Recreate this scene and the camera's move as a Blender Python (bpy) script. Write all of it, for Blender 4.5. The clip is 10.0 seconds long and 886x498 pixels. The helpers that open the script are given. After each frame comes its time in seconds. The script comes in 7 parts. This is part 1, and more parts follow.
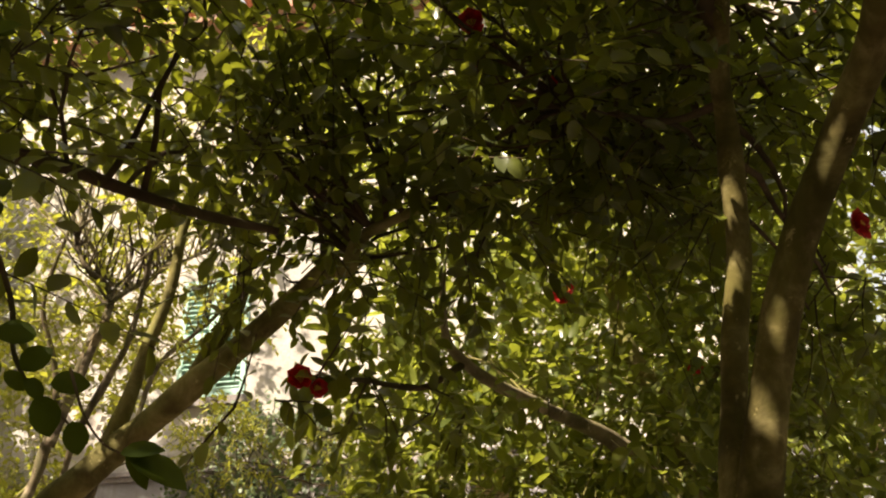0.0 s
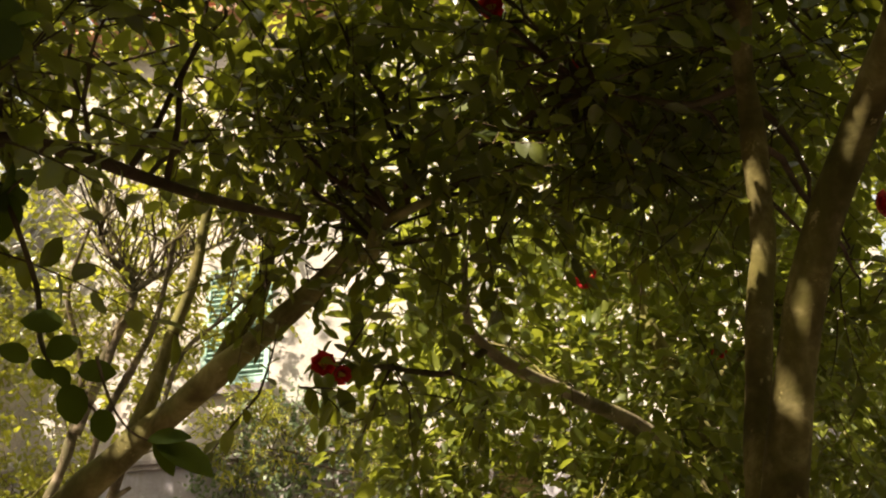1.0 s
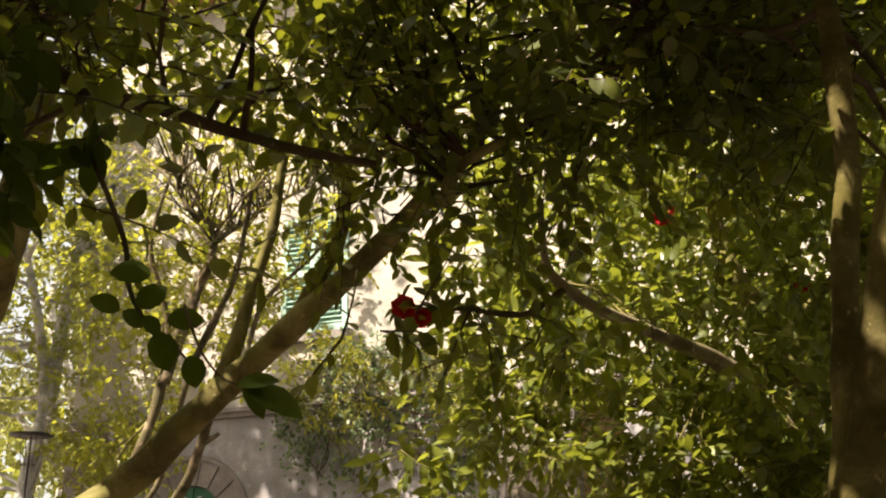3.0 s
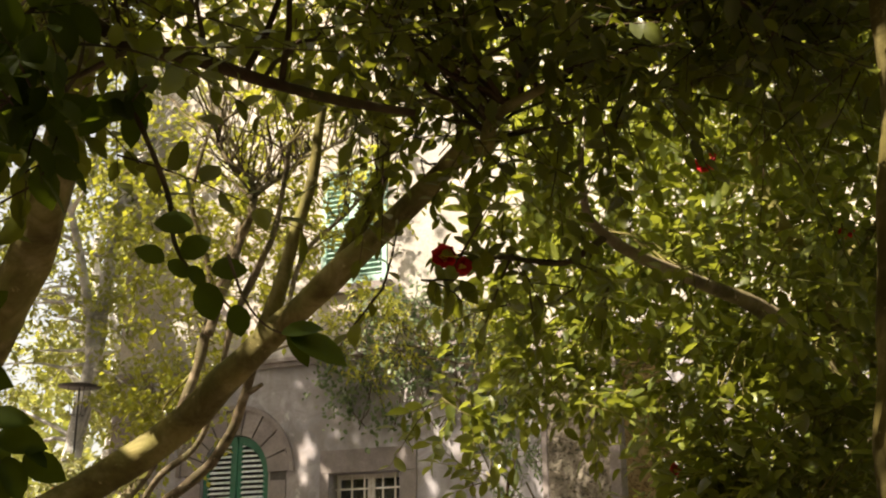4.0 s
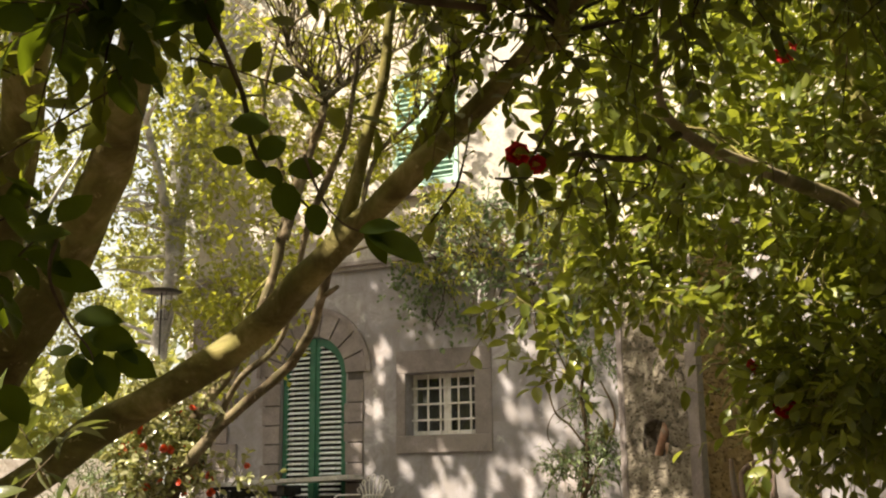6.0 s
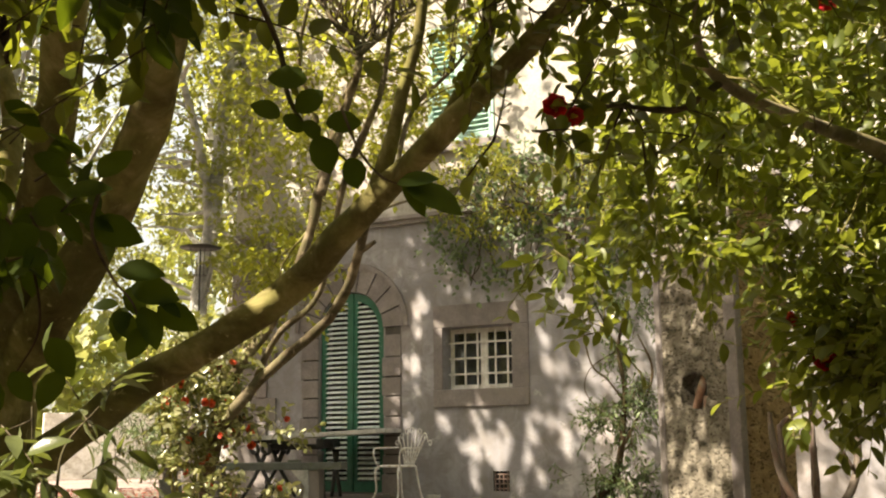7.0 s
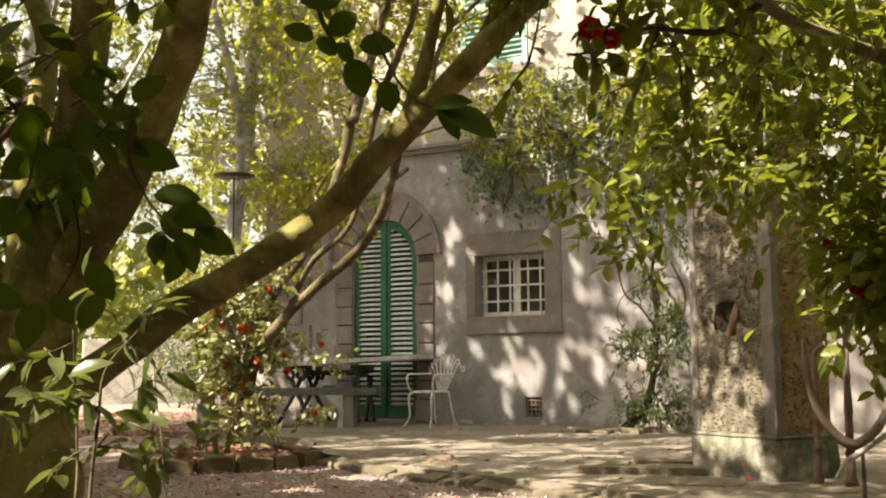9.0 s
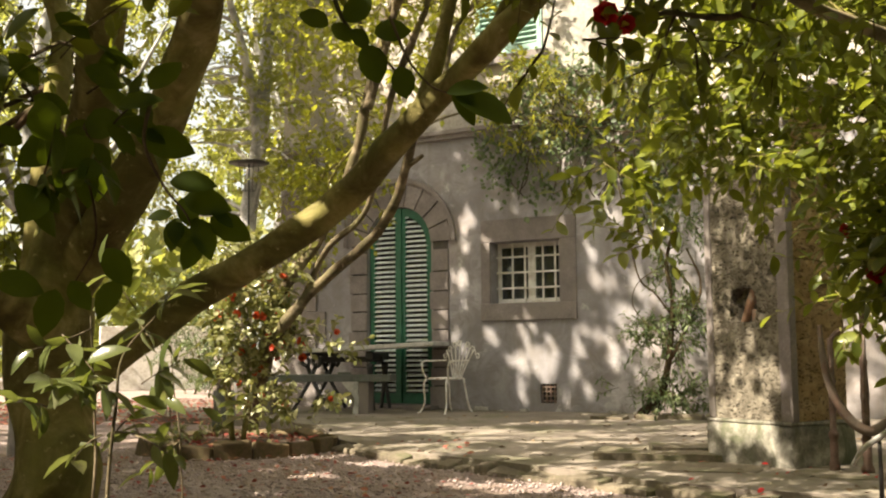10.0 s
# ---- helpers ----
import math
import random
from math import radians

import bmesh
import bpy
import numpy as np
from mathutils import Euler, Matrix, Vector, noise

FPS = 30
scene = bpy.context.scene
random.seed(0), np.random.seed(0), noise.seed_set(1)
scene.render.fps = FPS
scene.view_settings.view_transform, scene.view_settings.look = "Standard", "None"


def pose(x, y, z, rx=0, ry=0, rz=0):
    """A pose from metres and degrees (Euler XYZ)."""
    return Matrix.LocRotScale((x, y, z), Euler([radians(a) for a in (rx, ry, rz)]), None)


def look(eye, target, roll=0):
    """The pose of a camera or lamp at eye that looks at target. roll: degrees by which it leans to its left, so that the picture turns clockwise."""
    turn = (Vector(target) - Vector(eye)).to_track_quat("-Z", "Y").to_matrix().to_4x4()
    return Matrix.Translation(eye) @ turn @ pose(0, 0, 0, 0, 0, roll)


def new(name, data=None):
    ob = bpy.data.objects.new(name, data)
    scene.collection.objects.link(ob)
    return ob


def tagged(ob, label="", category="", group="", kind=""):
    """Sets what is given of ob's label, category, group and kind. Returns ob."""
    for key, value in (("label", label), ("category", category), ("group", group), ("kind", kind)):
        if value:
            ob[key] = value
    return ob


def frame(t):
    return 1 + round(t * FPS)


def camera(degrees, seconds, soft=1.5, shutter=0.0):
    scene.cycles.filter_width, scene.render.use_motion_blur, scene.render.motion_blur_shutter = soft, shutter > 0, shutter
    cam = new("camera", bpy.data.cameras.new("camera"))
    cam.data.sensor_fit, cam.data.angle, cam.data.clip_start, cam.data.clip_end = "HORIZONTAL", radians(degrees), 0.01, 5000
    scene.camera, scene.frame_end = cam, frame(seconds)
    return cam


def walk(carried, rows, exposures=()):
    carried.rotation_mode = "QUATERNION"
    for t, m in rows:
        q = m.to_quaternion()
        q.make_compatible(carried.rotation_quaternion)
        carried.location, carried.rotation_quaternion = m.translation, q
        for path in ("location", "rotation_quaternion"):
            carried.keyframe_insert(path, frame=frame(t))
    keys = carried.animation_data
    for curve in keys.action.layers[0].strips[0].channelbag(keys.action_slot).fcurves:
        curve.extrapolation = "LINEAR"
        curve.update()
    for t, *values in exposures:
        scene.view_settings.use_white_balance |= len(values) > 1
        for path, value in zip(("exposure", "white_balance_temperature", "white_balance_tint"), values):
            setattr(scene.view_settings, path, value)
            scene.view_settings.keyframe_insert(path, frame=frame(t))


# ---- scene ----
import itertools
# ---------------------------------------------------------------- camera
cam = camera(44.63, 10.0, soft=2.1)
walk(cam, [
    (0.0, pose(0.0306, -0.0138, 0.7766, 113.569, 0.445, -15.957)),
    (0.5, pose(0.0297, -0.0133, 0.7760, 113.272, 0.490, -15.445)),
    (1.0, pose(0.0285, -0.0126, 0.7752, 112.873, 0.503, -14.713)),
    (1.5, pose(0.0268, -0.0118, 0.7742, 112.339, 0.600, -13.738)),
    (2.0, pose(0.0248, -0.0107, 0.7729, 111.648, 0.705, -12.550)),
    (3.5, pose(0.0190, -0.0074, 0.7672, 108.780, 0.749, -9.363)),
    (4.0, pose(0.0169, -0.0062, 0.7644, 107.379, 0.690, -8.285)),
    (4.5, pose(0.0152, -0.0052, 0.7619, 106.087, 0.618, -7.381)),
    (5.0, pose(0.0135, -0.0041, 0.7589, 104.629, 0.585, -6.508)),
    (5.5, pose(0.0115, -0.0033, 0.7564, 103.381, 0.612, -5.531)),
    (7.0, pose(0.0053, -0.0014, 0.7493, 99.915, 0.659, -2.442)),
    (7.5, pose(0.0043, -0.0009, 0.7465, 98.592, 0.556, -2.011)),
    (8.0, pose(0.0035, -0.0005, 0.7443, 97.534, 0.517, -1.633)),
    (8.5, pose(0.0027, -0.0003, 0.7426, 96.678, 0.458, -1.230)),
    (9.0, pose(0.0016, -0.0002, 0.7414, 96.136, 0.472, -0.735)),
    (9.5, pose(0.0008, -0.0001, 0.7407, 95.778, 0.430, -0.324)),
    (10.0, pose(0.0000, 0.0000, 0.7400, 95.450, 0.498, 0.047)),
], exposures=[(0.0, 1.70, 6900, 13), (5.0, 1.72, 6850, 12), (7.5, 1.90, 6900, 8), (10.0, 1.85, 6900, 8)])

# ---------------------------------------------------------------- light
SUN = Vector((-0.62, -0.30, 0.72)).normalized()
world = bpy.data.worlds.new("world")
scene.world = world
world.use_nodes = True
wn = world.node_tree.nodes
sky = wn.new("ShaderNodeTexSky")
sky.sky_type, sky.sun_disc = "NISHITA", False
sky.sun_elevation = math.asin(SUN.z)
sky.sun_rotation = math.atan2(SUN.x, SUN.y)
sky.air_density, sky.dust_density, sky.ozone_density = 0.8, 6.0, 0.0
haze = wn.new("ShaderNodeMixRGB")
haze.inputs[0].default_value, haze.inputs[2].default_value = 0.55, (4.1, 3.9, 3.2, 1)
world.node_tree.links.new(sky.outputs[0], haze.inputs[1])
world.node_tree.links.new(haze.outputs[0], wn["Background"].inputs[0])
wn["Background"].inputs[1].default_value = 0.10
sun_data = bpy.data.lights.new("sun", "SUN")
sun_data.energy, sun_data.angle, sun_data.color = 4.5, radians(0.5), (1.0, 0.89, 0.74)
sun = new("sun", sun_data)
sun.matrix_world = look(SUN * 40, (0, 0, 0))


# ---------------------------------------------------------------- materials
def material(name, rough=0.6, metal=0.0):
    m = bpy.data.materials.new(name)
    m.use_nodes = True
    b = m.node_tree.nodes["Principled BSDF"]
    b.inputs["Roughness"].default_value, b.inputs["Metallic"].default_value = rough, metal
    return m, m.node_tree.nodes, m.node_tree.links, b


def ramp(nodes, links, source, stops):
    r = nodes.new("ShaderNodeValToRGB")
    while len(r.color_ramp.elements) < len(stops):
        r.color_ramp.elements.new(0.5)
    for e, (p, c) in zip(r.color_ramp.elements, stops):
        e.position, e.color = p, (*c, 1)
    links.new(source, r.inputs[0])
    return r.outputs[0]


def noise_tex(nodes, links, scale, detail=6, rough=0.6, coords=None, distortion=0.0):
    n = nodes.new("ShaderNodeTexNoise")
    n.inputs["Scale"].default_value, n.inputs["Detail"].default_value = scale, detail
    n.inputs["Roughness"].default_value, n.inputs["Distortion"].default_value = rough, distortion
    if coords is not None:
        links.new(coords, n.inputs["Vector"])
    return n.outputs[0]


def mix(nodes, links, fac, a, b, kind="MIX"):
    n = nodes.new("ShaderNodeMixRGB")
    n.blend_type = kind
    for i, v in enumerate((fac, a, b)):
        if isinstance(v, (int, float)):
            n.inputs[i].default_value = v
        elif isinstance(v, tuple):
            n.inputs[i].default_value = (*v, 1)
        else:
            links.new(v, n.inputs[i])
    return n.outputs[0]


def bump(nodes, links, b, height, strength=0.3, distance=0.01):
    n = nodes.new("ShaderNodeBump")
    n.inputs["Strength"].default_value, n.inputs["Distance"].default_value = strength, distance
    links.new(height, n.inputs["Height"])
    links.new(n.outputs[0], b.inputs["Normal"])


def surface(name, stops, scale, fine, rough=0.8, relief=0.4, depth=0.01, stain=None, stain_scale=1.2, per_object=0.0, metal=0.0):
    """Two scales of noise for the colour, fine relief, an optional stain with its own outline."""
    m, n, l, b = material(name, rough, metal)
    co = n.new("ShaderNodeTexCoord").outputs["Object"]
    col = ramp(n, l, noise_tex(n, l, scale, 8, 0.65, co), stops)
    grain = noise_tex(n, l, fine, 5, 0.7, co)
    col = mix(n, l, 0.55, col, ramp(n, l, grain, [(0.3, (0.35, 0.35, 0.35)), (0.7, (0.75, 0.75, 0.75))]), "OVERLAY")
    if stain:
        s = ramp(n, l, noise_tex(n, l, stain_scale, 7, 0.7, co, 0.6), [(0.48, (0, 0, 0)), (0.66, (1, 1, 1))])
        col = mix(n, l, s, col, stain)
    if per_object:
        info = n.new("ShaderNodeObjectInfo").outputs["Random"]
        lo, hi = 1 - per_object, 1 + per_object
        col = mix(n, l, 1.0, col, ramp(n, l, info, [(0, (lo, lo, lo)), (1, (min(1, hi), min(1, hi), min(1, hi)))]), "MULTIPLY")
    l.new(col, b.inputs["Base Color"])
    bump(n, l, b, mix(n, l, 0.5, grain, noise_tex(n, l, scale * 4, 6, 0.6, co)), relief, depth)
    return m


def plaster(name):
    m, n, l, b = material(name, 0.9)
    co = n.new("ShaderNodeTexCoord").outputs["Object"]
    col = ramp(n, l, noise_tex(n, l, 1.1, 9, 0.62, co, 0.4), [(0.28, (0.185, 0.178, 0.19)), (0.45, (0.285, 0.272, 0.288)), (0.58, (0.372, 0.357, 0.375)), (0.74, (0.50, 0.485, 0.50))])
    blot = ramp(n, l, noise_tex(n, l, 3.6, 8, 0.7, co, 1.0), [(0.42, (0, 0, 0)), (0.6, (1, 1, 1))])
    col = mix(n, l, mix(n, l, 1.0, blot, (0.75, 0.75, 0.75), "MULTIPLY"), col, (0.215, 0.195, 0.192))
    warm = ramp(n, l, noise_tex(n, l, 0.8, 6, 0.6, co, 0.7), [(0.52, (0, 0, 0)), (0.74, (0.45, 0.45, 0.45))])
    col = mix(n, l, warm, col, (0.40, 0.315, 0.255))
    stretch = n.new("ShaderNodeMapping")
    stretch.inputs["Scale"].default_value = (5.0, 5.0, 0.55)
    l.new(co, stretch.inputs[0])
    runs = ramp(n, l, noise_tex(n, l, 1.0, 6, 0.6, stretch.outputs[0], 0.3), [(0.5, (0, 0, 0)), (0.75, (0.5, 0.5, 0.5))])
    col = mix(n, l, runs, col, (0.22, 0.20, 0.18))
    pale = ramp(n, l, noise_tex(n, l, 2.3, 10, 0.75, co, 0.8), [(0.6, (0, 0, 0)), (0.66, (0.6, 0.6, 0.6))])
    col = mix(n, l, pale, col, (0.62, 0.60, 0.585))
    l.new(col, b.inputs["Base Color"])
    bump(n, l, b, mix(n, l, 0.5, noise_tex(n, l, 26, 8, 0.7, co), pale), 0.5, 0.012)
    return m


def leaf_material(name, dark, mid, pale, glow, through_light=0.35, rough=0.33):
    m, n, l, b = material(name, rough)
    b.inputs["Specular IOR Level"].default_value = 0.55
    rand = n.new("ShaderNodeNewGeometry").outputs["Random Per Island"]
    col = ramp(n, l, rand, [(0.0, dark), (0.55, mid), (0.9, pale), (1.0, tuple(min(1, c * 1.4) for c in pale))])
    co = n.new("ShaderNodeTexCoord").outputs["Object"]
    col = mix(n, l, 0.5, col, ramp(n, l, noise_tex(n, l, 30, 4, 0.6, co), [(0.3, (0.3, 0.3, 0.3)), (0.7, (0.7, 0.7, 0.7))]), "OVERLAY")
    l.new(col, b.inputs["Base Color"])
    bump(n, l, b, noise_tex(n, l, 160, 3, 0.5, co), 0.15, 0.002)
    t = n.new("ShaderNodeBsdfTranslucent")
    l.new(mix(n, l, 0.35, glow, col), t.inputs["Color"])
    s = n.new("ShaderNodeMixShader")
    s.inputs[0].default_value = through_light
    l.new(b.outputs[0], s.inputs[1])
    l.new(t.outputs[0], s.inputs[2])
    l.new(s.outputs[0], n["Material Output"].inputs["Surface"])
    return m


def bark(name, stops, moss):
    m, n, l, b = material(name, 0.85)
    b.inputs["Specular IOR Level"].default_value = 0.1
    co = n.new("ShaderNodeTexCoord").outputs["Object"]
    col = ramp(n, l, noise_tex(n, l, 9, 8, 0.65, co, 0.5), stops)
    lich = ramp(n, l, noise_tex(n, l, 4.2, 9, 0.7, co, 0.8), [(0.45, (0, 0, 0)), (0.62, (0.85, 0.85, 0.85))])
    col = mix(n, l, lich, col, moss)
    blotch = ramp(n, l, noise_tex(n, l, 2.4, 6, 0.6, co, 1.2), [(0.42, (0.62, 0.62, 0.62)), (0.58, (1.25, 1.25, 1.25))])
    col = mix(n, l, 1.0, col, blotch, "MULTIPLY")
    spots = ramp(n, l, noise_tex(n, l, 22, 6, 0.7, co), [(0.62, (0, 0, 0)), (0.68, (0.7, 0.7, 0.7))])
    col = mix(n, l, spots, col, tuple(min(1, 1.6 * c) for c in stops[-1][1]))
    l.new(col, b.inputs["Base Color"])
    bump(n, l, b, mix(n, l, 0.5, noise_tex(n, l, 60, 6, 0.7, co), spots), 0.5, 0.006)
    return m


def tufa_material(name, stops):
    """Porous spring-stone: pits of several sizes."""
    m, n, l, b = material(name, 0.95)
    co = n.new("ShaderNodeTexCoord").outputs["Object"]
    col = ramp(n, l, noise_tex(n, l, 7, 9, 0.7, co, 0.6), stops)
    warp = n.new("ShaderNodeVectorMath")
    warp.operation = "MULTIPLY_ADD"
    wob = n.new("ShaderNodeTexNoise")
    wob.inputs["Scale"].default_value = 9
    l.new(co, wob.inputs["Vector"])
    l.new(wob.outputs["Color"], warp.inputs[0])
    warp.inputs[1].default_value = (0.16, 0.16, 0.10)
    l.new(co, warp.inputs[2])
    v = n.new("ShaderNodeTexVoronoi")
    v.inputs["Scale"].default_value = 22
    flat = n.new("ShaderNodeVectorMath")
    flat.operation = "MULTIPLY"
    flat.inputs[1].default_value = (1.0, 1.0, 1.9)
    l.new(warp.outputs[0], flat.inputs[0])
    l.new(flat.outputs[0], v.inputs["Vector"])
    pit = ramp(n, l, v.outputs["Distance"], [(0.20, (0, 0, 0)), (0.36, (1, 1, 1))])
    big = ramp(n, l, noise_tex(n, l, 20, 6, 0.75, flat.outputs[0], 1.2), [(0.36, (0, 0, 0)), (0.46, (1, 1, 1))])
    pit = mix(n, l, 1.0, pit, big, "MULTIPLY")
    # shade inside the pits is put into the colour as a dark tint
    col = mix(n, l, 0.75, col, ramp(n, l, pit, [(0, (0.22, 0.19, 0.14)), (1, (1, 1, 1))]), "MULTIPLY")
    l.new(col, b.inputs["Base Color"])
    bump(n, l, b, mix(n, l, 0.5, pit, noise_tex(n, l, 40, 8, 0.75, co)), 1.0, 0.045)
    return m


M_WALL = plaster("aged_plaster")
M_WALL_UP = surface("pale_plaster", [(0.3, (0.30, 0.28, 0.25)), (0.7, (0.42, 0.395, 0.35))], 1.5, 30, 0.9, 0.4, 0.01, (0.5, 0.43, 0.37), 0.8)
M_STONE = surface("grey_pink_stone", [(0.3, (0.15, 0.128, 0.122)), (0.5, (0.215, 0.187, 0.18)), (0.75, (0.30, 0.268, 0.258))], 3.0, 45, 0.85, 0.5, 0.008, (0.25, 0.22, 0.20), 2.0, 0.12)
M_JOINT = surface("dark_joint", [(0.3, (0.05, 0.045, 0.04)), (0.7, (0.09, 0.08, 0.07))], 8, 60, 0.95)
M_GREEN = surface("green_shutter_paint", [(0.3, (0.007, 0.075, 0.038)), (0.7, (0.014, 0.125, 0.066))], 6, 70, 0.45, 0.25, 0.002, (0.03, 0.14, 0.085), 5.0)
# sky reflection on the door slats is put into this pale colour
M_SLAT = surface("sky_sheen_slat_paint", [(0.3, (0.68, 0.75, 0.76)), (0.7, (0.82, 0.87, 0.88))], 9, 70, 0.3, 0.25, 0.002, (0.40, 0.52, 0.48), 7.0)
M_FADED = surface("faded_green_paint", [(0.3, (0.20, 0.36, 0.30)), (0.7, (0.34, 0.50, 0.43))], 9, 70, 0.6, 0.25, 0.002, (0.40, 0.50, 0.45), 5.0)
# darkness of the unlit room is put into this near-black colour
M_DARK = surface("room_shade", [(0.3, (0.012, 0.011, 0.010)), (0.7, (0.03, 0.027, 0.025))], 3, 20, 0.9)
M_WHITE = surface("white_paint", [(0.3, (0.66, 0.64, 0.60)), (0.7, (0.82, 0.80, 0.77))], 10, 80, 0.45, 0.3, 0.002, (0.5, 0.46, 0.4), 9.0)
M_IRON_WHITE = surface("white_painted_iron", [(0.3, (0.70, 0.68, 0.66)), (0.7, (0.82, 0.81, 0.79))], 18, 120, 0.45, 0.3, 0.001, (0.45, 0.36, 0.28), 16.0)
M_IRON = surface("rusted_iron", [(0.3, (0.10, 0.06, 0.045)), (0.55, (0.17, 0.11, 0.085)), (0.75, (0.24, 0.18, 0.15))], 14, 90, 0.75, 0.5, 0.003, (0.22, 0.18, 0.15), 7.0, 0, 0.25)
M_IRON_PALE = surface("worn_iron", [(0.3, (0.11, 0.085, 0.065)), (0.7, (0.21, 0.17, 0.135))], 10, 90, 0.7, 0.4, 0.002, (0.18, 0.11, 0.08), 8.0)
M_BLACK = surface("black_iron", [(0.3, (0.018, 0.018, 0.018)), (0.7, (0.05, 0.047, 0.043))], 14, 90, 0.5, 0.3, 0.002)
M_MARBLE = surface("weathered_marble", [(0.3, (0.40, 0.39, 0.37)), (0.7, (0.62, 0.60, 0.57))], 5, 60, 0.6, 0.3, 0.003, (0.25, 0.26, 0.24), 3.0)
M_CLAY = surface("dusty_clay", [(0.3, (0.30, 0.17, 0.11)), (0.7, (0.48, 0.30, 0.22))], 14, 80, 0.9, 0.5, 0.004, (0.36, 0.30, 0.24), 10.0)
M_BENCH = surface("mossy_stone", [(0.3, (0.075, 0.083, 0.072)), (0.7, (0.15, 0.155, 0.145))], 5, 50, 0.85, 0.5, 0.005, (0.10, 0.14, 0.06), 3.0)
M_TERRACE = surface("dusty_terrace", [(0.28, (0.138, 0.115, 0.094)), (0.5, (0.215, 0.182, 0.152)), (0.72, (0.295, 0.255, 0.215))], 1.3, 28, 0.95, 0.6, 0.012, (0.13, 0.124, 0.07), 1.1)
M_FLAG = surface("worn_flagstone", [(0.3, (0.14, 0.115, 0.085)), (0.7, (0.25, 0.21, 0.16))], 4, 40, 0.9, 0.7, 0.01, (0.12, 0.12, 0.06), 2.5, 0.15)
M_PLINTH = surface("damp_plinth_stone", [(0.34, (0.095, 0.09, 0.07)), (0.5, (0.24, 0.225, 0.19)), (0.66, (0.46, 0.43, 0.375))], 7, 45, 0.85, 0.7, 0.01, (0.11, 0.115, 0.07), 3.2)
M_KERB = surface("mossy_kerb_stone", [(0.3, (0.12, 0.10, 0.07)), (0.7, (0.24, 0.20, 0.145))], 5, 40, 0.95, 0.8, 0.012, (0.10, 0.11, 0.045), 3.5, 0.25)
M_GRAVEL = surface("gravel_bed", [(0.3, (0.18, 0.132, 0.122)), (0.5, (0.30, 0.235, 0.22)), (0.7, (0.43, 0.35, 0.335))], 16, 90, 0.95, 1.0, 0.02, (0.20, 0.14, 0.10), 0.7)
M_BRICK = surface("mossy_terracotta", [(0.3, (0.08, 0.065, 0.035)), (0.7, (0.22, 0.145, 0.075))], 6, 60, 0.9, 0.8, 0.008, (0.07, 0.08, 0.02), 5.0, 0.3)
M_SOIL = surface("leafy_soil", [(0.3, (0.04, 0.028, 0.02)), (0.7, (0.12, 0.08, 0.055))], 12, 60, 0.95, 1.0, 0.02)
M_TUFA = tufa_material("tufa_stone", [(0.28, (0.11, 0.094, 0.064)), (0.46, (0.225, 0.195, 0.148)), (0.6, (0.35, 0.31, 0.24)), (0.75, (0.50, 0.455, 0.375))])
M_TUFA_WARM = tufa_material("ochre_tufa", [(0.28, (0.27, 0.17, 0.08)), (0.5, (0.48, 0.335, 0.17)), (0.72, (0.64, 0.49, 0.29))])
M_BARK = bark("smooth_camellia_bark", [(0.3, (0.108, 0.088, 0.030)), (0.5, (0.20, 0.172, 0.062)), (0.7, (0.33, 0.29, 0.13))], (0.17, 0.165, 0.052))
# deep shade on the two slim stems is put into this darker bark
M_BARK_OLIVE = bark("shaded_olive_bark", [(0.3, (0.052, 0.041, 0.013)), (0.5, (0.105, 0.086, 0.028)), (0.7, (0.25, 0.21, 0.09))], (0.088, 0.08, 0.02))
M_BARK_TAN = bark("tan_knotted_bark", [(0.3, (0.06, 0.045, 0.027)), (0.5, (0.13, 0.10, 0.062)), (0.7, (0.25, 0.205, 0.14))], (0.10, 0.095, 0.045))
M_BARK_LIT = bark("sunlit_camellia_bark", [(0.3, (0.16, 0.12, 0.07)), (0.5, (0.28, 0.23, 0.145)), (0.7, (0.42, 0.36, 0.25))], (0.20, 0.18, 0.08))
M_BARK_DARK = bark("brown_bark", [(0.3, (0.05, 0.032, 0.02)), (0.5, (0.085, 0.056, 0.034)), (0.7, (0.14, 0.10, 0.065))], (0.075, 0.07, 0.032))
M_BARK_PALE = bark("pale_grey_bark", [(0.3, (0.33, 0.32, 0.31)), (0.5, (0.46, 0.45, 0.44)), (0.7, (0.60, 0.59, 0.58))], (0.38, 0.385, 0.36))
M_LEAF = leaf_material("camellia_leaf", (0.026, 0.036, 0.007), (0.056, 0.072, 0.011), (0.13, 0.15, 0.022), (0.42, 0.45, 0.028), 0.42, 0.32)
# darker, duller copy for the near sprays: their shade is put into the colour
M_LEAF_NEAR = leaf_material("shaded_near_camellia_leaf", (0.022, 0.036, 0.004), (0.034, 0.054, 0.006), (0.05, 0.075, 0.008), (0.24, 0.32, 0.012), 0.32, 0.5)
M_LEAF_NEAR.node_tree.nodes["Principled BSDF"].inputs["Specular IOR Level"].default_value = 0.15
# sun and glints on sapling and bush leaves are put into these pale tones
M_LEAF_YOUNG = leaf_material("sunlit_young_camellia_leaf", (0.05, 0.068, 0.022), (0.10, 0.118, 0.042), (0.22, 0.23, 0.12), (0.36, 0.42, 0.05), 0.24, 0.2)
M_LEAF_BUSH = leaf_material("sunlit_bush_leaf", (0.07, 0.085, 0.025), (0.22, 0.235, 0.09), (0.44, 0.43, 0.25), (0.46, 0.46, 0.09), 0.3, 0.28)
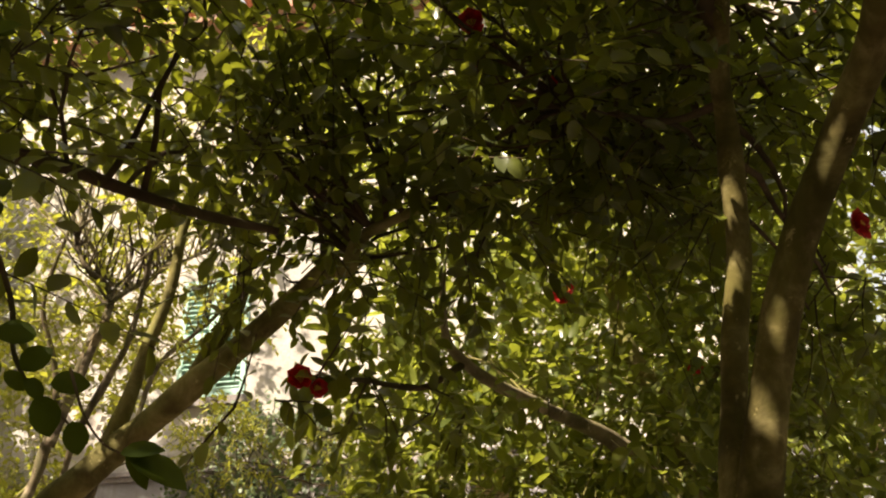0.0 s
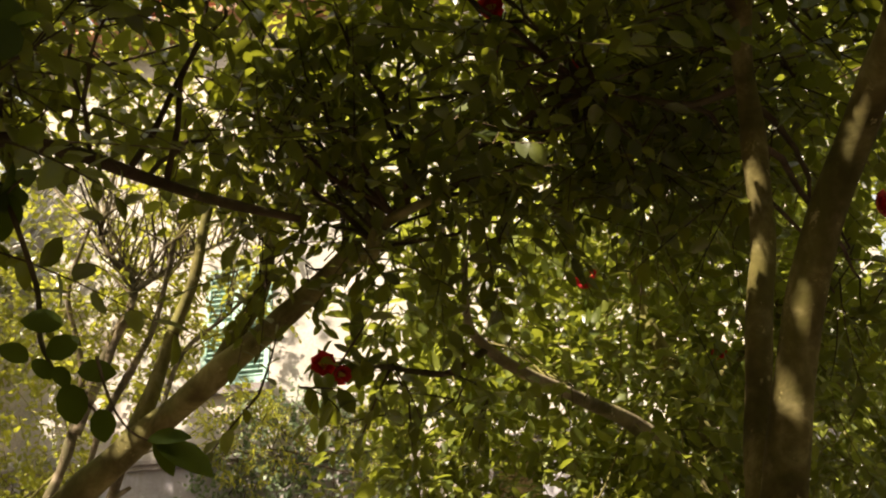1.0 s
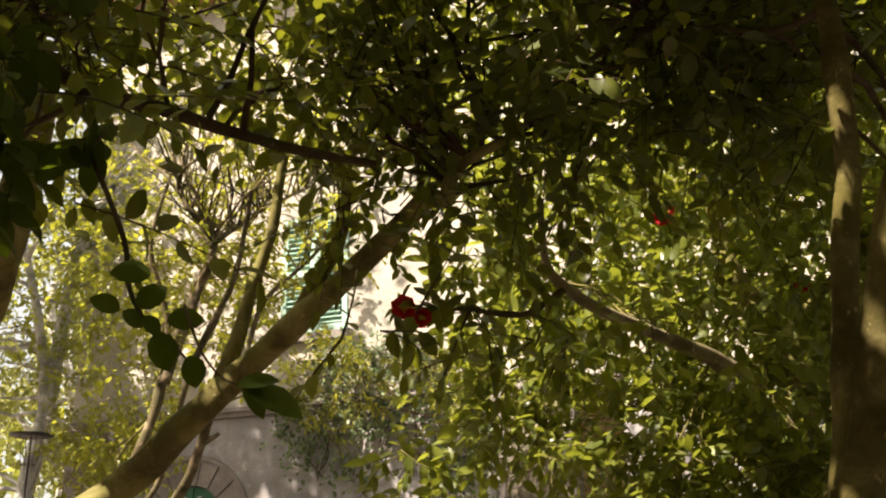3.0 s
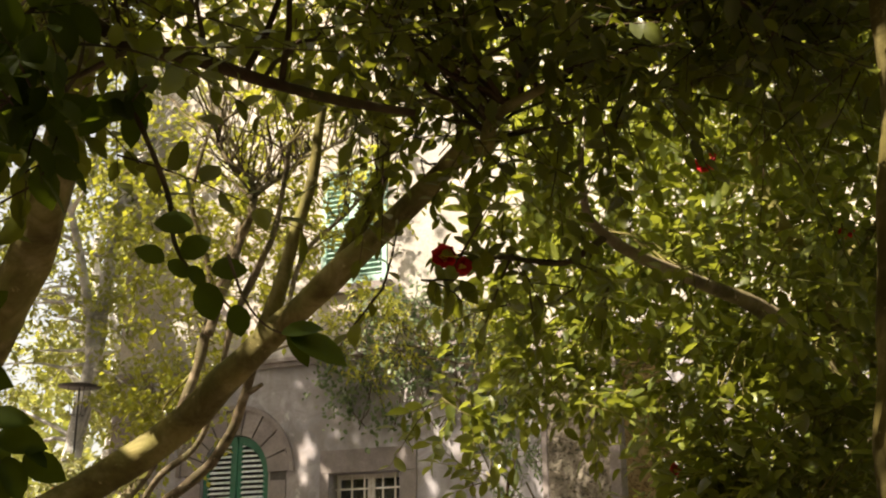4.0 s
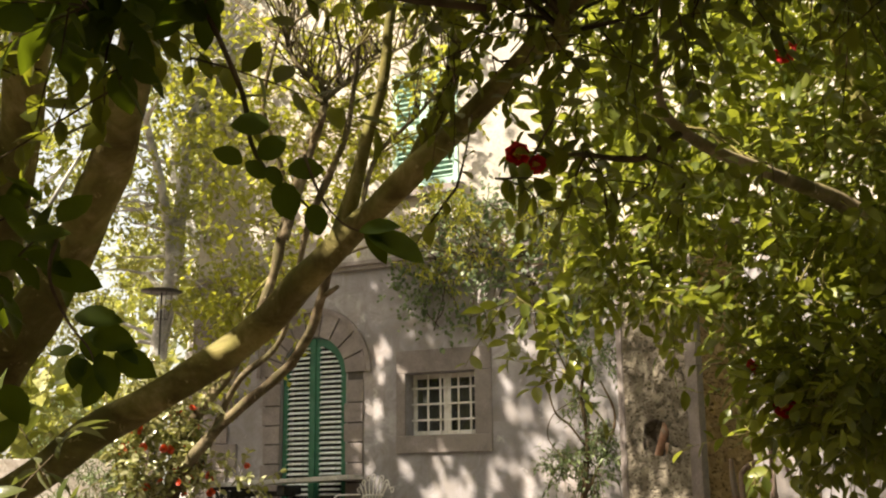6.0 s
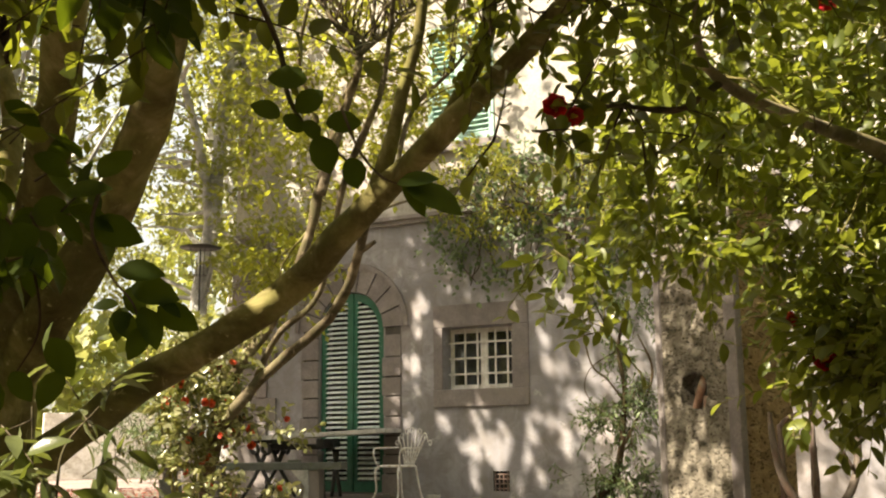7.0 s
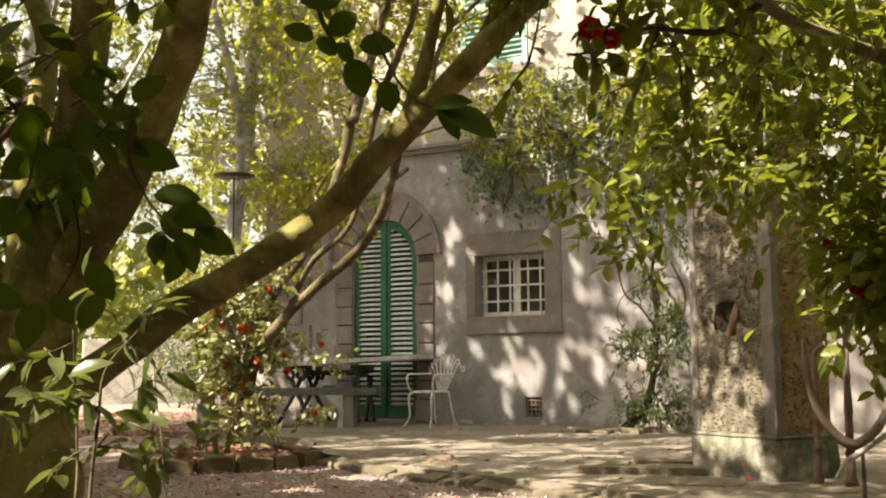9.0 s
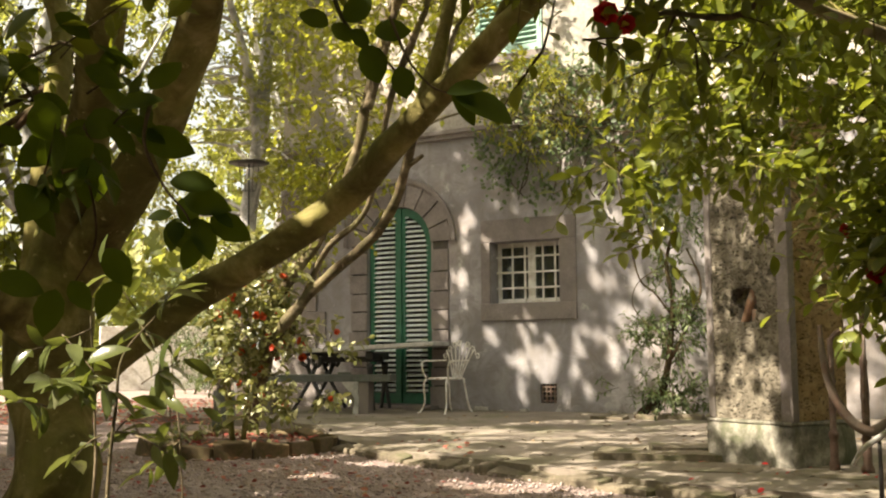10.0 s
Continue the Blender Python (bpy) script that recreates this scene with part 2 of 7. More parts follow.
# lighter copies of M_LEAF: sunlight on these crowns is put into the colour
M_LEAF_MID = leaf_material("part_lit_camellia_leaf", (0.043, 0.061, 0.014), (0.098, 0.124, 0.025), (0.22, 0.25, 0.05), (0.47, 0.51, 0.045), 0.45, 0.3)
M_LEAF_LIT = leaf_material("sunlit_camellia_leaf", (0.05, 0.07, 0.01), (0.12, 0.148, 0.02), (0.26, 0.275, 0.04), (0.62, 0.62, 0.06), 0.5)
M_LEAF_FAR = leaf_material("woodland_leaf", (0.055, 0.07, 0.016), (0.125, 0.15, 0.032), (0.27, 0.28, 0.08), (0.55, 0.56, 0.09), 0.46)
M_LEAF_IVY = leaf_material("ivy_leaf", (0.046, 0.074, 0.030), (0.09, 0.13, 0.055), (0.18, 0.225, 0.105), (0.22, 0.30, 0.06), 0.3, 0.5)
M_LEAF_YELLOW = leaf_material("yellowing_wisteria_leaf", (0.13, 0.17, 0.025), (0.27, 0.29, 0.04), (0.42, 0.40, 0.06), (0.55, 0.55, 0.06), 0.45, 0.5)
# shade between the hedge leaves is put into this near-black core colour
M_SHADE_LEAF = surface("hedge_core_shade", [(0.3, (0.008, 0.016, 0.004)), (0.7, (0.025, 0.045, 0.01))], 9, 40, 0.8, 1.0, 0.05)
M_PETAL = leaf_material("red_camellia_petal", (0.35, 0.008, 0.012), (0.55, 0.012, 0.02), (0.66, 0.03, 0.03), (0.7, 0.03, 0.03), 0.3, 0.5)
M_PETAL_ORANGE = leaf_material("orange_red_petal", (0.50, 0.05, 0.015), (0.66, 0.09, 0.03), (0.72, 0.14, 0.05), (0.75, 0.12, 0.03), 0.3, 0.5)
M_PETAL_PALE = leaf_material("faded_blossom_petal", (0.6, 0.45, 0.40), (0.72, 0.6, 0.55), (0.8, 0.72, 0.66), (0.8, 0.6, 0.55), 0.3, 0.5)
M_LITTER = leaf_material("fallen_petal", (0.22, 0.03, 0.025), (0.36, 0.06, 0.045), (0.30, 0.16, 0.08), (0.4, 0.1, 0.06), 0.15, 0.7)
M_DRY = leaf_material("dry_leaf", (0.08, 0.05, 0.02), (0.15, 0.095, 0.045), (0.24, 0.16, 0.08), (0.2, 0.12, 0.05), 0.1, 0.7)
M_STAMEN = surface("yellow_stamens", [(0.3, (0.7, 0.45, 0.05)), (0.7, (0.85, 0.62, 0.12))], 30, 200, 0.7)
M_ROOF = surface("roof_tile", [(0.3, (0.28, 0.13, 0.08)), (0.7, (0.42, 0.22, 0.14))], 5, 40, 0.85, 0.5, 0.01, (0.2, 0.17, 0.12), 3.0)
M_LAMP = surface("dark_lamp_metal", [(0.3, (0.02, 0.02, 0.02)), (0.7, (0.05, 0.045, 0.04))], 12, 80, 0.5, 0.2, 0.001, None, 1, 0, 0.3)
M_GLASS, gn, gl, gb = material("window_glass", 0.03)
gb.inputs["Base Color"].default_value = (0.3, 0.32, 0.3, 1)
gb.inputs["Specular IOR Level"].default_value = 0.45
gb.inputs["Transmission Weight"].default_value = 0.85
bump(gn, gl, gb, noise_tex(gn, gl, 3.0, 2, 0.5), 0.06, 0.01)


# ---------------------------------------------------------------- mesh helpers
def box(bm, lo, hi, m=None, bevel=0.0):
    vs = bmesh.ops.create_cube(bm, size=1.0)["verts"]
    for v in vs:
        v.co = Vector([lo[i] + (v.co[i] + 0.5) * (hi[i] - lo[i]) for i in range(3)])
    if bevel:
        es = list({e for v in vs for e in v.link_edges})
        r = bmesh.ops.bevel(bm, geom=es, offset=bevel, segments=2, affect="EDGES", profile=0.6)
        vs = list({v for f in r["faces"] for v in f.verts} | {v for v in vs if v.is_valid})
    if m is not None:
        bmesh.ops.transform(bm, matrix=m, verts=[v for v in vs if v.is_valid])
    return vs


def obj(name, bm, mat, smooth=False):
    me = bpy.data.meshes.new(name)
    bmesh.ops.recalc_face_normals(bm, faces=bm.faces)
    bm.to_mesh(me)
    bm.free()
    me.materials.append(mat)
    if smooth:
        me.shade_smooth()
    return new(name, me)


def part(name, bm, mat, parent, label="", smooth=False):
    ob = obj(name, bm, mat, smooth)
    ob.parent = parent
    if label:
        tagged(ob, label)
    return ob


def adopt(ob, parent):
    """Makes ob, built in world places, a part of a top-level thing."""
    ob.parent = parent
    ob.matrix_parent_inverse = parent.matrix_basis.inverted()
    return ob


def share(name, mesh, parent, m):
    ob = new(name, mesh)
    ob.parent = parent
    ob.matrix_local = m
    return ob


def thing(name, m, label, category, group="", kind=""):
    e = new(name)
    e.empty_display_size = 0.1
    e.matrix_world = m
    return tagged(e, label, category, group, kind)


def spline(points, steps):
    """Catmull-Rom through (x, y, z, radius) points."""
    p = np.array(points, float)
    p = np.vstack([2 * p[0] - p[1], p, 2 * p[-1] - p[-2]])
    out = []
    for i in range(1, len(p) - 2):
        a, b, c, d = p[i - 1:i + 3]
        for s in range(steps):
            t = s / steps
            out.append(0.5 * (2 * b + (c - a) * t + (2 * a - 5 * b + 4 * c - d) * t * t + (3 * b - a - 3 * c + d) * t ** 3))
    out.append(p[-2])
    return np.array(out)


def tube_arrays(pts, sides=8, wobble=0.0, seed=0):
    """Rings along a polyline of (x, y, z, r): vertices and quads."""
    xyz, rad = pts[:, :3], np.maximum(pts[:, 3], 0.0008)
    tan = np.gradient(xyz, axis=0)
    tan /= np.linalg.norm(tan, axis=1)[:, None] + 1e-9
    ref = np.array([0.31, 0.62, 0.72])
    verts, n = [], len(xyz)
    u = np.cross(tan[0], ref)
    u /= np.linalg.norm(u)
    ang = np.linspace(0, 2 * np.pi, sides, endpoint=False)
    for i in range(n):
        u = u - tan[i] * (u @ tan[i])
        u /= np.linalg.norm(u) + 1e-9
        v = np.cross(tan[i], u)
        r = np.full(sides, rad[i])
        if wobble:
            for k in range(sides):
                q = Vector(xyz[i] * 5.0 + (np.cos(ang[k]) * u + np.sin(ang[k]) * v) * 0.8 + seed)
                r[k] *= 1 + wobble * noise.noise(q)
        verts.append(xyz[i] + (np.cos(ang) * r)[:, None] * u + (np.sin(ang) * r)[:, None] * v)
    faces = []
    for i in range(n - 1):
        for k in range(sides):
            k2 = (k + 1) % sides
            faces.append((i * sides + k, i * sides + k2, (i + 1) * sides + k2, (i + 1) * sides + k))
    verts = np.vstack(verts)
    faces.append(tuple(range(sides - 1, -1, -1)))
    faces.append(tuple((n - 1) * sides + k for k in range(sides)))
    return verts, faces


def mesh_from(name, chunks, mat, smooth=True):
    """One mesh object from several (verts, faces) chunks."""
    vs, fs, off = [], [], 0
    for v, f in chunks:
        vs.append(v)
        fs.extend(tuple(i + off for i in q) for q in f)
        off += len(v)
    me = bpy.data.meshes.new(name)
    me.from_pydata(np.vstack(vs).tolist(), [], fs)
    me.materials.append(mat)
    if smooth:
        me.shade_smooth()
    return new(name, me)


def limb(name, points, mat, parent, sides=10, steps=8, wobble=0.18, seed=0, label=""):
    ob = mesh_from(name, [tube_arrays(spline(points, steps), sides, wobble, seed)], mat)
    adopt(ob, parent)
    if label:
        tagged(ob, label)
    return ob


# leaf: a folded, pointed oval, tip drooping; length 1 along +x
LEAF_ROWS = [(0.0, 0.0), (0.18, 0.19), (0.45, 0.27), (0.74, 0.20), (1.0, 0.0)]


def leaf_template(rows=LEAF_ROWS, fold=0.28, droop=0.16, width=1.0):
    v, f = [], []
    for s, w in rows:
        z = -droop * s * s
        v.append((s, 0, z))
        if w:
            v.append((s, w * width, z + fold * w))
            v.append((s, -w * width, z + fold * w))
    k = len(rows) - 2
    for side in (1, 2):
        f.append((0, 1, 1 + side) if side == 2 else (0, 1 + side, 1))
        for i in range(k - 1):
            a, b = 1 + 3 * i, 4 + 3 * i
            f.append((a, b, b + side, a + side) if side == 2 else (a, a + side, b + side, b))
        a = 1 + 3 * (k - 1)
        f.append((a, a + 3, a + side) if side == 2 else (a, a + side, a + 3))
    return np.array(v, float), f


LEAF = leaf_template()
LEAF_NARROW = leaf_template(width=0.6, droop=0.3)
LEAF_BROAD = leaf_template([(0.0, 0.0), (0.12, 0.24), (0.42, 0.33), (0.74, 0.23), (1.0, 0.0)], 0.2, 0.12)
LEAF_SMALL = leaf_template([(0.0, 0.0), (0.45, 0.3), (1.0, 0.0)], 0.2, 0.12)


def leaf_arrays(pos, direc, up, size, template=LEAF):
    """All leaves of a crown in one vertex block."""
    tv, tf = template
    pos, direc, up, size = np.asarray(pos), np.asarray(direc), np.asarray(up), np.asarray(size)
    x = direc / (np.linalg.norm(direc, axis=1)[:, None] + 1e-9)
    y = np.cross(up, x)
    y /= np.linalg.norm(y, axis=1)[:, None] + 1e-9
    z = np.cross(x, y)
    b = tv[None, :, 0, None] * x[:, None] + tv[None, :, 1, None] * y[:, None] + tv[None, :, 2, None] * z[:, None]
    v = (pos[:, None] + b * size[:, None, None]).reshape(-1, 3)
    k = len(tv)
    return v, tf, k, len(pos)


def leaf_mesh(name, blocks, mat, parent=None, label=""):
    """Joins leaf blocks into one mesh object without a Python loop over faces."""
    vs, loops, starts, totals, off, lo = [], [], [], [], 0, 0
    for v, tf, k, n in blocks:
        vs.append(v)
        base = np.arange(n)[:, None] * k + off
        flat = np.concatenate([np.array(q) for q in tf])
        lens = np.array([len(q) for q in tf])
        loops.append((base + flat[None]).ravel())
        st = np.concatenate([[0], np.cumsum(lens)[:-1]])
        starts.append((np.arange(n)[:, None] * len(flat) + st[None]).ravel() + lo)
        totals.append(np.tile(lens, n))
        off += len(v)
        lo += n * len(flat)
    me = bpy.data.meshes.new(name)
    v = np.vstack(vs)
    me.vertices.add(len(v))
    me.vertices.foreach_set("co", v.ravel().astype(np.float32))
    L = np.concatenate(loops)
    me.loops.add(len(L))
    me.loops.foreach_set("vertex_index", L.astype(np.int32))
    S = np.concatenate(starts)
    me.polygons.add(len(S))
    me.polygons.foreach_set("loop_start", S.astype(np.int32))
    me.polygons.foreach_set("loop_total", np.concatenate(totals).astype(np.int32))
    me.update(calc_edges=True)
    me.validate()
    me.materials.append(mat)
    me.shade_smooth()
    ob = new(name, me)
    if parent is not None:
        adopt(ob, parent)
    if label:
        tagged(ob, label)
    return ob


def unit(v):
    return v / (np.linalg.norm(v, axis=-1, keepdims=True) + 1e-9)


class Foliage:
    """Gathers twigs, their leaves and the thin branches that bear them."""

    def __init__(self, seed, size=0.075, leaves=(6, 10), length=(0.22, 0.42), template=LEAF, stemmed=True, stem=0.0042, hang=0.1):
        self.rng = np.random.default_rng(seed)
        self.size, self.leaves, self.length, self.template, self.stemmed, self.stem = size, leaves, length, template, stemmed, stem
        self.hang = hang
        self.pos, self.dir, self.up, self.sz, self.stems, self.tips = [], [], [], [], [], []

    def twig(self, start, direction):
        g = self.rng
        n = int(g.integers(*self.leaves))
        L = g.uniform(*self.length)
        d = unit(np.asarray(direction, float))
        bend = g.normal(0, 0.35, 3) + np.array([0, 0, -0.25])
        s = np.linspace(0, 1, 5)
        line = np.asarray(start) + L * (s[:, None] * d + 0.5 * (s ** 2)[:, None] * bend * 0.6)
        if self.stemmed:
            self.stems.append(np.column_stack([line, np.linspace(self.stem, 0.4 * self.stem, 5)]))
        side = unit(np.cross(d, g.normal(0, 1, 3)))
        for i in range(n):
            f = 0.15 + 0.85 * (i + 0.6) / n
            at = np.array([np.interp(f, s, line[:, k]) for k in range(3)])
            side = unit(-side + g.normal(0, 0.35, 3))
            out = unit(d * g.uniform(0.35, 0.8) + side * 0.8 + np.array([0, 0, g.uniform(-0.25, 0.25) - self.hang]))
            self.pos.append(at)
            self.dir.append(out)
            self.up.append(unit(np.array([0, 0, 1.0]) + g.normal(0, 0.45, 3)))
            self.sz.append(self.size * g.uniform(0.65, 1.25))

    def blob(self, centre, radii, twigs, hollow=0.35, turn=0.0, keep=None):
        """Twigs all through an uneven ellipsoid, thicker towards its skin, bunched with gaps."""
        g = self.rng
        c, r = np.array(centre, float), np.array(radii, float)
        k = max(3, twigs // 9)
        hubs = unit(g.normal(0, 1, (k, 3))) * (hollow + (1 - hollow) * g.uniform(0, 1, (k, 1)) ** 0.6)
        made = 0
        while made < twigs:
            h = hubs[g.integers(k)] + g.normal(0, 0.17, 3)
            q = h * r
            if turn:
                q[:2] = (q[0] * math.cos(turn) - q[1] * math.sin(turn), q[0] * math.sin(turn) + q[1] * math.cos(turn))
            made += 1
            at = c + q
            if at[2] < 0.05 or (keep is not None and not keep(at)):
                continue
            self.twig(at, unit(h) * 0.8 + g.normal(0, 0.7, 3) + np.array([0, 0, 0.15]))
            if made % 9 == 0:
                self.tips.append(at)

    def bear(self, anchors, share_of=1.0, thick=0.012, reach=2.2):
        """Thin crooked branches from the nearest anchor points to the twigs."""
        g, a = self.rng, np.array(anchors, float)
        for t in self.tips:
            if g.uniform() > share_of:
                continue
            d = np.linalg.norm(a - t, axis=1)
            near = a[np.argsort(d)[g.integers(min(3, len(a)))]]
            L = np.linalg.norm(t - near)
            if L < 0.1 or L > reach:
                continue
            s = np.linspace(0, 1, 7)
            wave = np.cumsum(g.normal(0, 0.055 * L, (7, 3)), axis=0) * (s * (1 - s) * 2.2)[:, None]
            lift = np.array([0, 0, 0.12 * L])
            line = near + s[:, None] * (t - near) + wave + (s * (1 - s))[:, None] * lift
            self.stems.append(np.column_stack([line, np.linspace(thick * min(1.3, 0.5 + 0.4 * L), 0.0035, 7)]))

    def thin(self):
        """Cuts away leaves and thin stems along the sun's line, to shape its patches."""
        s, size = np.array(SUN), np.array(self.sz)
        p = np.array(self.pos) + 0.5 * np.array(self.dir) * size[:, None]
        keep = np.ones(len(p), bool)
        fine = np.array([k[0, 3] < 0.03 for k in self.stems], bool)
        at = np.linspace(0, 1, 25)
        mid = np.array([np.column_stack([np.interp(at, np.linspace(0, 1, len(k)), k[:, c]) for c in range(3)]) for k in self.stems]).reshape(-1, 25, 3)
        bare = np.ones(len(mid), bool)
        for i, (q, r, start) in enumerate(GAPS):
            d = p - np.array(q)
            along = d @ s
            off = d - along[:, None] * s
            edge = 1 + 0.35 * np.sin(off @ np.array([31.0, 17.0, 23.0]) + i) + 0.25 * np.sin(off @ np.array([-13.0, 41.0, 29.0]) + 2 * i)
            d2 = mid - np.array(q)
            along2 = d2 @ s
            off2 = np.linalg.norm(d2 - along2[..., None] * s, axis=-1)
            bare &= ~fine | ~((along2 > start) & (off2 < r + 0.02)).any(axis=1) if len(mid) else bare
            keep &= (along < start) | (np.linalg.norm(off, axis=1) > r * edge + 0.35 * size)
        self.pos, self.dir, self.up, self.sz = (list(itertools.compress(v, keep)) for v in (self.pos, self.dir, self.up, self.sz))
        self.stems = list(itertools.compress(self.stems, bare))

    def grow(self, parent, leaf_mat, stem_mat, crown="crown", label=""):
        self.thin()
        if self.stems:
            ob = mesh_from("branchwork", [tube_arrays(s, 4 if s[0, 3] < 0.006 else 6) for s in self.stems], stem_mat)
            tagged(adopt(ob, parent), kind="stuff")
        return leaf_mesh(crown, [leaf_arrays(self.pos, self.dir, self.up, self.sz, self.template)], leaf_mat, parent, label)


def blossom_mesh(name, mat, seed, petals=7, size=0.04):
    """A cupped camellia blossom: overlapping broad petals round stamens."""
    g = np.random.default_rng(seed)
    tmpl = leaf_template([(0.0, 0.0), (0.3, 0.34), (0.72, 0.46), (1.0, 0.0)], 0.35, -0.35)
    pos, di, up, sz = [], [], [], []
    for ring, n, lift in ((0, petals, 0.25), (1, petals - 2, 0.75)):
        for i in range(n):
            a = 2 * math.pi * (i + 0.5 * ring) / n + g.normal(0, 0.1)
            pos.append((0, 0, 0.002 * ring))
            di.append((math.cos(a), math.sin(a), lift + g.normal(0, 0.1)))
            up.append((-math.cos(a) * lift, -math.sin(a) * lift, 1))
            sz.append(size * (1 - 0.25 * ring) * g.uniform(0.85, 1.1))
    ob = leaf_mesh(name, [leaf_arrays(pos, di, up, sz, tmpl)], mat)
    me = ob.data
    bpy.data.objects.remove(ob)
    return me


BLOSSOM = [blossom_mesh("blossom", M_PETAL, s) for s in (1, 2, 3)]
BLOSSOM_ORANGE = [blossom_mesh("orange_blossom", M_PETAL_ORANGE, s, 6, 0.032) for s in (4, 5)]
BLOSSOM_PALE = blossom_mesh("pale_blossom", M_PETAL_PALE, 6)


bm = bmesh.new()
for i in range(9):
    d = 0.0 if i == 0 else 0.007
    t = pose(d * math.cos(0.8 * i), d * math.sin(0.8 * i), 0.012, 22 * d / 0.007 * math.sin(0.8 * i), 22 * d / 0.007 * math.cos(0.8 * i), 0)
    bmesh.ops.create_cone(bm, cap_ends=True, segments=5, radius1=0.0012, radius2=0.0026, depth=0.022, matrix=t)
STAMENS = bpy.data.meshes.new("stamens")
bm.to_mesh(STAMENS)
bm.free()
STAMENS.materials.append(M_STAMEN)


def blossom(parent, at, facing, mesh, size=1.0, centre=True):
    q = Vector(facing).normalized().to_track_quat("Z", "Y").to_matrix().to_4x4()
    ob = new("blossom", mesh)
    adopt(ob, parent)
    ob.matrix_basis = Matrix.Translation(at) @ q @ Matrix.Scale(size, 4)
    if centre:
        share("stamens", STAMENS, ob, Matrix())
    return ob


# ---------------------------------------------------------------- the villa
# facade frame: x along the wall to the right, y into the house, z up
FACADE = pose(0.805, 13.685, 0, 0, 0, -31)
ARCH_C, ARCH_R, SPRING = -1.63, 0.51, 2.19

# openings cut through the leaves to lay sun on chosen spots: the spot, its radius, and from how far on it is open
WALL_SPOTS = [(0.33, 0.62, 0.22), (0.62, 0.55, 0.17), (0.45, 0.36, 0.10), (0.98, 0.72, 0.13), (0.86, 0.48, 0.09), (0.60, 0.86, 0.07), (-0.30, 1.0, 0.06), (-0.20, 0.9, 0.05), (-0.66, 1.68, 0.12), (-0.62, 1.38, 0.06), (-0.72, 1.0, 0.05), (1.22, 0.98, 0.10), (1.4, 0.72, 0.09), (1.74, 1.5, 0.08), (1.85, 0.78, 0.10), (1.45, 1.55, 0.07), (1.68, 1.12, 0.06), (0.95, 0.95, 0.06), (0.05, 0.62, 0.05), (0.22, 1.0, 0.04), (-0.75, 0.12, 0.06), (2.1, 0.15, 0.07), (1.1, 0.25, 0.07), (0.2, 0.18, 0.06)]
OTHER_SPOTS = [((1.345, 2.03, 1.86), 0.012, 0.2), ((1.345, 2.07, 1.68), 0.012, 0.2), ((1.347, 1.901, 1.553), 0.01, 0.3), ((1.320, 1.977, 1.390), 0.012, 0.3), ((1.396, 1.690, 1.888), 0.012, 0.3), ((1.286, 3.470, 1.830), 0.06, 0.15), ((1.454, 3.578, 1.812), 0.06, 0.15), ((1.838, 3.767, 1.741), 0.04, 0.15), ((2.065, 3.904, 1.649), 0.04, 0.15), ((0.046, 3.376, 1.647), 0.05, 0.4),
               ((-0.915, 8.534, 1.275), 0.10, 0.5), ((-0.609, 8.336, 1.580), 0.10, 0.5), ((-0.356, 8.102, 1.951), 0.09, 0.5), ((-1.597, 8.844, 1.230), 0.42, 0.8), ((-1.578, 8.759, 0.814), 0.36, 0.8), ((-1.469, 8.670, 0.409), 0.28, 0.8), ((-0.768, 2.378, 0.665), 0.14, 0.35), ((-0.713, 2.390, 0.565), 0.12, 0.35), ((-0.638, 2.415, 0.838), 0.08, 0.35),
               ((1.943, 7.089, 0.362), 0.17, 0.4), ((2.064, 6.917, 0.573), 0.07, 0.5), ((1.880, 7.142, 0.275), 0.08, 0.5), ((2.027, 6.946, 0.286), 0.05, 0.5), ((-0.197, 8.081, -0.100), 0.20, 0.5), ((0.745, 6.808, -0.100), 0.22, 0.5), ((-0.491, 8.105, -0.100), 0.13, 0.5), ((0.251, 6.732, -0.100), 0.12, 0.5), ((0.493, 6.503, -0.100), 0.15, 0.5), ((0.918, 6.325, -0.100), 0.12, 0.5), ((0.044, 6.915, -0.100), 0.08, 0.5), ((-0.854, 7.282, -0.100), 0.08, 0.5)]
bunch = random.Random(12)
GAPS = list(OTHER_SPOTS)
for u, z, r in WALL_SPOTS:
    for k in range(max(1, round((r / 0.072) ** 2))):
        a, d = bunch.uniform(0, 6.28), 0.85 * r * math.sqrt(bunch.uniform(0, 1)) if r > 0.08 else 0.0
        GAPS.append((tuple(FACADE @ Vector((u + d * math.cos(a), 0, z + d * math.sin(a)))), bunch.uniform(0.006, 0.032), 0.9))
GAPS += [((0.675, 4.275, 1.532), 0.10, 0.45), ((0.848, 4.369, 1.407), 0.09, 0.45), ((1.18, 4.632, 1.819), 0.09, 0.45), ((0.873, 4.188, 1.178), 0.09, 0.45), ((1.336, 4.557, 1.948), 0.16, 0.45), ((1.453, 4.315, 1.393), 0.15, 0.45), ((1.615, 4.284, 1.182), 0.10, 0.45), ((1.012, 4.121, 1.902), 0.13, 0.45), ((1.393, 4.367, 1.135), 0.10, 0.45), ((1.425, 4.592, 1.703), 0.09, 0.45), ((1.809, 4.545, 1.802), 0.16, 0.45), ((1.951, 4.228, 1.932), 0.15, 0.45), ((0.921, 4.101, 2.057), 0.15, 0.45), ((1.381, 4.015, 2.258), 0.10, 0.45), ((1.339, 4.285, 1.049), 0.14, 0.45)]
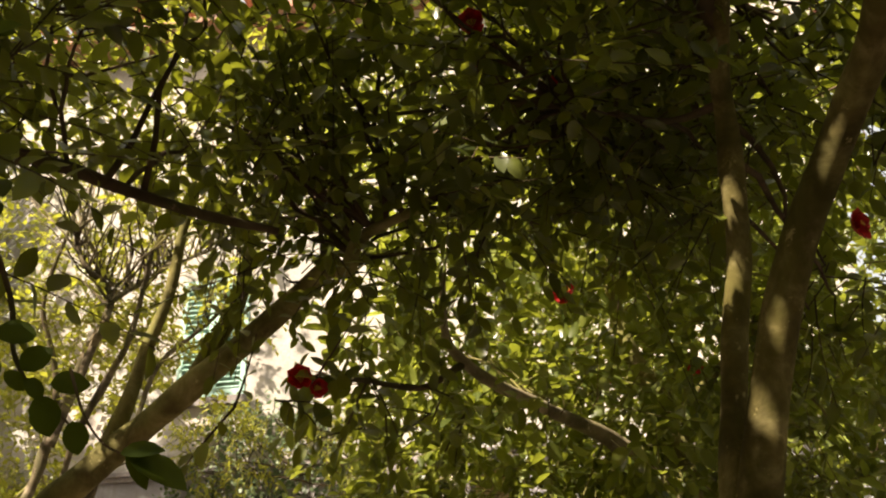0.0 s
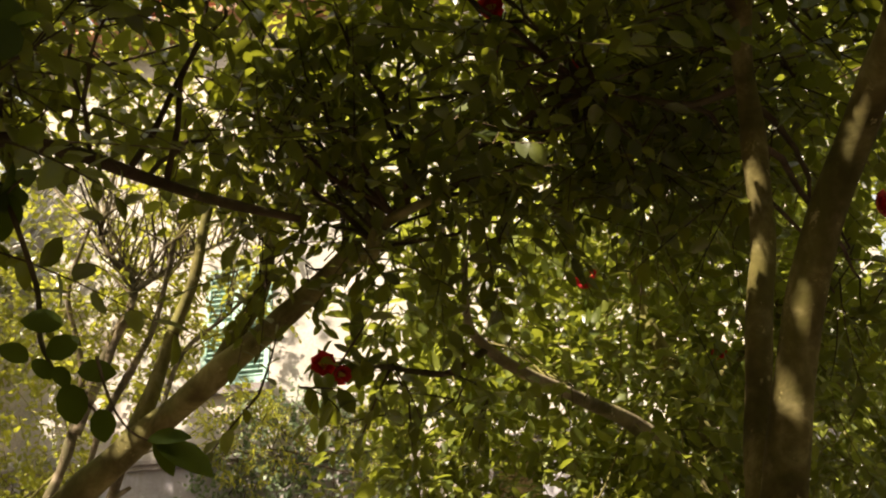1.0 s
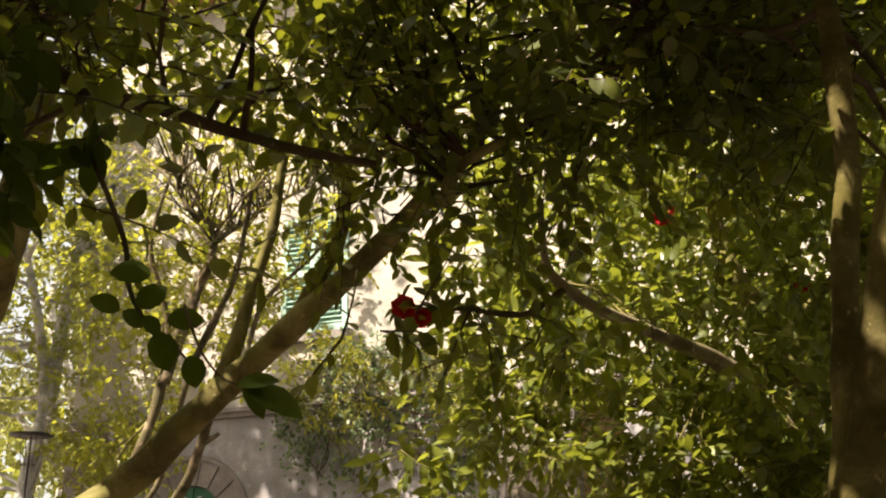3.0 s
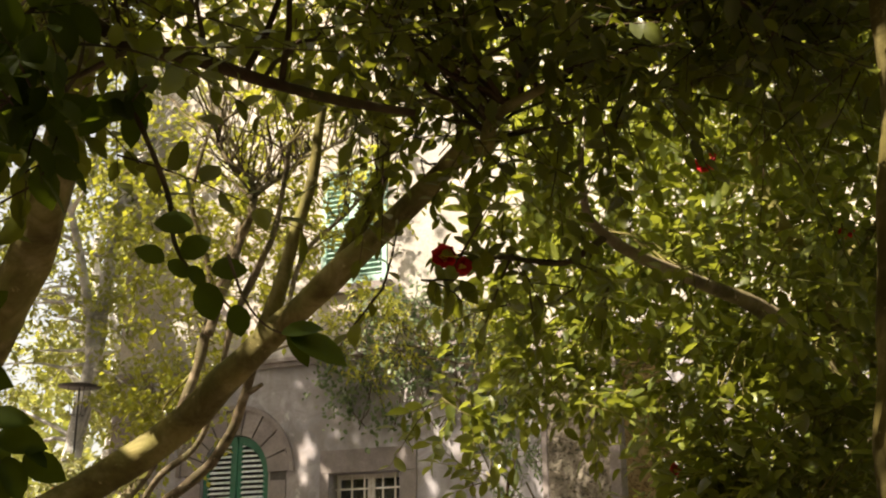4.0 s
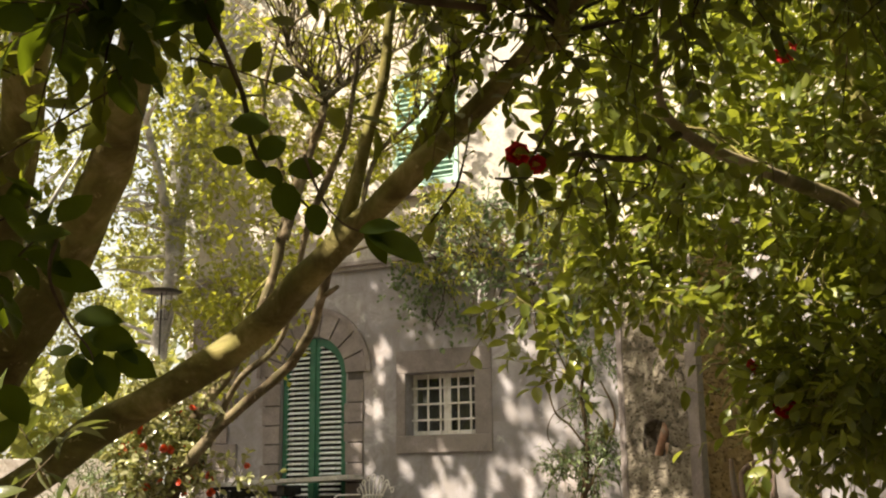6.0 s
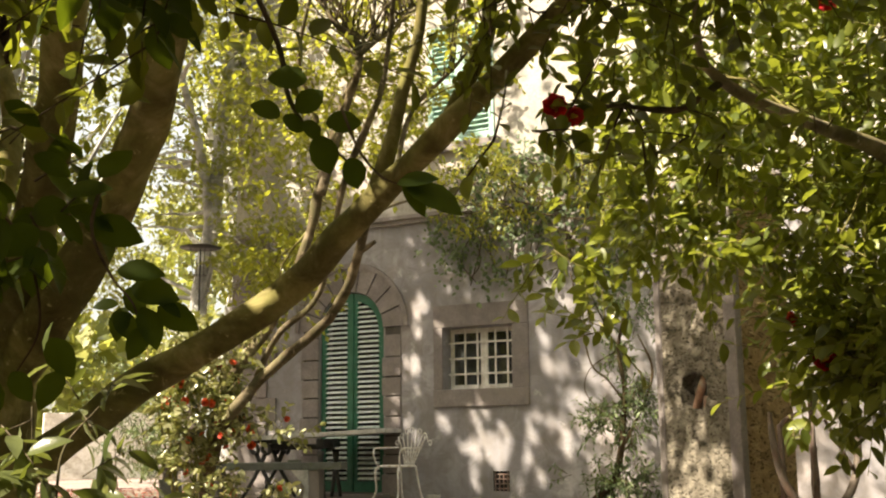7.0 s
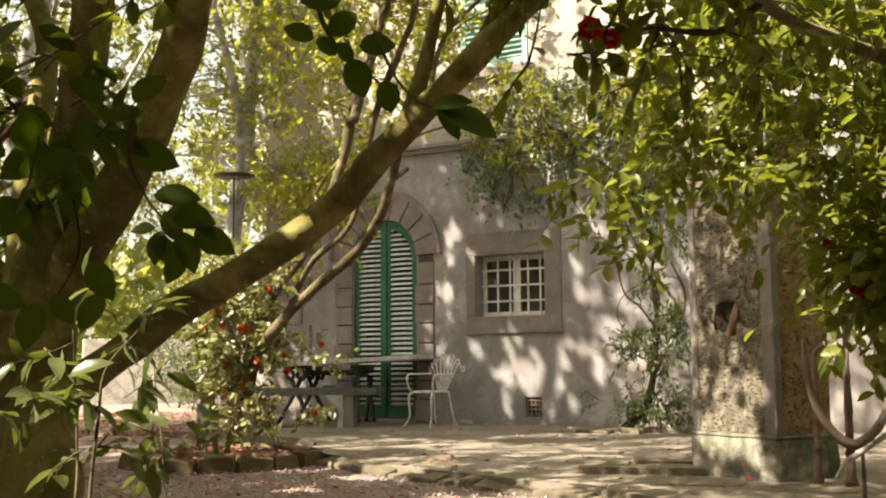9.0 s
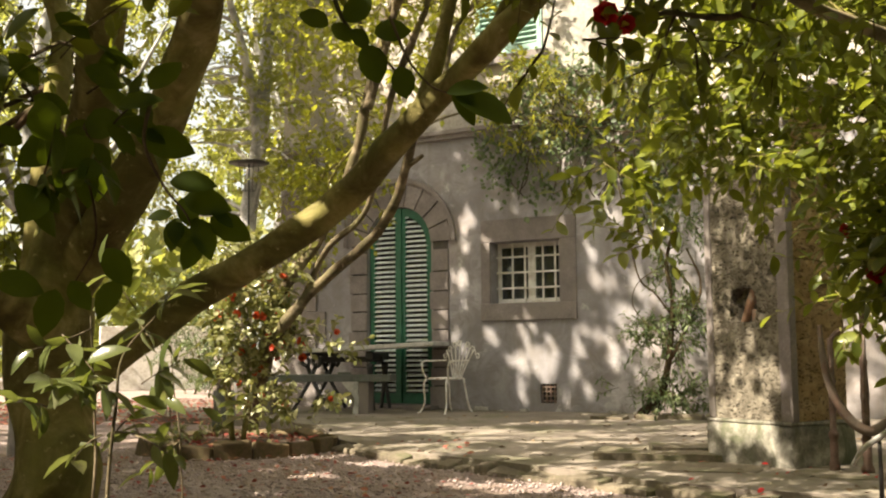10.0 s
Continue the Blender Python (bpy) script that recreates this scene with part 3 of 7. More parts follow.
GAPS += [((-0.809, 8.321, 4.069), 0.35, 0.90), ((-0.223, 8.283, 4.257), 0.35, 0.90), ((0.314, 8.13, 4.1), 0.30, 0.90), ((-1.068, 8.945, 3.743), 0.35, 0.90), ((0.01, 8.695, 3.744), 0.30, 0.90), ((-0.484, 8.586, 3.383), 0.25, 0.90), ((-0.198, 8.75, 4.443), 0.35, 0.90), ((0.177, 8.176, 4.508), 0.30, 0.90), ((-0.821, 8.866, 4.058), 0.30, 0.90), ((1.926, 4.149, 2.789), 0.16, 0.45), ((1.509, 4.001, 2.462), 0.12, 0.45), ((1.803, 4.231, 2.134), 0.12, 0.45), ((-1.553, 4.248, 1.234), 0.06, 0.35), ((-1.244, 4.284, 1.327), 0.05, 0.35), ((-1.13, 4.177, 1.534), 0.05, 0.35), ((-1.484, 4.195, 1.405), 0.11, 0.35), ((-1.55, 4.2, 1.33), 0.10, 0.35), ((-0.918, 3.862, 1.766), 0.04, 0.35)]
GAPS += [((0.738, 2.386, 2.243), 0.03, 0.1), ((0.89, 2.375, 2.136), 0.03, 0.1)]
GAPS += [(tuple(FACADE @ Vector((u, -0.3, z))), 0.14, 0.9) for u, z in ((0.1, 3.8), (0.6, 3.65), (0.95, 4.0), (1.35, 3.75), (1.8, 4.05), (0.4, 4.15), (0.75, 3.4))]
GAPS += [(tuple(FACADE @ Vector((u, 0, z))), 0.28, 0.9) for u, z in ((1.8, 4.9), (2.3, 4.6), (2.8, 4.9), (3.3, 4.6), (3.8, 4.8))]
GAPS += [(tuple(FACADE @ Vector((-2.6 + 0.62 * k, 0, z + 0.2 * math.sin(2.1 * k)))), 0.17, 0.9) for k in range(9) for z in (4.3, 5.0, 5.7, 6.4)]
GAPS += [((-1.067 + 0.4 * math.sin(2.4 * k), 10.18 + 0.2 * math.cos(k), 2.3 + 0.13 * k), 0.15, 0.3) for k in range(12)]
fleck = random.Random(70)
GAPS += [(tuple(FACADE @ Vector((fleck.uniform(-1.0, 2.3), 0, fleck.uniform(0.1, 2.6)))), fleck.uniform(0.008, 0.025), 0.9) for k in range(30)]


def sheet_with_holes(outer, holes, y0, y1):
    """A wall of that thickness, its openings going right through."""
    bm = bmesh.new()
    edges = []
    for loop in [outer] + holes:
        vs = [bm.verts.new((x, y0, z)) for x, z in loop]
        edges += [bm.edges.new((vs[i], vs[(i + 1) % len(vs)])) for i in range(len(vs))]
    faces = [f for f in bmesh.ops.triangle_fill(bm, use_beauty=True, edges=edges)["geom"] if isinstance(f, bmesh.types.BMFace)]
    r = bmesh.ops.extrude_face_region(bm, geom=faces)
    bmesh.ops.translate(bm, vec=(0, y1 - y0, 0), verts=[v for v in r["geom"] if isinstance(v, bmesh.types.BMVert)])
    return bm


def rect(x0, x1, z0, z1):
    return [(x0, z0), (x1, z0), (x1, z1), (x0, z1)]


def arch_outline(c, r, z0, spring, n=16):
    return [(c - r, z0), (c + r, z0)] + [(c + r * math.cos(math.pi * i / n), spring + r * math.sin(math.pi * i / n)) for i in range(n + 1)]


wall = obj("wall_north", sheet_with_holes(rect(-3.64, 8.0, -0.3, 3.64), [arch_outline(ARCH_C, ARCH_R, 0.02, SPRING), rect(-0.23, 0.74, 1.35, 2.13), rect(0.45, 0.67, 0.10, 0.34)], 0, 0.45), M_WALL)
wall.matrix_world = FACADE
tagged(wall, "stained grey-pink plaster villa wall with worn patches", "wall", kind="structure")
upper = obj("wall_north_upper", sheet_with_holes(rect(-3.64, 8.0, 3.644, 10.0), [rect(-0.42, 0.56, 4.55, 6.2)], 0.01, 0.45), M_WALL_UP)
upper.matrix_world = FACADE
tagged(upper, "pale sunlit plaster upper wall of the villa", "wall", kind="structure")
bm = bmesh.new()
box(bm, (-3.64, 0.45, -0.3), (-3.2, 7.0, 10.0))
box(bm, (7.56, 0.45, -0.3), (8.0, 7.0, 10.0))
box(bm, (-3.2, 6.6, -0.3), (7.56, 7.0, 10.0))
side = obj("wall_side", bm, M_WALL_UP)
side.matrix_world = FACADE
tagged(side, "pale plaster side and back walls of the villa", "wall", kind="structure")
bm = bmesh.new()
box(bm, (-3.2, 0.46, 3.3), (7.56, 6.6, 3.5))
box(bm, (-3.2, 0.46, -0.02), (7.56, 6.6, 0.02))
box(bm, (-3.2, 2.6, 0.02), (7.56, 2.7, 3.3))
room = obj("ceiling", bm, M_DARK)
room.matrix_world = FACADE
tagged(room, "room behind the window, its darkness put into near-black surfaces", "interior", kind="structure")
bm = bmesh.new()
box(bm, (-4.1, -0.55, 10.004), (8.4, 7.4, 10.12), bevel=0.02)
for i in range(52):
    x = -4.05 + i * 0.24
    bmesh.ops.create_cone(bm, cap_ends=True, segments=8, radius1=0.075, radius2=0.065, depth=4.3, matrix=pose(x, 1.55, 10.36, 83, 0, 0))
roof = obj("roof", bm, M_ROOF)
roof.matrix_world = FACADE
tagged(roof, "terracotta tiled roof with overhanging eaves", "roof", kind="structure")
bm = bmesh.new()
box(bm, (-3.70, -0.09, 3.60), (8.0, 0.0, 3.66), bevel=0.012)
box(bm, (-3.67, -0.05, 3.54), (8.0, 0.0, 3.604), bevel=0.01)
trim = obj("trim", bm, M_STONE)
trim.matrix_world = FACADE
tagged(trim, "narrow stone string course along the facade", "string course", kind="structure")


def block(parent, lo, hi, mat=M_STONE, name="stone", bevel=0.008):
    bm = bmesh.new()
    box(bm, lo, hi, bevel=bevel)
    return part(name, bm, mat, parent)


surround = thing("door_surround", FACADE, "dressed stone surround with voussoirs round the arched door", "door surround", kind="structure")
rng = random.Random(5)
for x0, x1 in ((-2.43, -2.145), (-1.115, -0.85)):
    z = 0.0
    for h in (0.30, 0.24, 0.24, 0.25, 0.26, 0.25, 0.26, 0.30):
        block(surround, (x0 + rng.uniform(-0.02, 0.02), -0.03 + rng.uniform(-0.006, 0.006), z + 0.009), (x1, 0.02, min(z + h, SPRING) - 0.009))
        z += h
for i in range(9):
    a0, a1 = math.pi * i / 9 + 0.017, math.pi * (i + 1) / 9 - 0.017
    r1 = 0.80 + rng.uniform(0.0, 0.06)
    bm = bmesh.new()
    ring = [(ARCH_R + 0.005, a0), (r1, a0), (r1 + 0.015, (a0 + a1) / 2), (r1, a1), (ARCH_R + 0.005, a1), (ARCH_R + 0.005, (a0 + a1) / 2)]
    f = [bm.verts.new((ARCH_C + r * math.cos(a), -0.03, SPRING + r * math.sin(a))) for r, a in ring]
    g = bmesh.ops.extrude_face_region(bm, geom=[bm.faces.new(f)])
    bmesh.ops.translate(bm, vec=(0, 0.05, 0), verts=[v for v in g["geom"] if isinstance(v, bmesh.types.BMVert)])
    part("voussoir", bm, M_STONE, surround)
bm = bmesh.new()
n = 20
prof = [(0.84, -0.05), (0.90, -0.05), (0.90, 0.0), (0.84, 0.0)]
rings = []
for i in range(n + 1):
    a = math.pi * i / n
    rings.append([bm.verts.new((ARCH_C + r * math.cos(a), y, SPRING + r * math.sin(a))) for r, y in prof])
for a, b in zip(rings, rings[1:]):
    for k in range(4):
        bm.faces.new((a[k], a[(k + 1) % 4], b[(k + 1) % 4], b[k]))
part("hood_mould", bm, M_STONE, surround, "thin projecting stone hood over the arch")
bm = bmesh.new()
for x0, x1 in ((-2.42, -2.15), (-1.11, -0.86)):
    box(bm, (x0 + 0.02, -0.006, 0.0), (x1, 0.0, SPRING))
for i in range(18):
    a0, a1 = math.pi * i / 18, math.pi * (i + 1) / 18
    bm.faces.new([bm.verts.new((ARCH_C + r * math.cos(t), -0.006, SPRING + r * math.sin(t))) for r, t in ((ARCH_R + 0.01, a0), (0.79, a0), (0.79, a1), (ARCH_R + 0.01, a1))])
part("joint", bm, M_JOINT, surround)

corner = thing("corner_quoins", FACADE, "stone quoins at the corner of the villa", "quoins", kind="structure")
z = 0.0
for i in range(11):
    w = 0.78 if i % 2 else 0.62
    block(corner, (-3.665, -0.03, z + 0.006), (-3.64 + w, 0.02, z + 0.324))
    z += 0.33

# arched door with two louvred shutters
door = thing("door_1", FACADE, "closed arched green louvred shutters with pale slats", "door", kind="structure")


def arch_half(s):
    """Height of the shutter's top edge at s from the door's middle line."""
    return SPRING + math.sqrt(max(0.0, (ARCH_R - 0.012) ** 2 - s * s))


slat_bm = bmesh.new()
box(slat_bm, (-0.5, -0.024, -0.006), (0.5, 0.024, 0.006), pose(0, 0, 0, 34, 0, 0))
slat_me = bpy.data.meshes.new("slat")
slat_bm.to_mesh(slat_me)
slat_bm.free()
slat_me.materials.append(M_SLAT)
for sgn, nm in ((-1, "left"), (1, "right")):
    bm = bmesh.new()
    y0, y1 = 0.03, 0.075
    a, b = 0.008, ARCH_R - 0.012
    inner0, inner1 = a + 0.075, b - 0.07
    outer = [(b, 0.06)] + [(b * math.cos(t), SPRING + b * math.sin(t)) for t in [i * math.pi / 2 / 10 for i in range(11)] if b * math.cos(t) > a] + [(a, SPRING + b), (a, 0.06)]
    rr_ = b - 0.085
    hole = [(inner0, 0.20), (inner1, 0.20)] + [(rr_ * math.cos(t), SPRING - 0.02 + rr_ * math.sin(t)) for t in [i * math.pi / 2 / 10 for i in range(11)] if rr_ * math.cos(t) > inner0] + [(inner0, SPRING - 0.02 + math.sqrt(rr_ ** 2 - inner0 ** 2))]
    outer = [(ARCH_C + sgn * x, z) for x, z in outer]
    hole = [(ARCH_C + sgn * x, z) for x, z in hole]
    bmx = sheet_with_holes(outer, [hole], y0, y1)
    leaf = part("shutter", bmx, M_GREEN, door, "green painted shutter leaf")
    z = 0.235
    while z < 2.6:
        right = inner1 if z < SPRING - 0.02 else math.sqrt(max(0, rr_ ** 2 - (z - SPRING + 0.02) ** 2))
        if right > inner0 + 0.03:
            w = right - inner0
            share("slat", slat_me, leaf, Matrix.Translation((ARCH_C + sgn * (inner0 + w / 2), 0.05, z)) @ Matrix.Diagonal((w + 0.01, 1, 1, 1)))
        z += 0.0665
bm = bmesh.new()
box(bm, (ARCH_C - 0.022, 0.012, 0.06), (ARCH_C + 0.022, 0.034, SPRING + 0.49), bevel=0.004)
part("astragal", bm, M_GREEN, door)
# near-black panel added in place of the room's shade behind the louvres
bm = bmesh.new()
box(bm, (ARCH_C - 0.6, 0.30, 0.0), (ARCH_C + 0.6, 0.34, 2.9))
part("backing", bm, M_DARK, door, "near-black panel standing in for the dark room behind the louvres")
bm = bmesh.new()
box(bm, (ARCH_C - 0.62, -0.22, 0.0), (ARCH_C + 0.62, 0.3, 0.05), bevel=0.01)
part("threshold", bm, M_STONE, door)

# window with white sashes behind a white bar grille, in a stone frame
wsur = thing("window_surround", FACADE, "flat grey-brown stone frame round the barred window", "window surround", kind="structure")
block(wsur, (-0.36, -0.022, 2.134), (0.97, 0.02, 2.42), name="lintel")
block(wsur, (-0.36, -0.022, 1.352), (-0.232, 0.02, 2.13), name="jamb")
block(wsur, (0.742, -0.022, 1.352), (0.97, 0.02, 2.13), name="jamb")
block(wsur, (-0.36, -0.035, 1.13), (0.97, 0.02, 1.348), name="sill")
win = thing("window_1", FACADE, "small white-framed window with a white bar grille", "window", kind="structure")
WY = 0.20
for x0, x1 in ((-0.228, 0.255), (0.257, 0.738)):
    bm = bmesh.new()
    box(bm, (x0, WY, 1.352), (x0 + 0.05, WY + 0.05, 2.128), bevel=0.004)
    box(bm, (x1 - 0.05, WY, 1.352), (x1, WY + 0.05, 2.128), bevel=0.004)
    box(bm, (x0 + 0.05, WY, 1.352), (x1 - 0.05, WY + 0.05, 1.41), bevel=0.004)
    box(bm, (x0 + 0.05, WY, 2.07), (x1 - 0.05, WY + 0.05, 2.128), bevel=0.004)
    sash = part("sash", bm, M_WHITE, win)
    bm = bmesh.new()
    box(bm, (x0 + 0.05, WY + 0.02, 1.41), (x1 - 0.05, WY + 0.026, 2.07))
    pane = part("pane", bm, M_GLASS, sash)
    pane.visible_shadow = False
for x in (0.0, 0.175, 0.43, 0.60):
    bm = bmesh.new()
    box(bm, (x - 0.011, WY - 0.035, 1.352), (x + 0.011, WY - 0.013, 2.128), bevel=0.004)
    part("bar", bm, M_WHITE, win)
for z in (1.545, 1.745, 1.945):
    bm = bmesh.new()
    box(bm, (-0.229, WY - 0.047, z - 0.012), (0.739, WY - 0.030, z + 0.012), bevel=0.004)
    part("bar", bm, M_WHITE, win)

# upper window with closed pale green shutters
faded_slat = slat_me.copy()
faded_slat.materials[0] = M_FADED
up = thing("window_2", FACADE, "upper window with closed weathered green shutters", "window", kind="structure")
for x0, x1 in ((-0.415, 0.068), (0.072, 0.555)):
    bm = sheet_with_holes(rect(x0, x1, 4.56, 6.19), [rect(x0 + 0.07, x1 - 0.07, 4.66, 5.34), rect(x0 + 0.07, x1 - 0.07, 5.44, 6.09)], -0.01, 0.035)
    sh = part("shutter", bm, M_FADED, up, "sun-faded green shutter leaf")
    z = 4.69
    while z < 6.07:
        if not 5.31 < z < 5.46:
            share("slat", faded_slat, sh, Matrix.Translation(((x0 + x1) / 2, 0.012, z)) @ Matrix.Diagonal((x1 - x0 - 0.13, 1, 1, 1)))
        z += 0.068
bm = bmesh.new()
box(bm, (-0.5, -0.10, 4.44), (0.64, 0.01, 4.55), bevel=0.012)
part("sill", bm, M_STONE, up)
bm = bmesh.new()
box(bm, (-0.418, 0.05, 4.556), (0.558, 0.08, 6.194))
part("backing", bm, M_FADED, up)

# small brick lattice vent near the wall's foot
vent = thing("wall_vent", FACADE, "small rusty lattice vent at the foot of the wall", "vent", kind="structure")
for i in range(4):
    bm = bmesh.new()
    box(bm, (0.455 + i * 0.055, 0.03, 0.10), (0.475 + i * 0.055, 0.06, 0.34))
    part("bar", bm, M_IRON, vent)
for i in range(4):
    bm = bmesh.new()
    box(bm, (0.45, 0.025, 0.12 + i * 0.057), (0.67, 0.045, 0.14 + i * 0.057))
    part("bar", bm, M_IRON, vent)

# ---------------------------------------------------------------- ground and terrace
bm = bmesh.new()
N = 40


def spread(i, n, near, far):
    t = 2 * i / n - 1
    return math.copysign(near * abs(t) + (far - near) * abs(t) ** 5, t)


grid = [[bm.verts.new((spread(i, N, 14, 900), 7 + spread(j, N, 14, 900), -0.078)) for j in range(N + 1)] for i in range(N + 1)]
for i in range(N):
    for j in range(N):
        bm.faces.new((grid[i][j], grid[i + 1][j], grid[i + 1][j + 1], grid[i][j + 1]))
for v in bm.verts:
    if abs(v.co.x) < 14 and abs(v.co.y - 7) < 12:
        v.co.z += 0.018 * noise.noise(Vector((v.co.x * 0.9, v.co.y * 0.9, 0)))
ground = obj("ground", bm, M_GRAVEL)
tagged(ground, "pinkish grey gravel yard with fallen petals", "ground", kind="structure")

EDGE = [(2.213, 5.299, 0.0), (1.988, 5.582, 0.0), (1.622, 5.811, 0.0), (1.193, 6.219, 0.0), (0.785, 6.841, 0.0), (0.245, 7.567, 0.0), (-0.195, 8.025, 0.0), (-0.623, 8.792, 0.0), (-0.908, 9.387, 0.0), (-1.329, 11.32, 0.000), (-2.292, 12.40, 0.000), (-4.050, 13.32, 0.000)]
outline = [(9.5, 4.0)] + [(p[0], p[1]) for p in EDGE] + [(-9.0, 11.8), (-9.0, 17.0), (-1.0, 17.0), (9.5, 10.5)]
bm = bmesh.new()
top = bm.faces.new([bm.verts.new((x, y, 0.0)) for x, y in outline])
g = bmesh.ops.extrude_face_region(bm, geom=[top])
bmesh.ops.translate(bm, vec=(0, 0, -0.25), verts=[v for v in g["geom"] if isinstance(v, bmesh.types.BMVert)])
terrace = obj("pavement", bm, M_TERRACE)
tagged(terrace, "dusty tan terrace with mossy worn edge", "terrace", kind="structure")

# kerb of uneven stones along the terrace's edge
rng = random.Random(11)
pts = spline([(p[0], p[1], 0, 0) for p in EDGE[:9]], 30)[:, :2]
seg = np.concatenate([[0], np.cumsum(np.linalg.norm(np.diff(pts, axis=0), axis=1))])
s = 0.0
while s < seg[-1] - 0.3:
    L = rng.choice((0.16, 0.22, 0.3, 0.38, 0.5)) * rng.uniform(0.85, 1.15)
    mid = s + L / 2
    x, y = np.interp(mid, seg, pts[:, 0]), np.interp(mid, seg, pts[:, 1])
    x2, y2 = np.interp(mid + 0.05, seg, pts[:, 0]), np.interp(mid + 0.05, seg, pts[:, 1])
    ang = math.degrees(math.atan2(y2 - y, x2 - x))
    bm = bmesh.new()
    box(bm, (-L / 2 + 0.008, -0.13, -0.14), (L / 2 - 0.008, 0.13, 0.012), bevel=0.03)
    for v in bm.verts:
        v.co += Vector([0.05 * noise.noise(v.co * 5 + Vector((mid, k * 3.1, 0))) for k in range(3)])
    k = part("kerb_stone", bm, M_KERB, terrace)
    k.matrix_local = pose(x, y, rng.uniform(-0.05, -0.012), rng.uniform(-8, 8), rng.uniform(-6, 6), ang + rng.uniform(-12, 12))
    s += L

# flagstones round the pillar's foot
flag_rng = random.Random(3)
for j in range(5):
    x = 0.9
    while x < 4.4:
        w, d = flag_rng.uniform(0.20, 0.46), 0.25
        cx, cy = x + w, 6.75 - 0.50 * x + 0.5 * j - 0.9
        x += 2 * w + 0.015
        px, py = cx + 0.42 * (j - 2) * 0.5, cy
        if np.min(np.hypot(pts[:, 0] - px, pts[:, 1] - py)) < 0.42 or py < np.interp(px, pts[::-1, 0], pts[::-1, 1]):
            continue
        bm = bmesh.new()
        ring = []
        for k in range(9):
            a = 2 * math.pi * k / 9
            sq = 1 / max(abs(math.cos(a)), abs(math.sin(a)))
            ring.append(bm.verts.new((w * min(sq, 1.2) * math.cos(a) * flag_rng.uniform(0.9, 1.0), d * min(sq, 1.2) * math.sin(a) * flag_rng.uniform(0.88, 1.0), 0.005)))
        low = [bm.verts.new((v.co.x * 1.03, v.co.y * 1.03, -0.02)) for v in ring]
        bm.faces.new(ring)
        for k in range(9):
            bm.faces.new((ring[k], low[k], low[(k + 1) % 9], ring[(k + 1) % 9]))
        fl = part("flagstone", bm, M_FLAG, terrace)
        fl.matrix_local = pose(px, py, flag_rng.uniform(-0.004, 0.004), flag_rng.uniform(-0.7, 0.7), flag_rng.uniform(-0.7, 0.7), -27 + flag_rng.uniform(-7, 7))

def rough_box(bm, lo, hi, cuts, amp, freq, seed):
    vs = box(bm, lo, hi)
    bmesh.ops.subdivide_edges(bm, edges=list({e for v in vs for e in v.link_edges}), cuts=cuts, use_grid_fill=True)
    for v in bm.verts:
        q = v.co * freq + Vector((seed, seed * 2.3, 0))
        v.co += Vector((noise.noise(q), noise.noise(q + Vector((9, 0, 0))), noise.noise(q + Vector((0, 9, 0))))) * amp


# low worn slab step beside the pillar
for k, (x0, y0, w, d, h, turn) in enumerate(((*(1.462, 7.496, 0.000)[:2], 0.42, 0.17, 0.045, -16), (*(1.822, 8.057, -0.000)[:2], 0.30, 0.16, 0.04, -6), (*(1.274, 7.886, 0.000)[:2], 0.16, 0.10, 0.035, -24))):
    bm = bmesh.new()
    rough_box(bm, (-w, -d, -0.03), (w, d, h), 4, 0.018, 6, 3.0 + k)
    st = part("slab", bm, M_KERB, terrace, "worn mossy stone slab")
    st.matrix_local = pose(x0, y0, 0, 0, 0, turn)

# ---------------------------------------------------------------- tufa pillar
# frame: x along the face towards the camera's left, y along the other face
PILLAR = pose(2.15, 6.76, 0, 0, 0, 31.5)
pillar = thing("stone_pillar", PILLAR, "square garden pillar of pitted tufa on a mossy stone plinth", "pillar")


# plinth 0.62 wide (x from 0 to the right) and 0.70 deep along the left face
bm = bmesh.new()
rough_box(bm, (0.0, 0.0, -0.05), (0.60, 0.72, 0.26), 5, 0.012, 7, 1.0)
part("plinth", bm, M_PLINTH, pillar, "damp mossy stone plinth", True)
bm = bmesh.new()
box(bm, (-0.006, -0.006, 0.264), (0.606, 0.726, 0.285), bevel=0.006)
part("ledge", bm, M_PLINTH, pillar)


def niche_box(y0, y1, z0, z1):
    """Left face of the shaft with a ragged hole through it."""
    holes = []
    cy, cz = 0.30, 1.03
    holes.append([(cy + (0.105 + 0.012 * math.sin(3 * a)) * math.copysign(abs(math.cos(a)) ** 0.6, math.cos(a)), cz + (0.115 + 0.008 * math.sin(2 * a)) * math.copysign(abs(math.sin(a)) ** 0.6, math.sin(a))) for a in [2 * math.pi * (k + 0.4) / 18 for k in range(18)]])
    return sheet_with_holes(rect(y0, y1, z0, z1), holes, 0.0, 0.10)


bm = niche_box(0.0, 0.60, 0.285, 2.35)
bmesh.ops.triangulate(bm, faces=bm.faces)
bmesh.ops.subdivide_edges(bm, edges=[e for e in bm.edges if e.calc_length() > 0.12], cuts=2)
bmesh.ops.transform(bm, matrix=Matrix(((0, 1, 0, 0.03), (1, 0, 0, 0.075), (0, 0, 1, 0), (0, 0, 0, 1))), verts=bm.verts)
for v in bm.verts:
    v.co.x += 0.012 * noise.noise(v.co * 9)
part("face_slab", bm, M_TUFA, pillar, "grey pitted tufa face with a ragged hole")


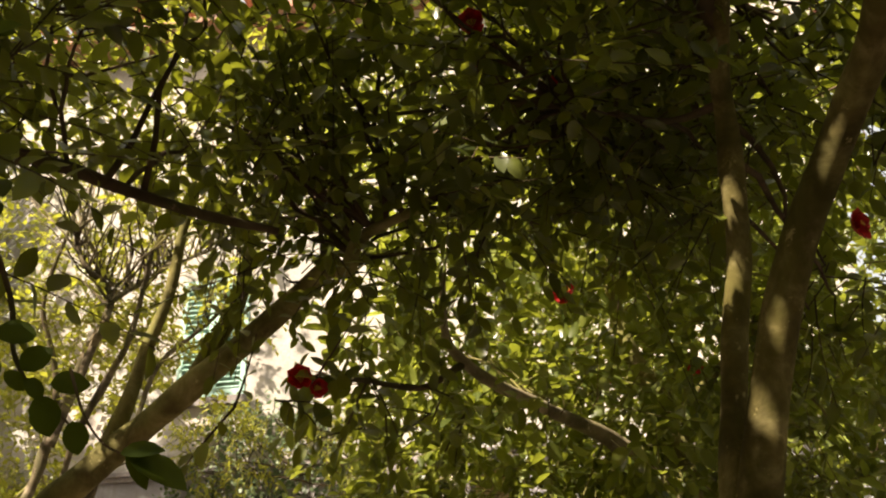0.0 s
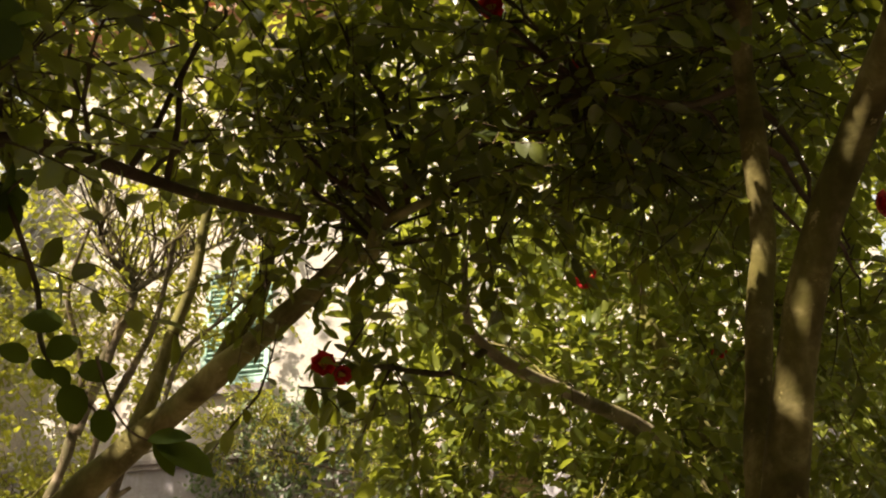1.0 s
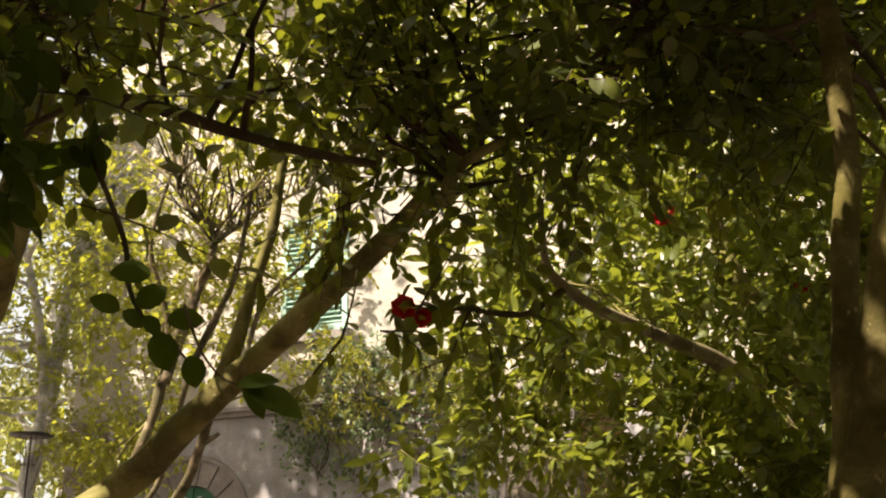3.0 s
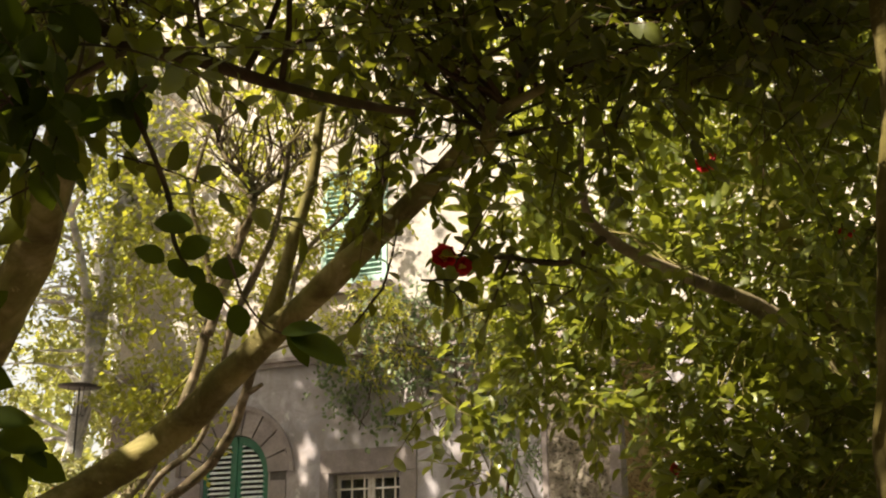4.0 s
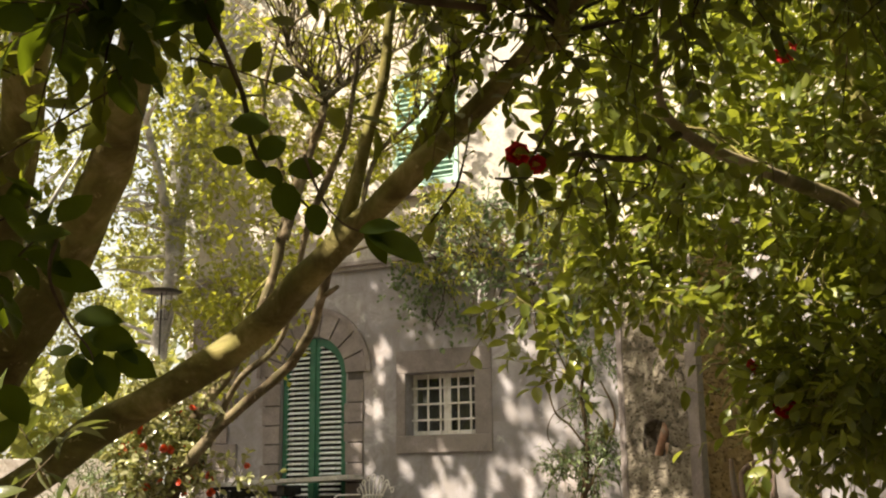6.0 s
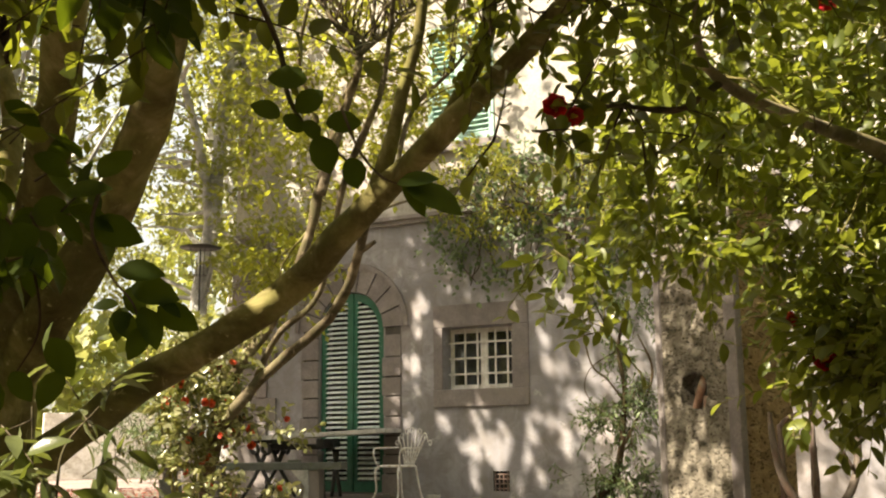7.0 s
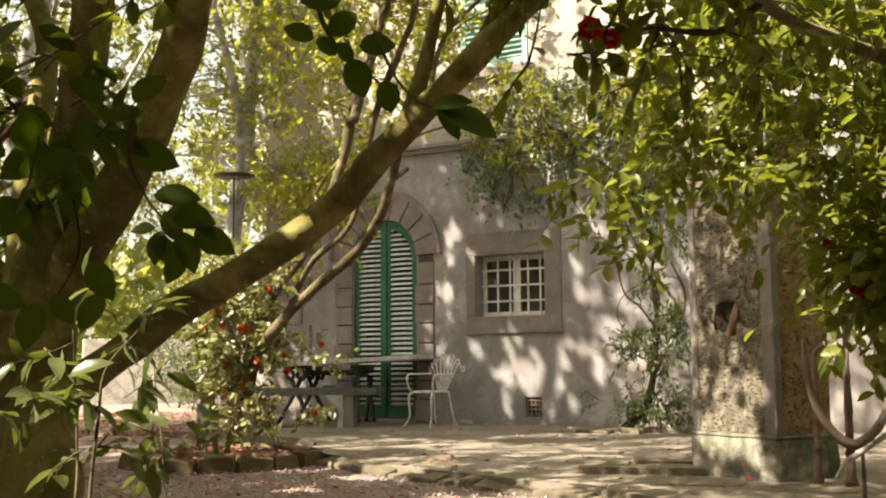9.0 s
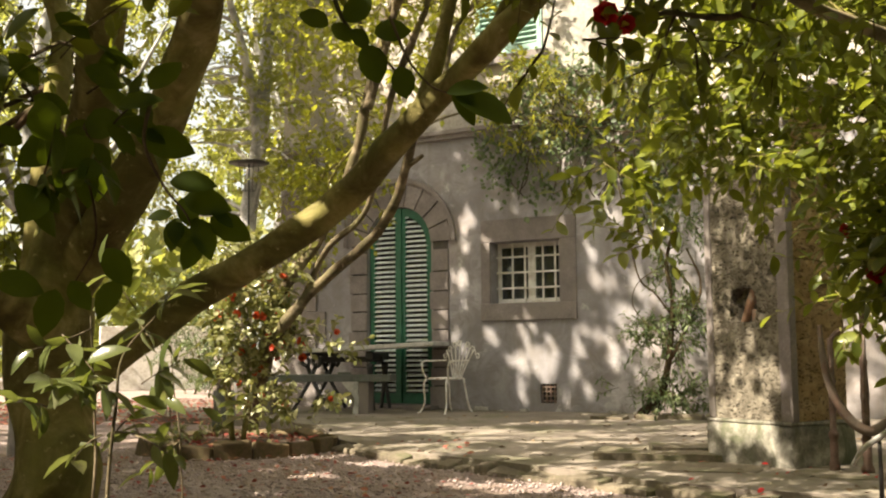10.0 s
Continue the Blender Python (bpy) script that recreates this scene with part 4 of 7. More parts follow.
def relief(width, z0, z1, place, mat, seed, label, hole=None):
    """Pitted skin over one face of the shaft; place(s, z, depth) gives the point."""
    step = 0.0145
    ns, nz = round(width / step), round((z1 - z0) / step)
    bm = bmesh.new()
    rows = []
    for j in range(nz + 1):
        row = []
        for i in range(ns + 1):
            a, z = width * i / ns, z0 + (z1 - z0) * j / nz
            q = Vector((a, z * 1.5, seed))
            warp = q + 0.05 * noise.noise_vector(q * 9)
            pit = min(1.0, max(0.0, (0.40 - noise.voronoi(warp * 17)[0][0]) / 0.22)) * (noise.noise(q * 7) > -0.12)
            deep = 0.013 * pit + 0.010 * noise.noise(q * 12) + 0.012 * noise.noise(q * 3.5)
            edge = min(1.0, i / 3, (ns - i) / 3, j / 3, (nz - j) / 3)
            row.append(bm.verts.new(place(a, z, deep * edge)))
        rows.append(row)
    for j in range(nz):
        for i in range(ns):
            a, z = width * (i + 0.5) / ns, z0 + (z1 - z0) * (j + 0.5) / nz
            if hole is None or not hole(a, z):
                bm.faces.new((rows[j][i], rows[j][i + 1], rows[j + 1][i + 1], rows[j + 1][i]))
    return part("pitted_face", bm, mat, pillar, label, True)


relief(0.56, 0.287, 2.348, lambda a, z, d: (0.012 + d, 0.083 + a, z), M_TUFA, 1.7, "grey pitted tufa skin", lambda a, z: abs((a + 0.083 - 0.375) / 0.115) ** 3 + abs((z - 1.03) / 0.122) ** 3 < 1)
relief(0.47, 0.287, 2.348, lambda a, z, d: (0.068 + a, 0.008 + d, z), M_TUFA_WARM, 8.3, "ochre pitted tufa skin")
bm = bmesh.new()
rough_box(bm, (0.05, 0.03, 0.285), (0.55, 0.074, 2.35), 6, 0.012, 9, 4.0)
part("face_slab", bm, M_TUFA_WARM, pillar, "ochre pitted tufa face")
bm = bmesh.new()
box(bm, (0.30, 0.08, 0.285), (0.55, 0.675, 2.35))
box(bm, (0.132, 0.08, 0.285), (0.30, 0.675, 0.90))
box(bm, (0.132, 0.08, 1.16), (0.30, 0.675, 2.35))
part("core", bm, M_TUFA, pillar)
for y0, y1 in ((-0.012, 0.083), (0.643, 0.70)):
    bm = bmesh.new()
    box(bm, (0.002, y0, 0.285), (0.065, y1, 2.36), bevel=0.01)
    part("corner_strip", bm, M_STONE, pillar, "smooth grey cement corner strip")
bm = bmesh.new()
box(bm, (-0.03, -0.03, 2.354), (0.63, 0.74, 2.45), bevel=0.02)
part("cap", bm, M_STONE, pillar)
tile = bmesh.new()
bmesh.ops.create_cone(tile, cap_ends=True, segments=12, radius1=0.026, radius2=0.031, depth=0.27, matrix=pose(0.07, 0.365, 1.03, 24, 0, 0))
rest = obj("clay_pipe", tile, M_CLAY, True)
rest.matrix_world = PILLAR
tagged(rest, "short clay pipe leaning in the pillar's hole", "pipe")
bm = bmesh.new()
rough_box(bm, (0.07, 0.285, 0.90), (0.20, 0.345, 1.0), 2, 0.012, 9, 6.0)
shard = obj("clay_shard", bm, M_CLAY)
shard.matrix_world = PILLAR
tagged(shard, "broken piece of brown clay in the pillar's hole", "shard")

# ---------------------------------------------------------------- things on the terrace


def turned(bm, profile, sides=12, m=Matrix()):
    rings = []
    for z, r in profile:
        rings.append([bm.verts.new(m @ Vector((r * math.cos(2 * math.pi * k / sides), r * math.sin(2 * math.pi * k / sides), z))) for k in range(sides)])
    for a, b in zip(rings, rings[1:]):
        for k in range(sides):
            bm.faces.new((a[k], a[(k + 1) % sides], b[(k + 1) % sides], b[k]))
    bm.faces.new(rings[0][::-1])
    bm.faces.new(rings[-1])


def pipe(bm, points, steps=8, sides=8):
    v, f = tube_arrays(spline(points, steps), sides)
    vs = [bm.verts.new(q) for q in v]
    for q in f:
        bm.faces.new([vs[i] for i in q])


# rusted iron yoke between two balusters, beside the pillar
YK = pose(*(2.517, 6.515, 0.000), 0, 0, 8)
yoke = thing("iron_yoke", YK, "rusted iron yoke on a turned post beside the pillar", "ironwork")
bm = bmesh.new()
turned(bm, [(z, 0.72 * r) for z, r in [(0, 0.055), (0.03, 0.055), (0.05, 0.038), (0.17, 0.036), (0.20, 0.046), (0.22, 0.034), (0.42, 0.032), (0.45, 0.038), (0.62, 0.026), (0.66, 0.034), (0.68, 0.024), (1.0, 0.02)]])
part("post", bm, M_IRON, yoke, smooth=True)
bm = bmesh.new()
pipe(bm, [(x, y, z, 0.85 * r) for x, y, z, r in [(-0.285, -0.03, 0.88, 0.014), (-0.275, -0.03, 0.72, 0.024), (-0.235, -0.03, 0.52, 0.028), (-0.14, -0.03, 0.345, 0.034), (0.0, -0.03, 0.25, 0.038), (0.14, -0.03, 0.32, 0.034), (0.235, -0.03, 0.46, 0.030), (0.275, -0.03, 0.64, 0.028), (0.285, -0.03, 0.92, 0.022)]])
part("fork", bm, M_IRON_PALE, yoke, "worn brown iron fork", True)
bm = bmesh.new()
pipe(bm, [(0.06, -0.05, 0.83, 0.010), (0.14, -0.05, 0.68, 0.010), (0.225, -0.05, 0.53, 0.013)], 4, 6)
part("brace", bm, M_IRON, yoke, smooth=True)
bm = bmesh.new()
pipe(bm, [(-0.05, -0.07, 0.36, 0.018), (-0.048, -0.07, 0.40, 0.012), (-0.04, -0.07, 0.60, 0.011), (-0.03, -0.07, 0.82, 0.010)], 4, 6)
part("rod", bm, M_IRON, yoke, smooth=True)
YB = pose(*(2.368, 6.649, 0.000), 0, 0, 0)
bal = thing("iron_baluster", YB, "rusted turned iron baluster beside the pillar", "ironwork")
bm = bmesh.new()
turned(bm, [(z, 0.72 * r) for z, r in [(0, 0.045), (0.05, 0.045), (0.07, 0.034), (0.16, 0.036), (0.19, 0.03), (0.20, 0.042), (0.23, 0.042), (0.24, 0.028), (0.52, 0.03), (0.54, 0.04), (0.56, 0.028), (0.80, 0.024)]])
part("shaft", bm, M_IRON, bal, smooth=True)
bm = bmesh.new()
pipe(bm, [(0, 0, 0.79, 0.018), (0.05, 0.0, 0.84, 0.016), (0.14, 0.03, 0.875, 0.012)], 5, 8)
part("arm", bm, M_IRON, bal, smooth=True)
YH = pose(*(2.029, 5.101, 0.000), 0, 0, 0)
handle = thing("iron_lever", YH, "grey metal pump lever on a dark post", "ironwork")
bm = bmesh.new()
turned(bm, [(z, 0.72 * r) for z, r in [(0, 0.016), (0.25, 0.013), (0.31, 0.013)]])
part("post", bm, M_BLACK, handle, smooth=True)
bm = bmesh.new()
pipe(bm, [(-0.13, 0, 0.20, 0.009), (-0.08, 0, 0.27, 0.013), (0.0, 0, 0.325, 0.015), (0.12, 0, 0.40, 0.014)], 6, 8)
part("lever", bm, M_MARBLE, handle, smooth=True)

# long table with a marble slab
TB = pose(*(-1.073, 14.12, 0.000), 0, 0, -16)
table = thing("garden_table", TB, "long weathered marble table on black iron legs", "table")
bm = bmesh.new()
box(bm, (-1.25, -0.42, 0.768), (1.14, 0.40, 0.822), pose(0, 0, 0, 0, -2.6, 0), bevel=0.008)
part("tabletop", bm, M_MARBLE, table, "grey weathered marble slab")
for x in (-0.58, 0.22):
    bm = bmesh.new()
    if x > 0:
        box(bm, (x - 0.055, -0.32, 0.64), (x + 0.055, 0.32, 0.755), bevel=0.02)
    else:
        box(bm, (x - 0.14, -0.32, 0.70), (x + 0.14, 0.32, 0.75), bevel=0.015)
    part("crossbar", bm, M_BLACK, table)
    for sy in (-1, 1):
        for sx in (-1, 1):
            bm = bmesh.new()
            reach = 0.24 if x < 0 else 0.06
            pipe(bm, [(x - 0.3 * sx * reach, sy * 0.29, 0.60, 0.032), (x + 0.2 * sx * reach, sy * 0.29, 0.34, 0.027), (x + sx * reach, sy * 0.31, 0.015, 0.024)], 5, 8)
            part("leg", bm, M_BLACK, table, smooth=True)
            if x < 0:
                bm = bmesh.new()
                pipe(bm, [(x + sx * 0.075 + (0.058 - 0.005 * k) * math.cos(k), sy * 0.33, 0.63 + (0.066 - 0.005 * k) * math.sin(k), 0.026) for k in (-1.2, -0.4, 0.5, 1.4, 2.3, 3.2, 4.1, 5.0)], 4, 7)
                part("scroll", bm, M_BLACK, table, smooth=True)
bm = bmesh.new()
box(bm, (-0.6, -0.03, 0.62), (0.30, 0.03, 0.69), bevel=0.006)
part("rail", bm, M_BLACK, table)


def stone_bench(m, length, label):
    b = thing("stone_bench", m, label, "bench", "benches at the table")
    bm = bmesh.new()
    rough_box(bm, (-length / 2, -0.17, 0.39), (length / 2, 0.17, 0.475), 4, 0.006, 6, length)
    part("seat", bm, M_BENCH, b, "mossy stone slab")
    for sx in (-1, 1):
        x = sx * (length / 2 - 0.38)
        bm = bmesh.new()
        vs = box(bm, (x - 0.02, -0.15, 0.0), (x + 0.10, 0.15, 0.39))
        bmesh.ops.subdivide_edges(bm, edges=bm.edges[:], cuts=3, use_grid_fill=True)
        for v in bm.verts:
            v.co += Vector([0.012 * noise.noise(v.co * 8 + Vector((k * 3, sx, 0))) for k in range(3)])
        leg = part("leg", bm, M_STONE, b, "rough grey-brown stone leg")
        bm = bmesh.new()
        vs = box(bm, (x - 0.09, -0.165, 0.0), (x - 0.022, 0.165, 0.39))
        bmesh.ops.subdivide_edges(bm, edges=bm.edges[:], cuts=5, use_grid_fill=True)
        for v in bm.verts:
            t = v.co.z / 0.39
            v.co.x -= 0.16 * max(0.0, t - 0.55) * (x - 0.022 - v.co.x) / 0.068 * 2.0
            if v.co.x < x - 0.03:
                v.co.x += 0.025 * math.exp(-((t - 0.45) / 0.25) ** 2)
        part("pilaster", bm, M_MARBLE, leg, "whitewashed carved console")
    return b


stone_bench(pose(*(-1.605, 13.43, 0.000), 0, 0, -10), 2.0, "mossy stone bench on pale carved legs beside the table")
stone_bench(pose(*(-0.747, 14.94, 0.000), 0, 0, -16), 1.4, "dark stone bench between the table and the door")

# white wrought-iron chair
CH = pose(*(0.024, 13.30, 0.000), 0, 0, 134) @ Matrix.Scale(0.95, 4)
chair = thing("garden_chair", CH, "white painted wrought-iron chair with a fan-shaped scroll back", "chair")
# local frame: y forwards (towards the table), x sideways
bm = bmesh.new()
v = [(0.22 * math.cos(a) * (1 + 0.08 * math.sin(a)), 0.22 * math.sin(a)) for a in [2 * math.pi * k / 20 for k in range(20)]]
pipe(bm, [(x, y, 0.44, 0.013) for x, y in v] + [(v[0][0], v[0][1], 0.44, 0.013)], 2, 6)
for k in range(-4, 5):
    x = 0.045 * k
    h = 0.21 * math.sqrt(max(0.05, 1 - (x / 0.22) ** 2))
    pipe(bm, [(x, -h, 0.442, 0.006), (x, 0, 0.447, 0.006), (x, h, 0.442, 0.006)], 3, 5)
part("seat", bm, M_IRON_WHITE, chair, smooth=True)
for sx in (-1, 1):
    bm = bmesh.new()
    pipe(bm, [(sx * 0.19, 0.16, 0.44, 0.014), (sx * 0.21, 0.20, 0.36, 0.016), (sx * 0.20, 0.19, 0.15, 0.012), (sx * 0.23, 0.24, 0.02, 0.014), (sx * 0.25, 0.27, 0.006, 0.012)], 6, 7)
    part("leg", bm, M_IRON_WHITE, chair, smooth=True)
    bm = bmesh.new()
    pipe(bm, [(sx * 0.14, -0.18, 0.44, 0.014), (sx * 0.15, -0.20, 0.3, 0.012), (sx * 0.17, -0.24, 0.08, 0.012), (sx * 0.19, -0.28, 0.006, 0.012)], 6, 7)
    part("leg", bm, M_IRON_WHITE, chair, smooth=True)
    bm = bmesh.new()
    pipe(bm, [(sx * 0.2, 0.16, 0.44, 0.010), (sx * 0.235, 0.20, 0.56, 0.011), (sx * 0.25, 0.17, 0.655, 0.012), (sx * 0.24, 0.0, 0.665, 0.012), (sx * 0.19, -0.2, 0.67, 0.011)], 6, 6)
    part("armrest", bm, M_IRON_WHITE, chair, smooth=True)
bm = bmesh.new()
pipe(bm, [(-0.19, -0.235, 0.66, 0.008), (0, -0.24, 0.60, 0.008), (0.19, -0.235, 0.66, 0.008)], 6, 6)
back = part("backrest", bm, M_IRON_WHITE, chair, "fan of scrolled iron bars", True)
for k in range(-3, 4):
    bm = bmesh.new()
    top_x, top_z = 0.088 * k, 0.90 - 0.018 * k * k
    lean = -0.28
    sgn = 1 if k >= 0 else -1
    pipe(bm, [(0.025 * k, -0.20, 0.45, 0.009), (0.05 * k, -0.23, 0.62, 0.009), (0.085 * k, -0.26, 0.80, 0.009), (top_x, lean, top_z, 0.009),
              (top_x + sgn * 0.030, lean, top_z + 0.022, 0.008), (top_x + sgn * 0.060, lean, top_z + 0.004, 0.008), (top_x + sgn * 0.056, lean, top_z - 0.034, 0.008), (top_x + sgn * 0.024, lean, top_z - 0.040, 0.008), (top_x + sgn * 0.022, lean, top_z - 0.012, 0.007)], 5, 6)
    part("bar", bm, M_IRON_WHITE, back, smooth=True)

# crumbs of fallen plaster at the foot of the wall
rng = random.Random(17)
for u, w, h in ((-0.30, 0.085, 0.05), (-0.02, 0.03, 0.02), (0.30, 0.05, 0.03), (1.5, 0.06, 0.035), (1.75, 0.04, 0.03), (2.35, 0.07, 0.05)):
    bm = bmesh.new()
    rough_box(bm, (-w, -0.5 * w, 0), (w, 0.5 * w, h), 3, 0.25 * h, 18, u)
    crumb = obj("plaster_lump", bm, M_WALL_UP, True)
    crumb.matrix_world = FACADE @ pose(u, -0.12 - rng.uniform(0, 0.06), 0.0, 0, 0, rng.uniform(-30, 30))
    tagged(crumb, "pale lump of fallen plaster at the wall's foot", "rubble", "plaster lumps at the wall")
bm = bmesh.new()
bmesh.ops.create_cone(bm, cap_ends=True, segments=8, radius1=0.012, radius2=0.009, depth=0.16, matrix=pose(-0.52, -0.1, 0.078, 6, -14, 0))
peg = obj("white_peg", bm, M_WHITE, True)
peg.matrix_world = FACADE
tagged(peg, "short white peg standing against the wall's foot", "peg")

# ring of clay edging blocks with a camellia bush, and a stone post behind
PC = (-1.764, 9.302, -0.100)
planter = thing("flower_bed", Matrix.Translation((PC[0], PC[1], -0.1)), "round flower bed edged with mossy clay blocks", "flower bed")
bm = bmesh.new()
bmesh.ops.create_cone(bm, cap_ends=True, segments=24, radius1=0.72, radius2=0.66, depth=0.10, matrix=pose(0, 0, 0.05))
bmesh.ops.subdivide_edges(bm, edges=bm.edges[:], cuts=2)
for v in bm.verts:
    v.co.z += 0.03 * noise.noise(v.co * 5)
part("soil", bm, M_SOIL, planter, "dark soil strewn with petals")
rng = random.Random(21)
for k in range(17):
    a = 2 * math.pi * k / 17 + 0.05
    bm = bmesh.new()
    box(bm, (-0.142, -0.05, -0.03), (0.142, 0.05, 0.155), bevel=0.014)
    for v in bm.verts:
        v.co += Vector([0.022 * noise.noise(v.co * 7 + Vector((k, q, 0))) for q in range(3)])
        v.co.z += 0.02 * math.cos(v.co.x / 0.142 * 1.57) - 0.01
    b = part("edging_block", bm, M_BRICK, planter)
    b.matrix_local = pose(0.78 * math.cos(a), 0.78 * math.sin(a), rng.uniform(-0.03, 0.015), rng.uniform(-12, 12), rng.uniform(-6, 6), math.degrees(a) + 90 + rng.uniform(-8, 8))

PP = (-2.333, 11.53, -0.100)
post = thing("stone_post", Matrix.Translation((PP[0], PP[1], -0.1)), "grey stone post with a tilted slab beside the flower bed", "post")
bm = bmesh.new()
rough_box(bm, (-0.10, -0.10, 0.0), (0.10, 0.10, 0.46), 5, 0.02, 8, 7.0)
part("base", bm, M_BENCH, post, smooth=True)
bm = bmesh.new()
rough_box(bm, (-0.075, -0.07, 0.46), (0.06, 0.07, 0.66), 4, 0.015, 8, 9.0)
part("neck", bm, M_STONE, post, smooth=True)
bm = bmesh.new()
box(bm, (-0.30, -0.14, -0.025), (0.18, 0.14, 0.025), pose(0.12, 0, 0.83, 0, -38, 0), bevel=0.01)
part("slab", bm, M_BLACK, post, "dark tilted slab")

# raised edge and soil at the climber's foot
VINE_AT = (2.215, 11.77, 0.000)
bed = thing("climber_bed", Matrix.Translation((VINE_AT[0], VINE_AT[1], 0)), "low stone edging at the climber's foot", "flower bed")
rng = random.Random(8)
for k in range(4):
    bm = bmesh.new()
    w = (0.20, 0.13, 0.22, 0.10)[k]
    box(bm, (-w, -0.09, -0.02), (w, 0.09, 0.06), bevel=0.018)
    for v in bm.verts:
        v.co += Vector([0.03 * noise.noise(v.co * 6 + Vector((k, q, 5))) for q in range(3)])
    b = part("edging_block", bm, M_KERB, bed)
    b.matrix_local = pose((-0.42, -0.02, 0.34, 0.66)[k], (0.02, -0.08, -0.06, -0.24)[k], rng.uniform(-0.02, 0), rng.uniform(-5, 5), 0, -22 + rng.uniform(-12, 12))

# garden lamp with a flat round hat on a thin post
LP = (-2.265, 12.50, 0.000)
lamp = thing("garden_lamp", Matrix.Translation((LP[0], LP[1], -0.1)), "thin dark garden lamp with a flat disc shade", "lamp")
LAMP_D = math.hypot(LP[0], LP[1])
LAMP_H = 0.84 + LAMP_D * math.tan(radians(9.95))
bm = bmesh.new()
turned(bm, [(0, 0.035), (0.06, 0.03), (0.10, 0.013), (LAMP_H - 0.02, 0.010)], 8)
part("post", bm, M_LAMP, lamp, smooth=True)
bm = bmesh.new()
turned(bm, [(LAMP_H - 0.012, 0.235), (LAMP_H, 0.24), (LAMP_H + 0.012, 0.16), (LAMP_H + 0.026, 0.05), (LAMP_H + 0.045, 0.012)], 20)
part("shade", bm, M_LAMP, lamp, smooth=True)
lan = bmesh.new()
for k in range(4):
    c, s = math.cos(0.6 + k * math.pi / 2), math.sin(0.6 + k * math.pi / 2)
    c2, s2 = math.cos(0.6 + (k + 1) * math.pi / 2), math.sin(0.6 + (k + 1) * math.pi / 2)
    pipe(lan, [(0.13 * c, 0.13 * s, LAMP_H - 0.01, 0.004), (0.085 * c, 0.085 * s, LAMP_H - 0.33, 0.004)], 2, 5)
    pipe(lan, [(0.085 * c, 0.085 * s, LAMP_H - 0.33, 0.004), (0.085 * c2, 0.085 * s2, LAMP_H - 0.33, 0.004)], 2, 5)
part("lantern", lan, M_LAMP, lamp, "open dark wire lantern frame", True)

# low white wall far back in the garden, and the boundary of the yard
bm = bmesh.new()
A, B = (-7.881, 24.82, -0.100), (-5.533, 25.71, -0.100)
bm2 = box(bm, (0, 0, 0), (math.hypot(B[0] - A[0], B[1] - A[1]), 0.3, 1.5), pose(A[0], A[1], -0.1, 0, 0, math.degrees(math.atan2(B[1] - A[1], B[0] - A[0]))), bevel=0.02)
back_wall = obj("wall_garden", bm, M_WHITE)
tagged(back_wall, "low whitewashed garden wall in the shade of trees", "wall", kind="structure")


# ---------------------------------------------------------------- trees and plants
def base_of(p, z=-0.1):
    return Matrix.Translation((p[0], p[1], z))


def chain(points, radii):
    """(x, y, z, radius) control points; radii run evenly from first to last of the pair."""
    n = len(points)
    return [(*p, radii[0] + (radii[1] - radii[0]) * i / (n - 1)) for i, p in enumerate(points)]


def anchor_points(chains):
    return np.vstack([spline(c, 4)[:, :3] for c in chains])


def flowers(tree, fol, count, meshes, seed, size=(0.8, 1.15), centre=True):
    """Single blossoms at twigs' ends."""
    g = np.random.default_rng(seed)
    pick = g.choice(len(fol.pos), count, replace=False)
    for i in pick:
        p = fol.pos[i] + fol.dir[i] * 0.03
        f = unit(np.array([-0.1, -1.0, -0.1]) + g.normal(0, 0.6, 3))
        blossom(tree, tuple(p), tuple(f), meshes[int(g.integers(len(meshes)))], g.uniform(*size), centre)


# old camellia with a forked trunk and one long leaning limb
BASE_A = (-1.66, 4.30, -0.1)
old = thing("camellia_tree", base_of(BASE_A), "old camellia with a forked olive-brown trunk and a long leaning limb", "tree", "camellia trees")
A_TRUNK = [(*BASE_A, 0.20), (*(-1.487, 4.165, 0.247), 0.165), (*(-1.524, 4.229, 0.542), 0.155), (*(-1.544, 4.226, 0.782), 0.165), (*(-1.527, 4.226, 0.981), 0.15)]
A_LONG = [(*(-1.491, 4.244, 0.606), 0.084), (*(-1.279, 4.262, 0.747), 0.071), (*(-1.007, 4.227, 0.943), 0.066), (*(-0.711, 4.173, 1.114), 0.062), (*(-0.418, 4.092, 1.288), 0.060), (*(-0.192, 3.924, 1.491), 0.055), (*(-0.013, 3.792, 1.652), 0.050), (*(0.153, 3.602, 1.772), 0.044), (*(0.472, 3.330, 2.037), 0.039), (*(0.555, 3.133, 2.087), 0.034), (*(0.592, 2.983, 2.040), 0.027), (*(0.591, 2.759, 2.045), 0.018), (*(0.717, 2.601, 2.078), 0.012)]
A_UP1 = [(*(-1.574, 4.215, 0.826), 0.11), (*(-1.464, 4.127, 1.171), 0.10), (*(-1.346, 4.009, 1.521), 0.09), (*(-1.238, 3.818, 1.794), 0.08), (*(-1.151, 3.625, 1.980), 0.075), (*(-0.972, 3.140, 2.441), 0.06), (-0.95, 2.9, 3.0, 0.045)]
A_UP2 = [(*(-1.497, 4.239, 0.937), 0.10), (*(-1.296, 4.073, 1.207), 0.095), (*(-1.074, 3.888, 1.475), 0.085), (*(-0.894, 3.665, 1.729), 0.078), (*(-0.764, 3.420, 1.926), 0.07), (*(-0.618, 2.994, 2.234), 0.055), (*(-0.619, 2.625, 2.275), 0.045), (*(-0.550, 2.335, 2.185), 0.04)]
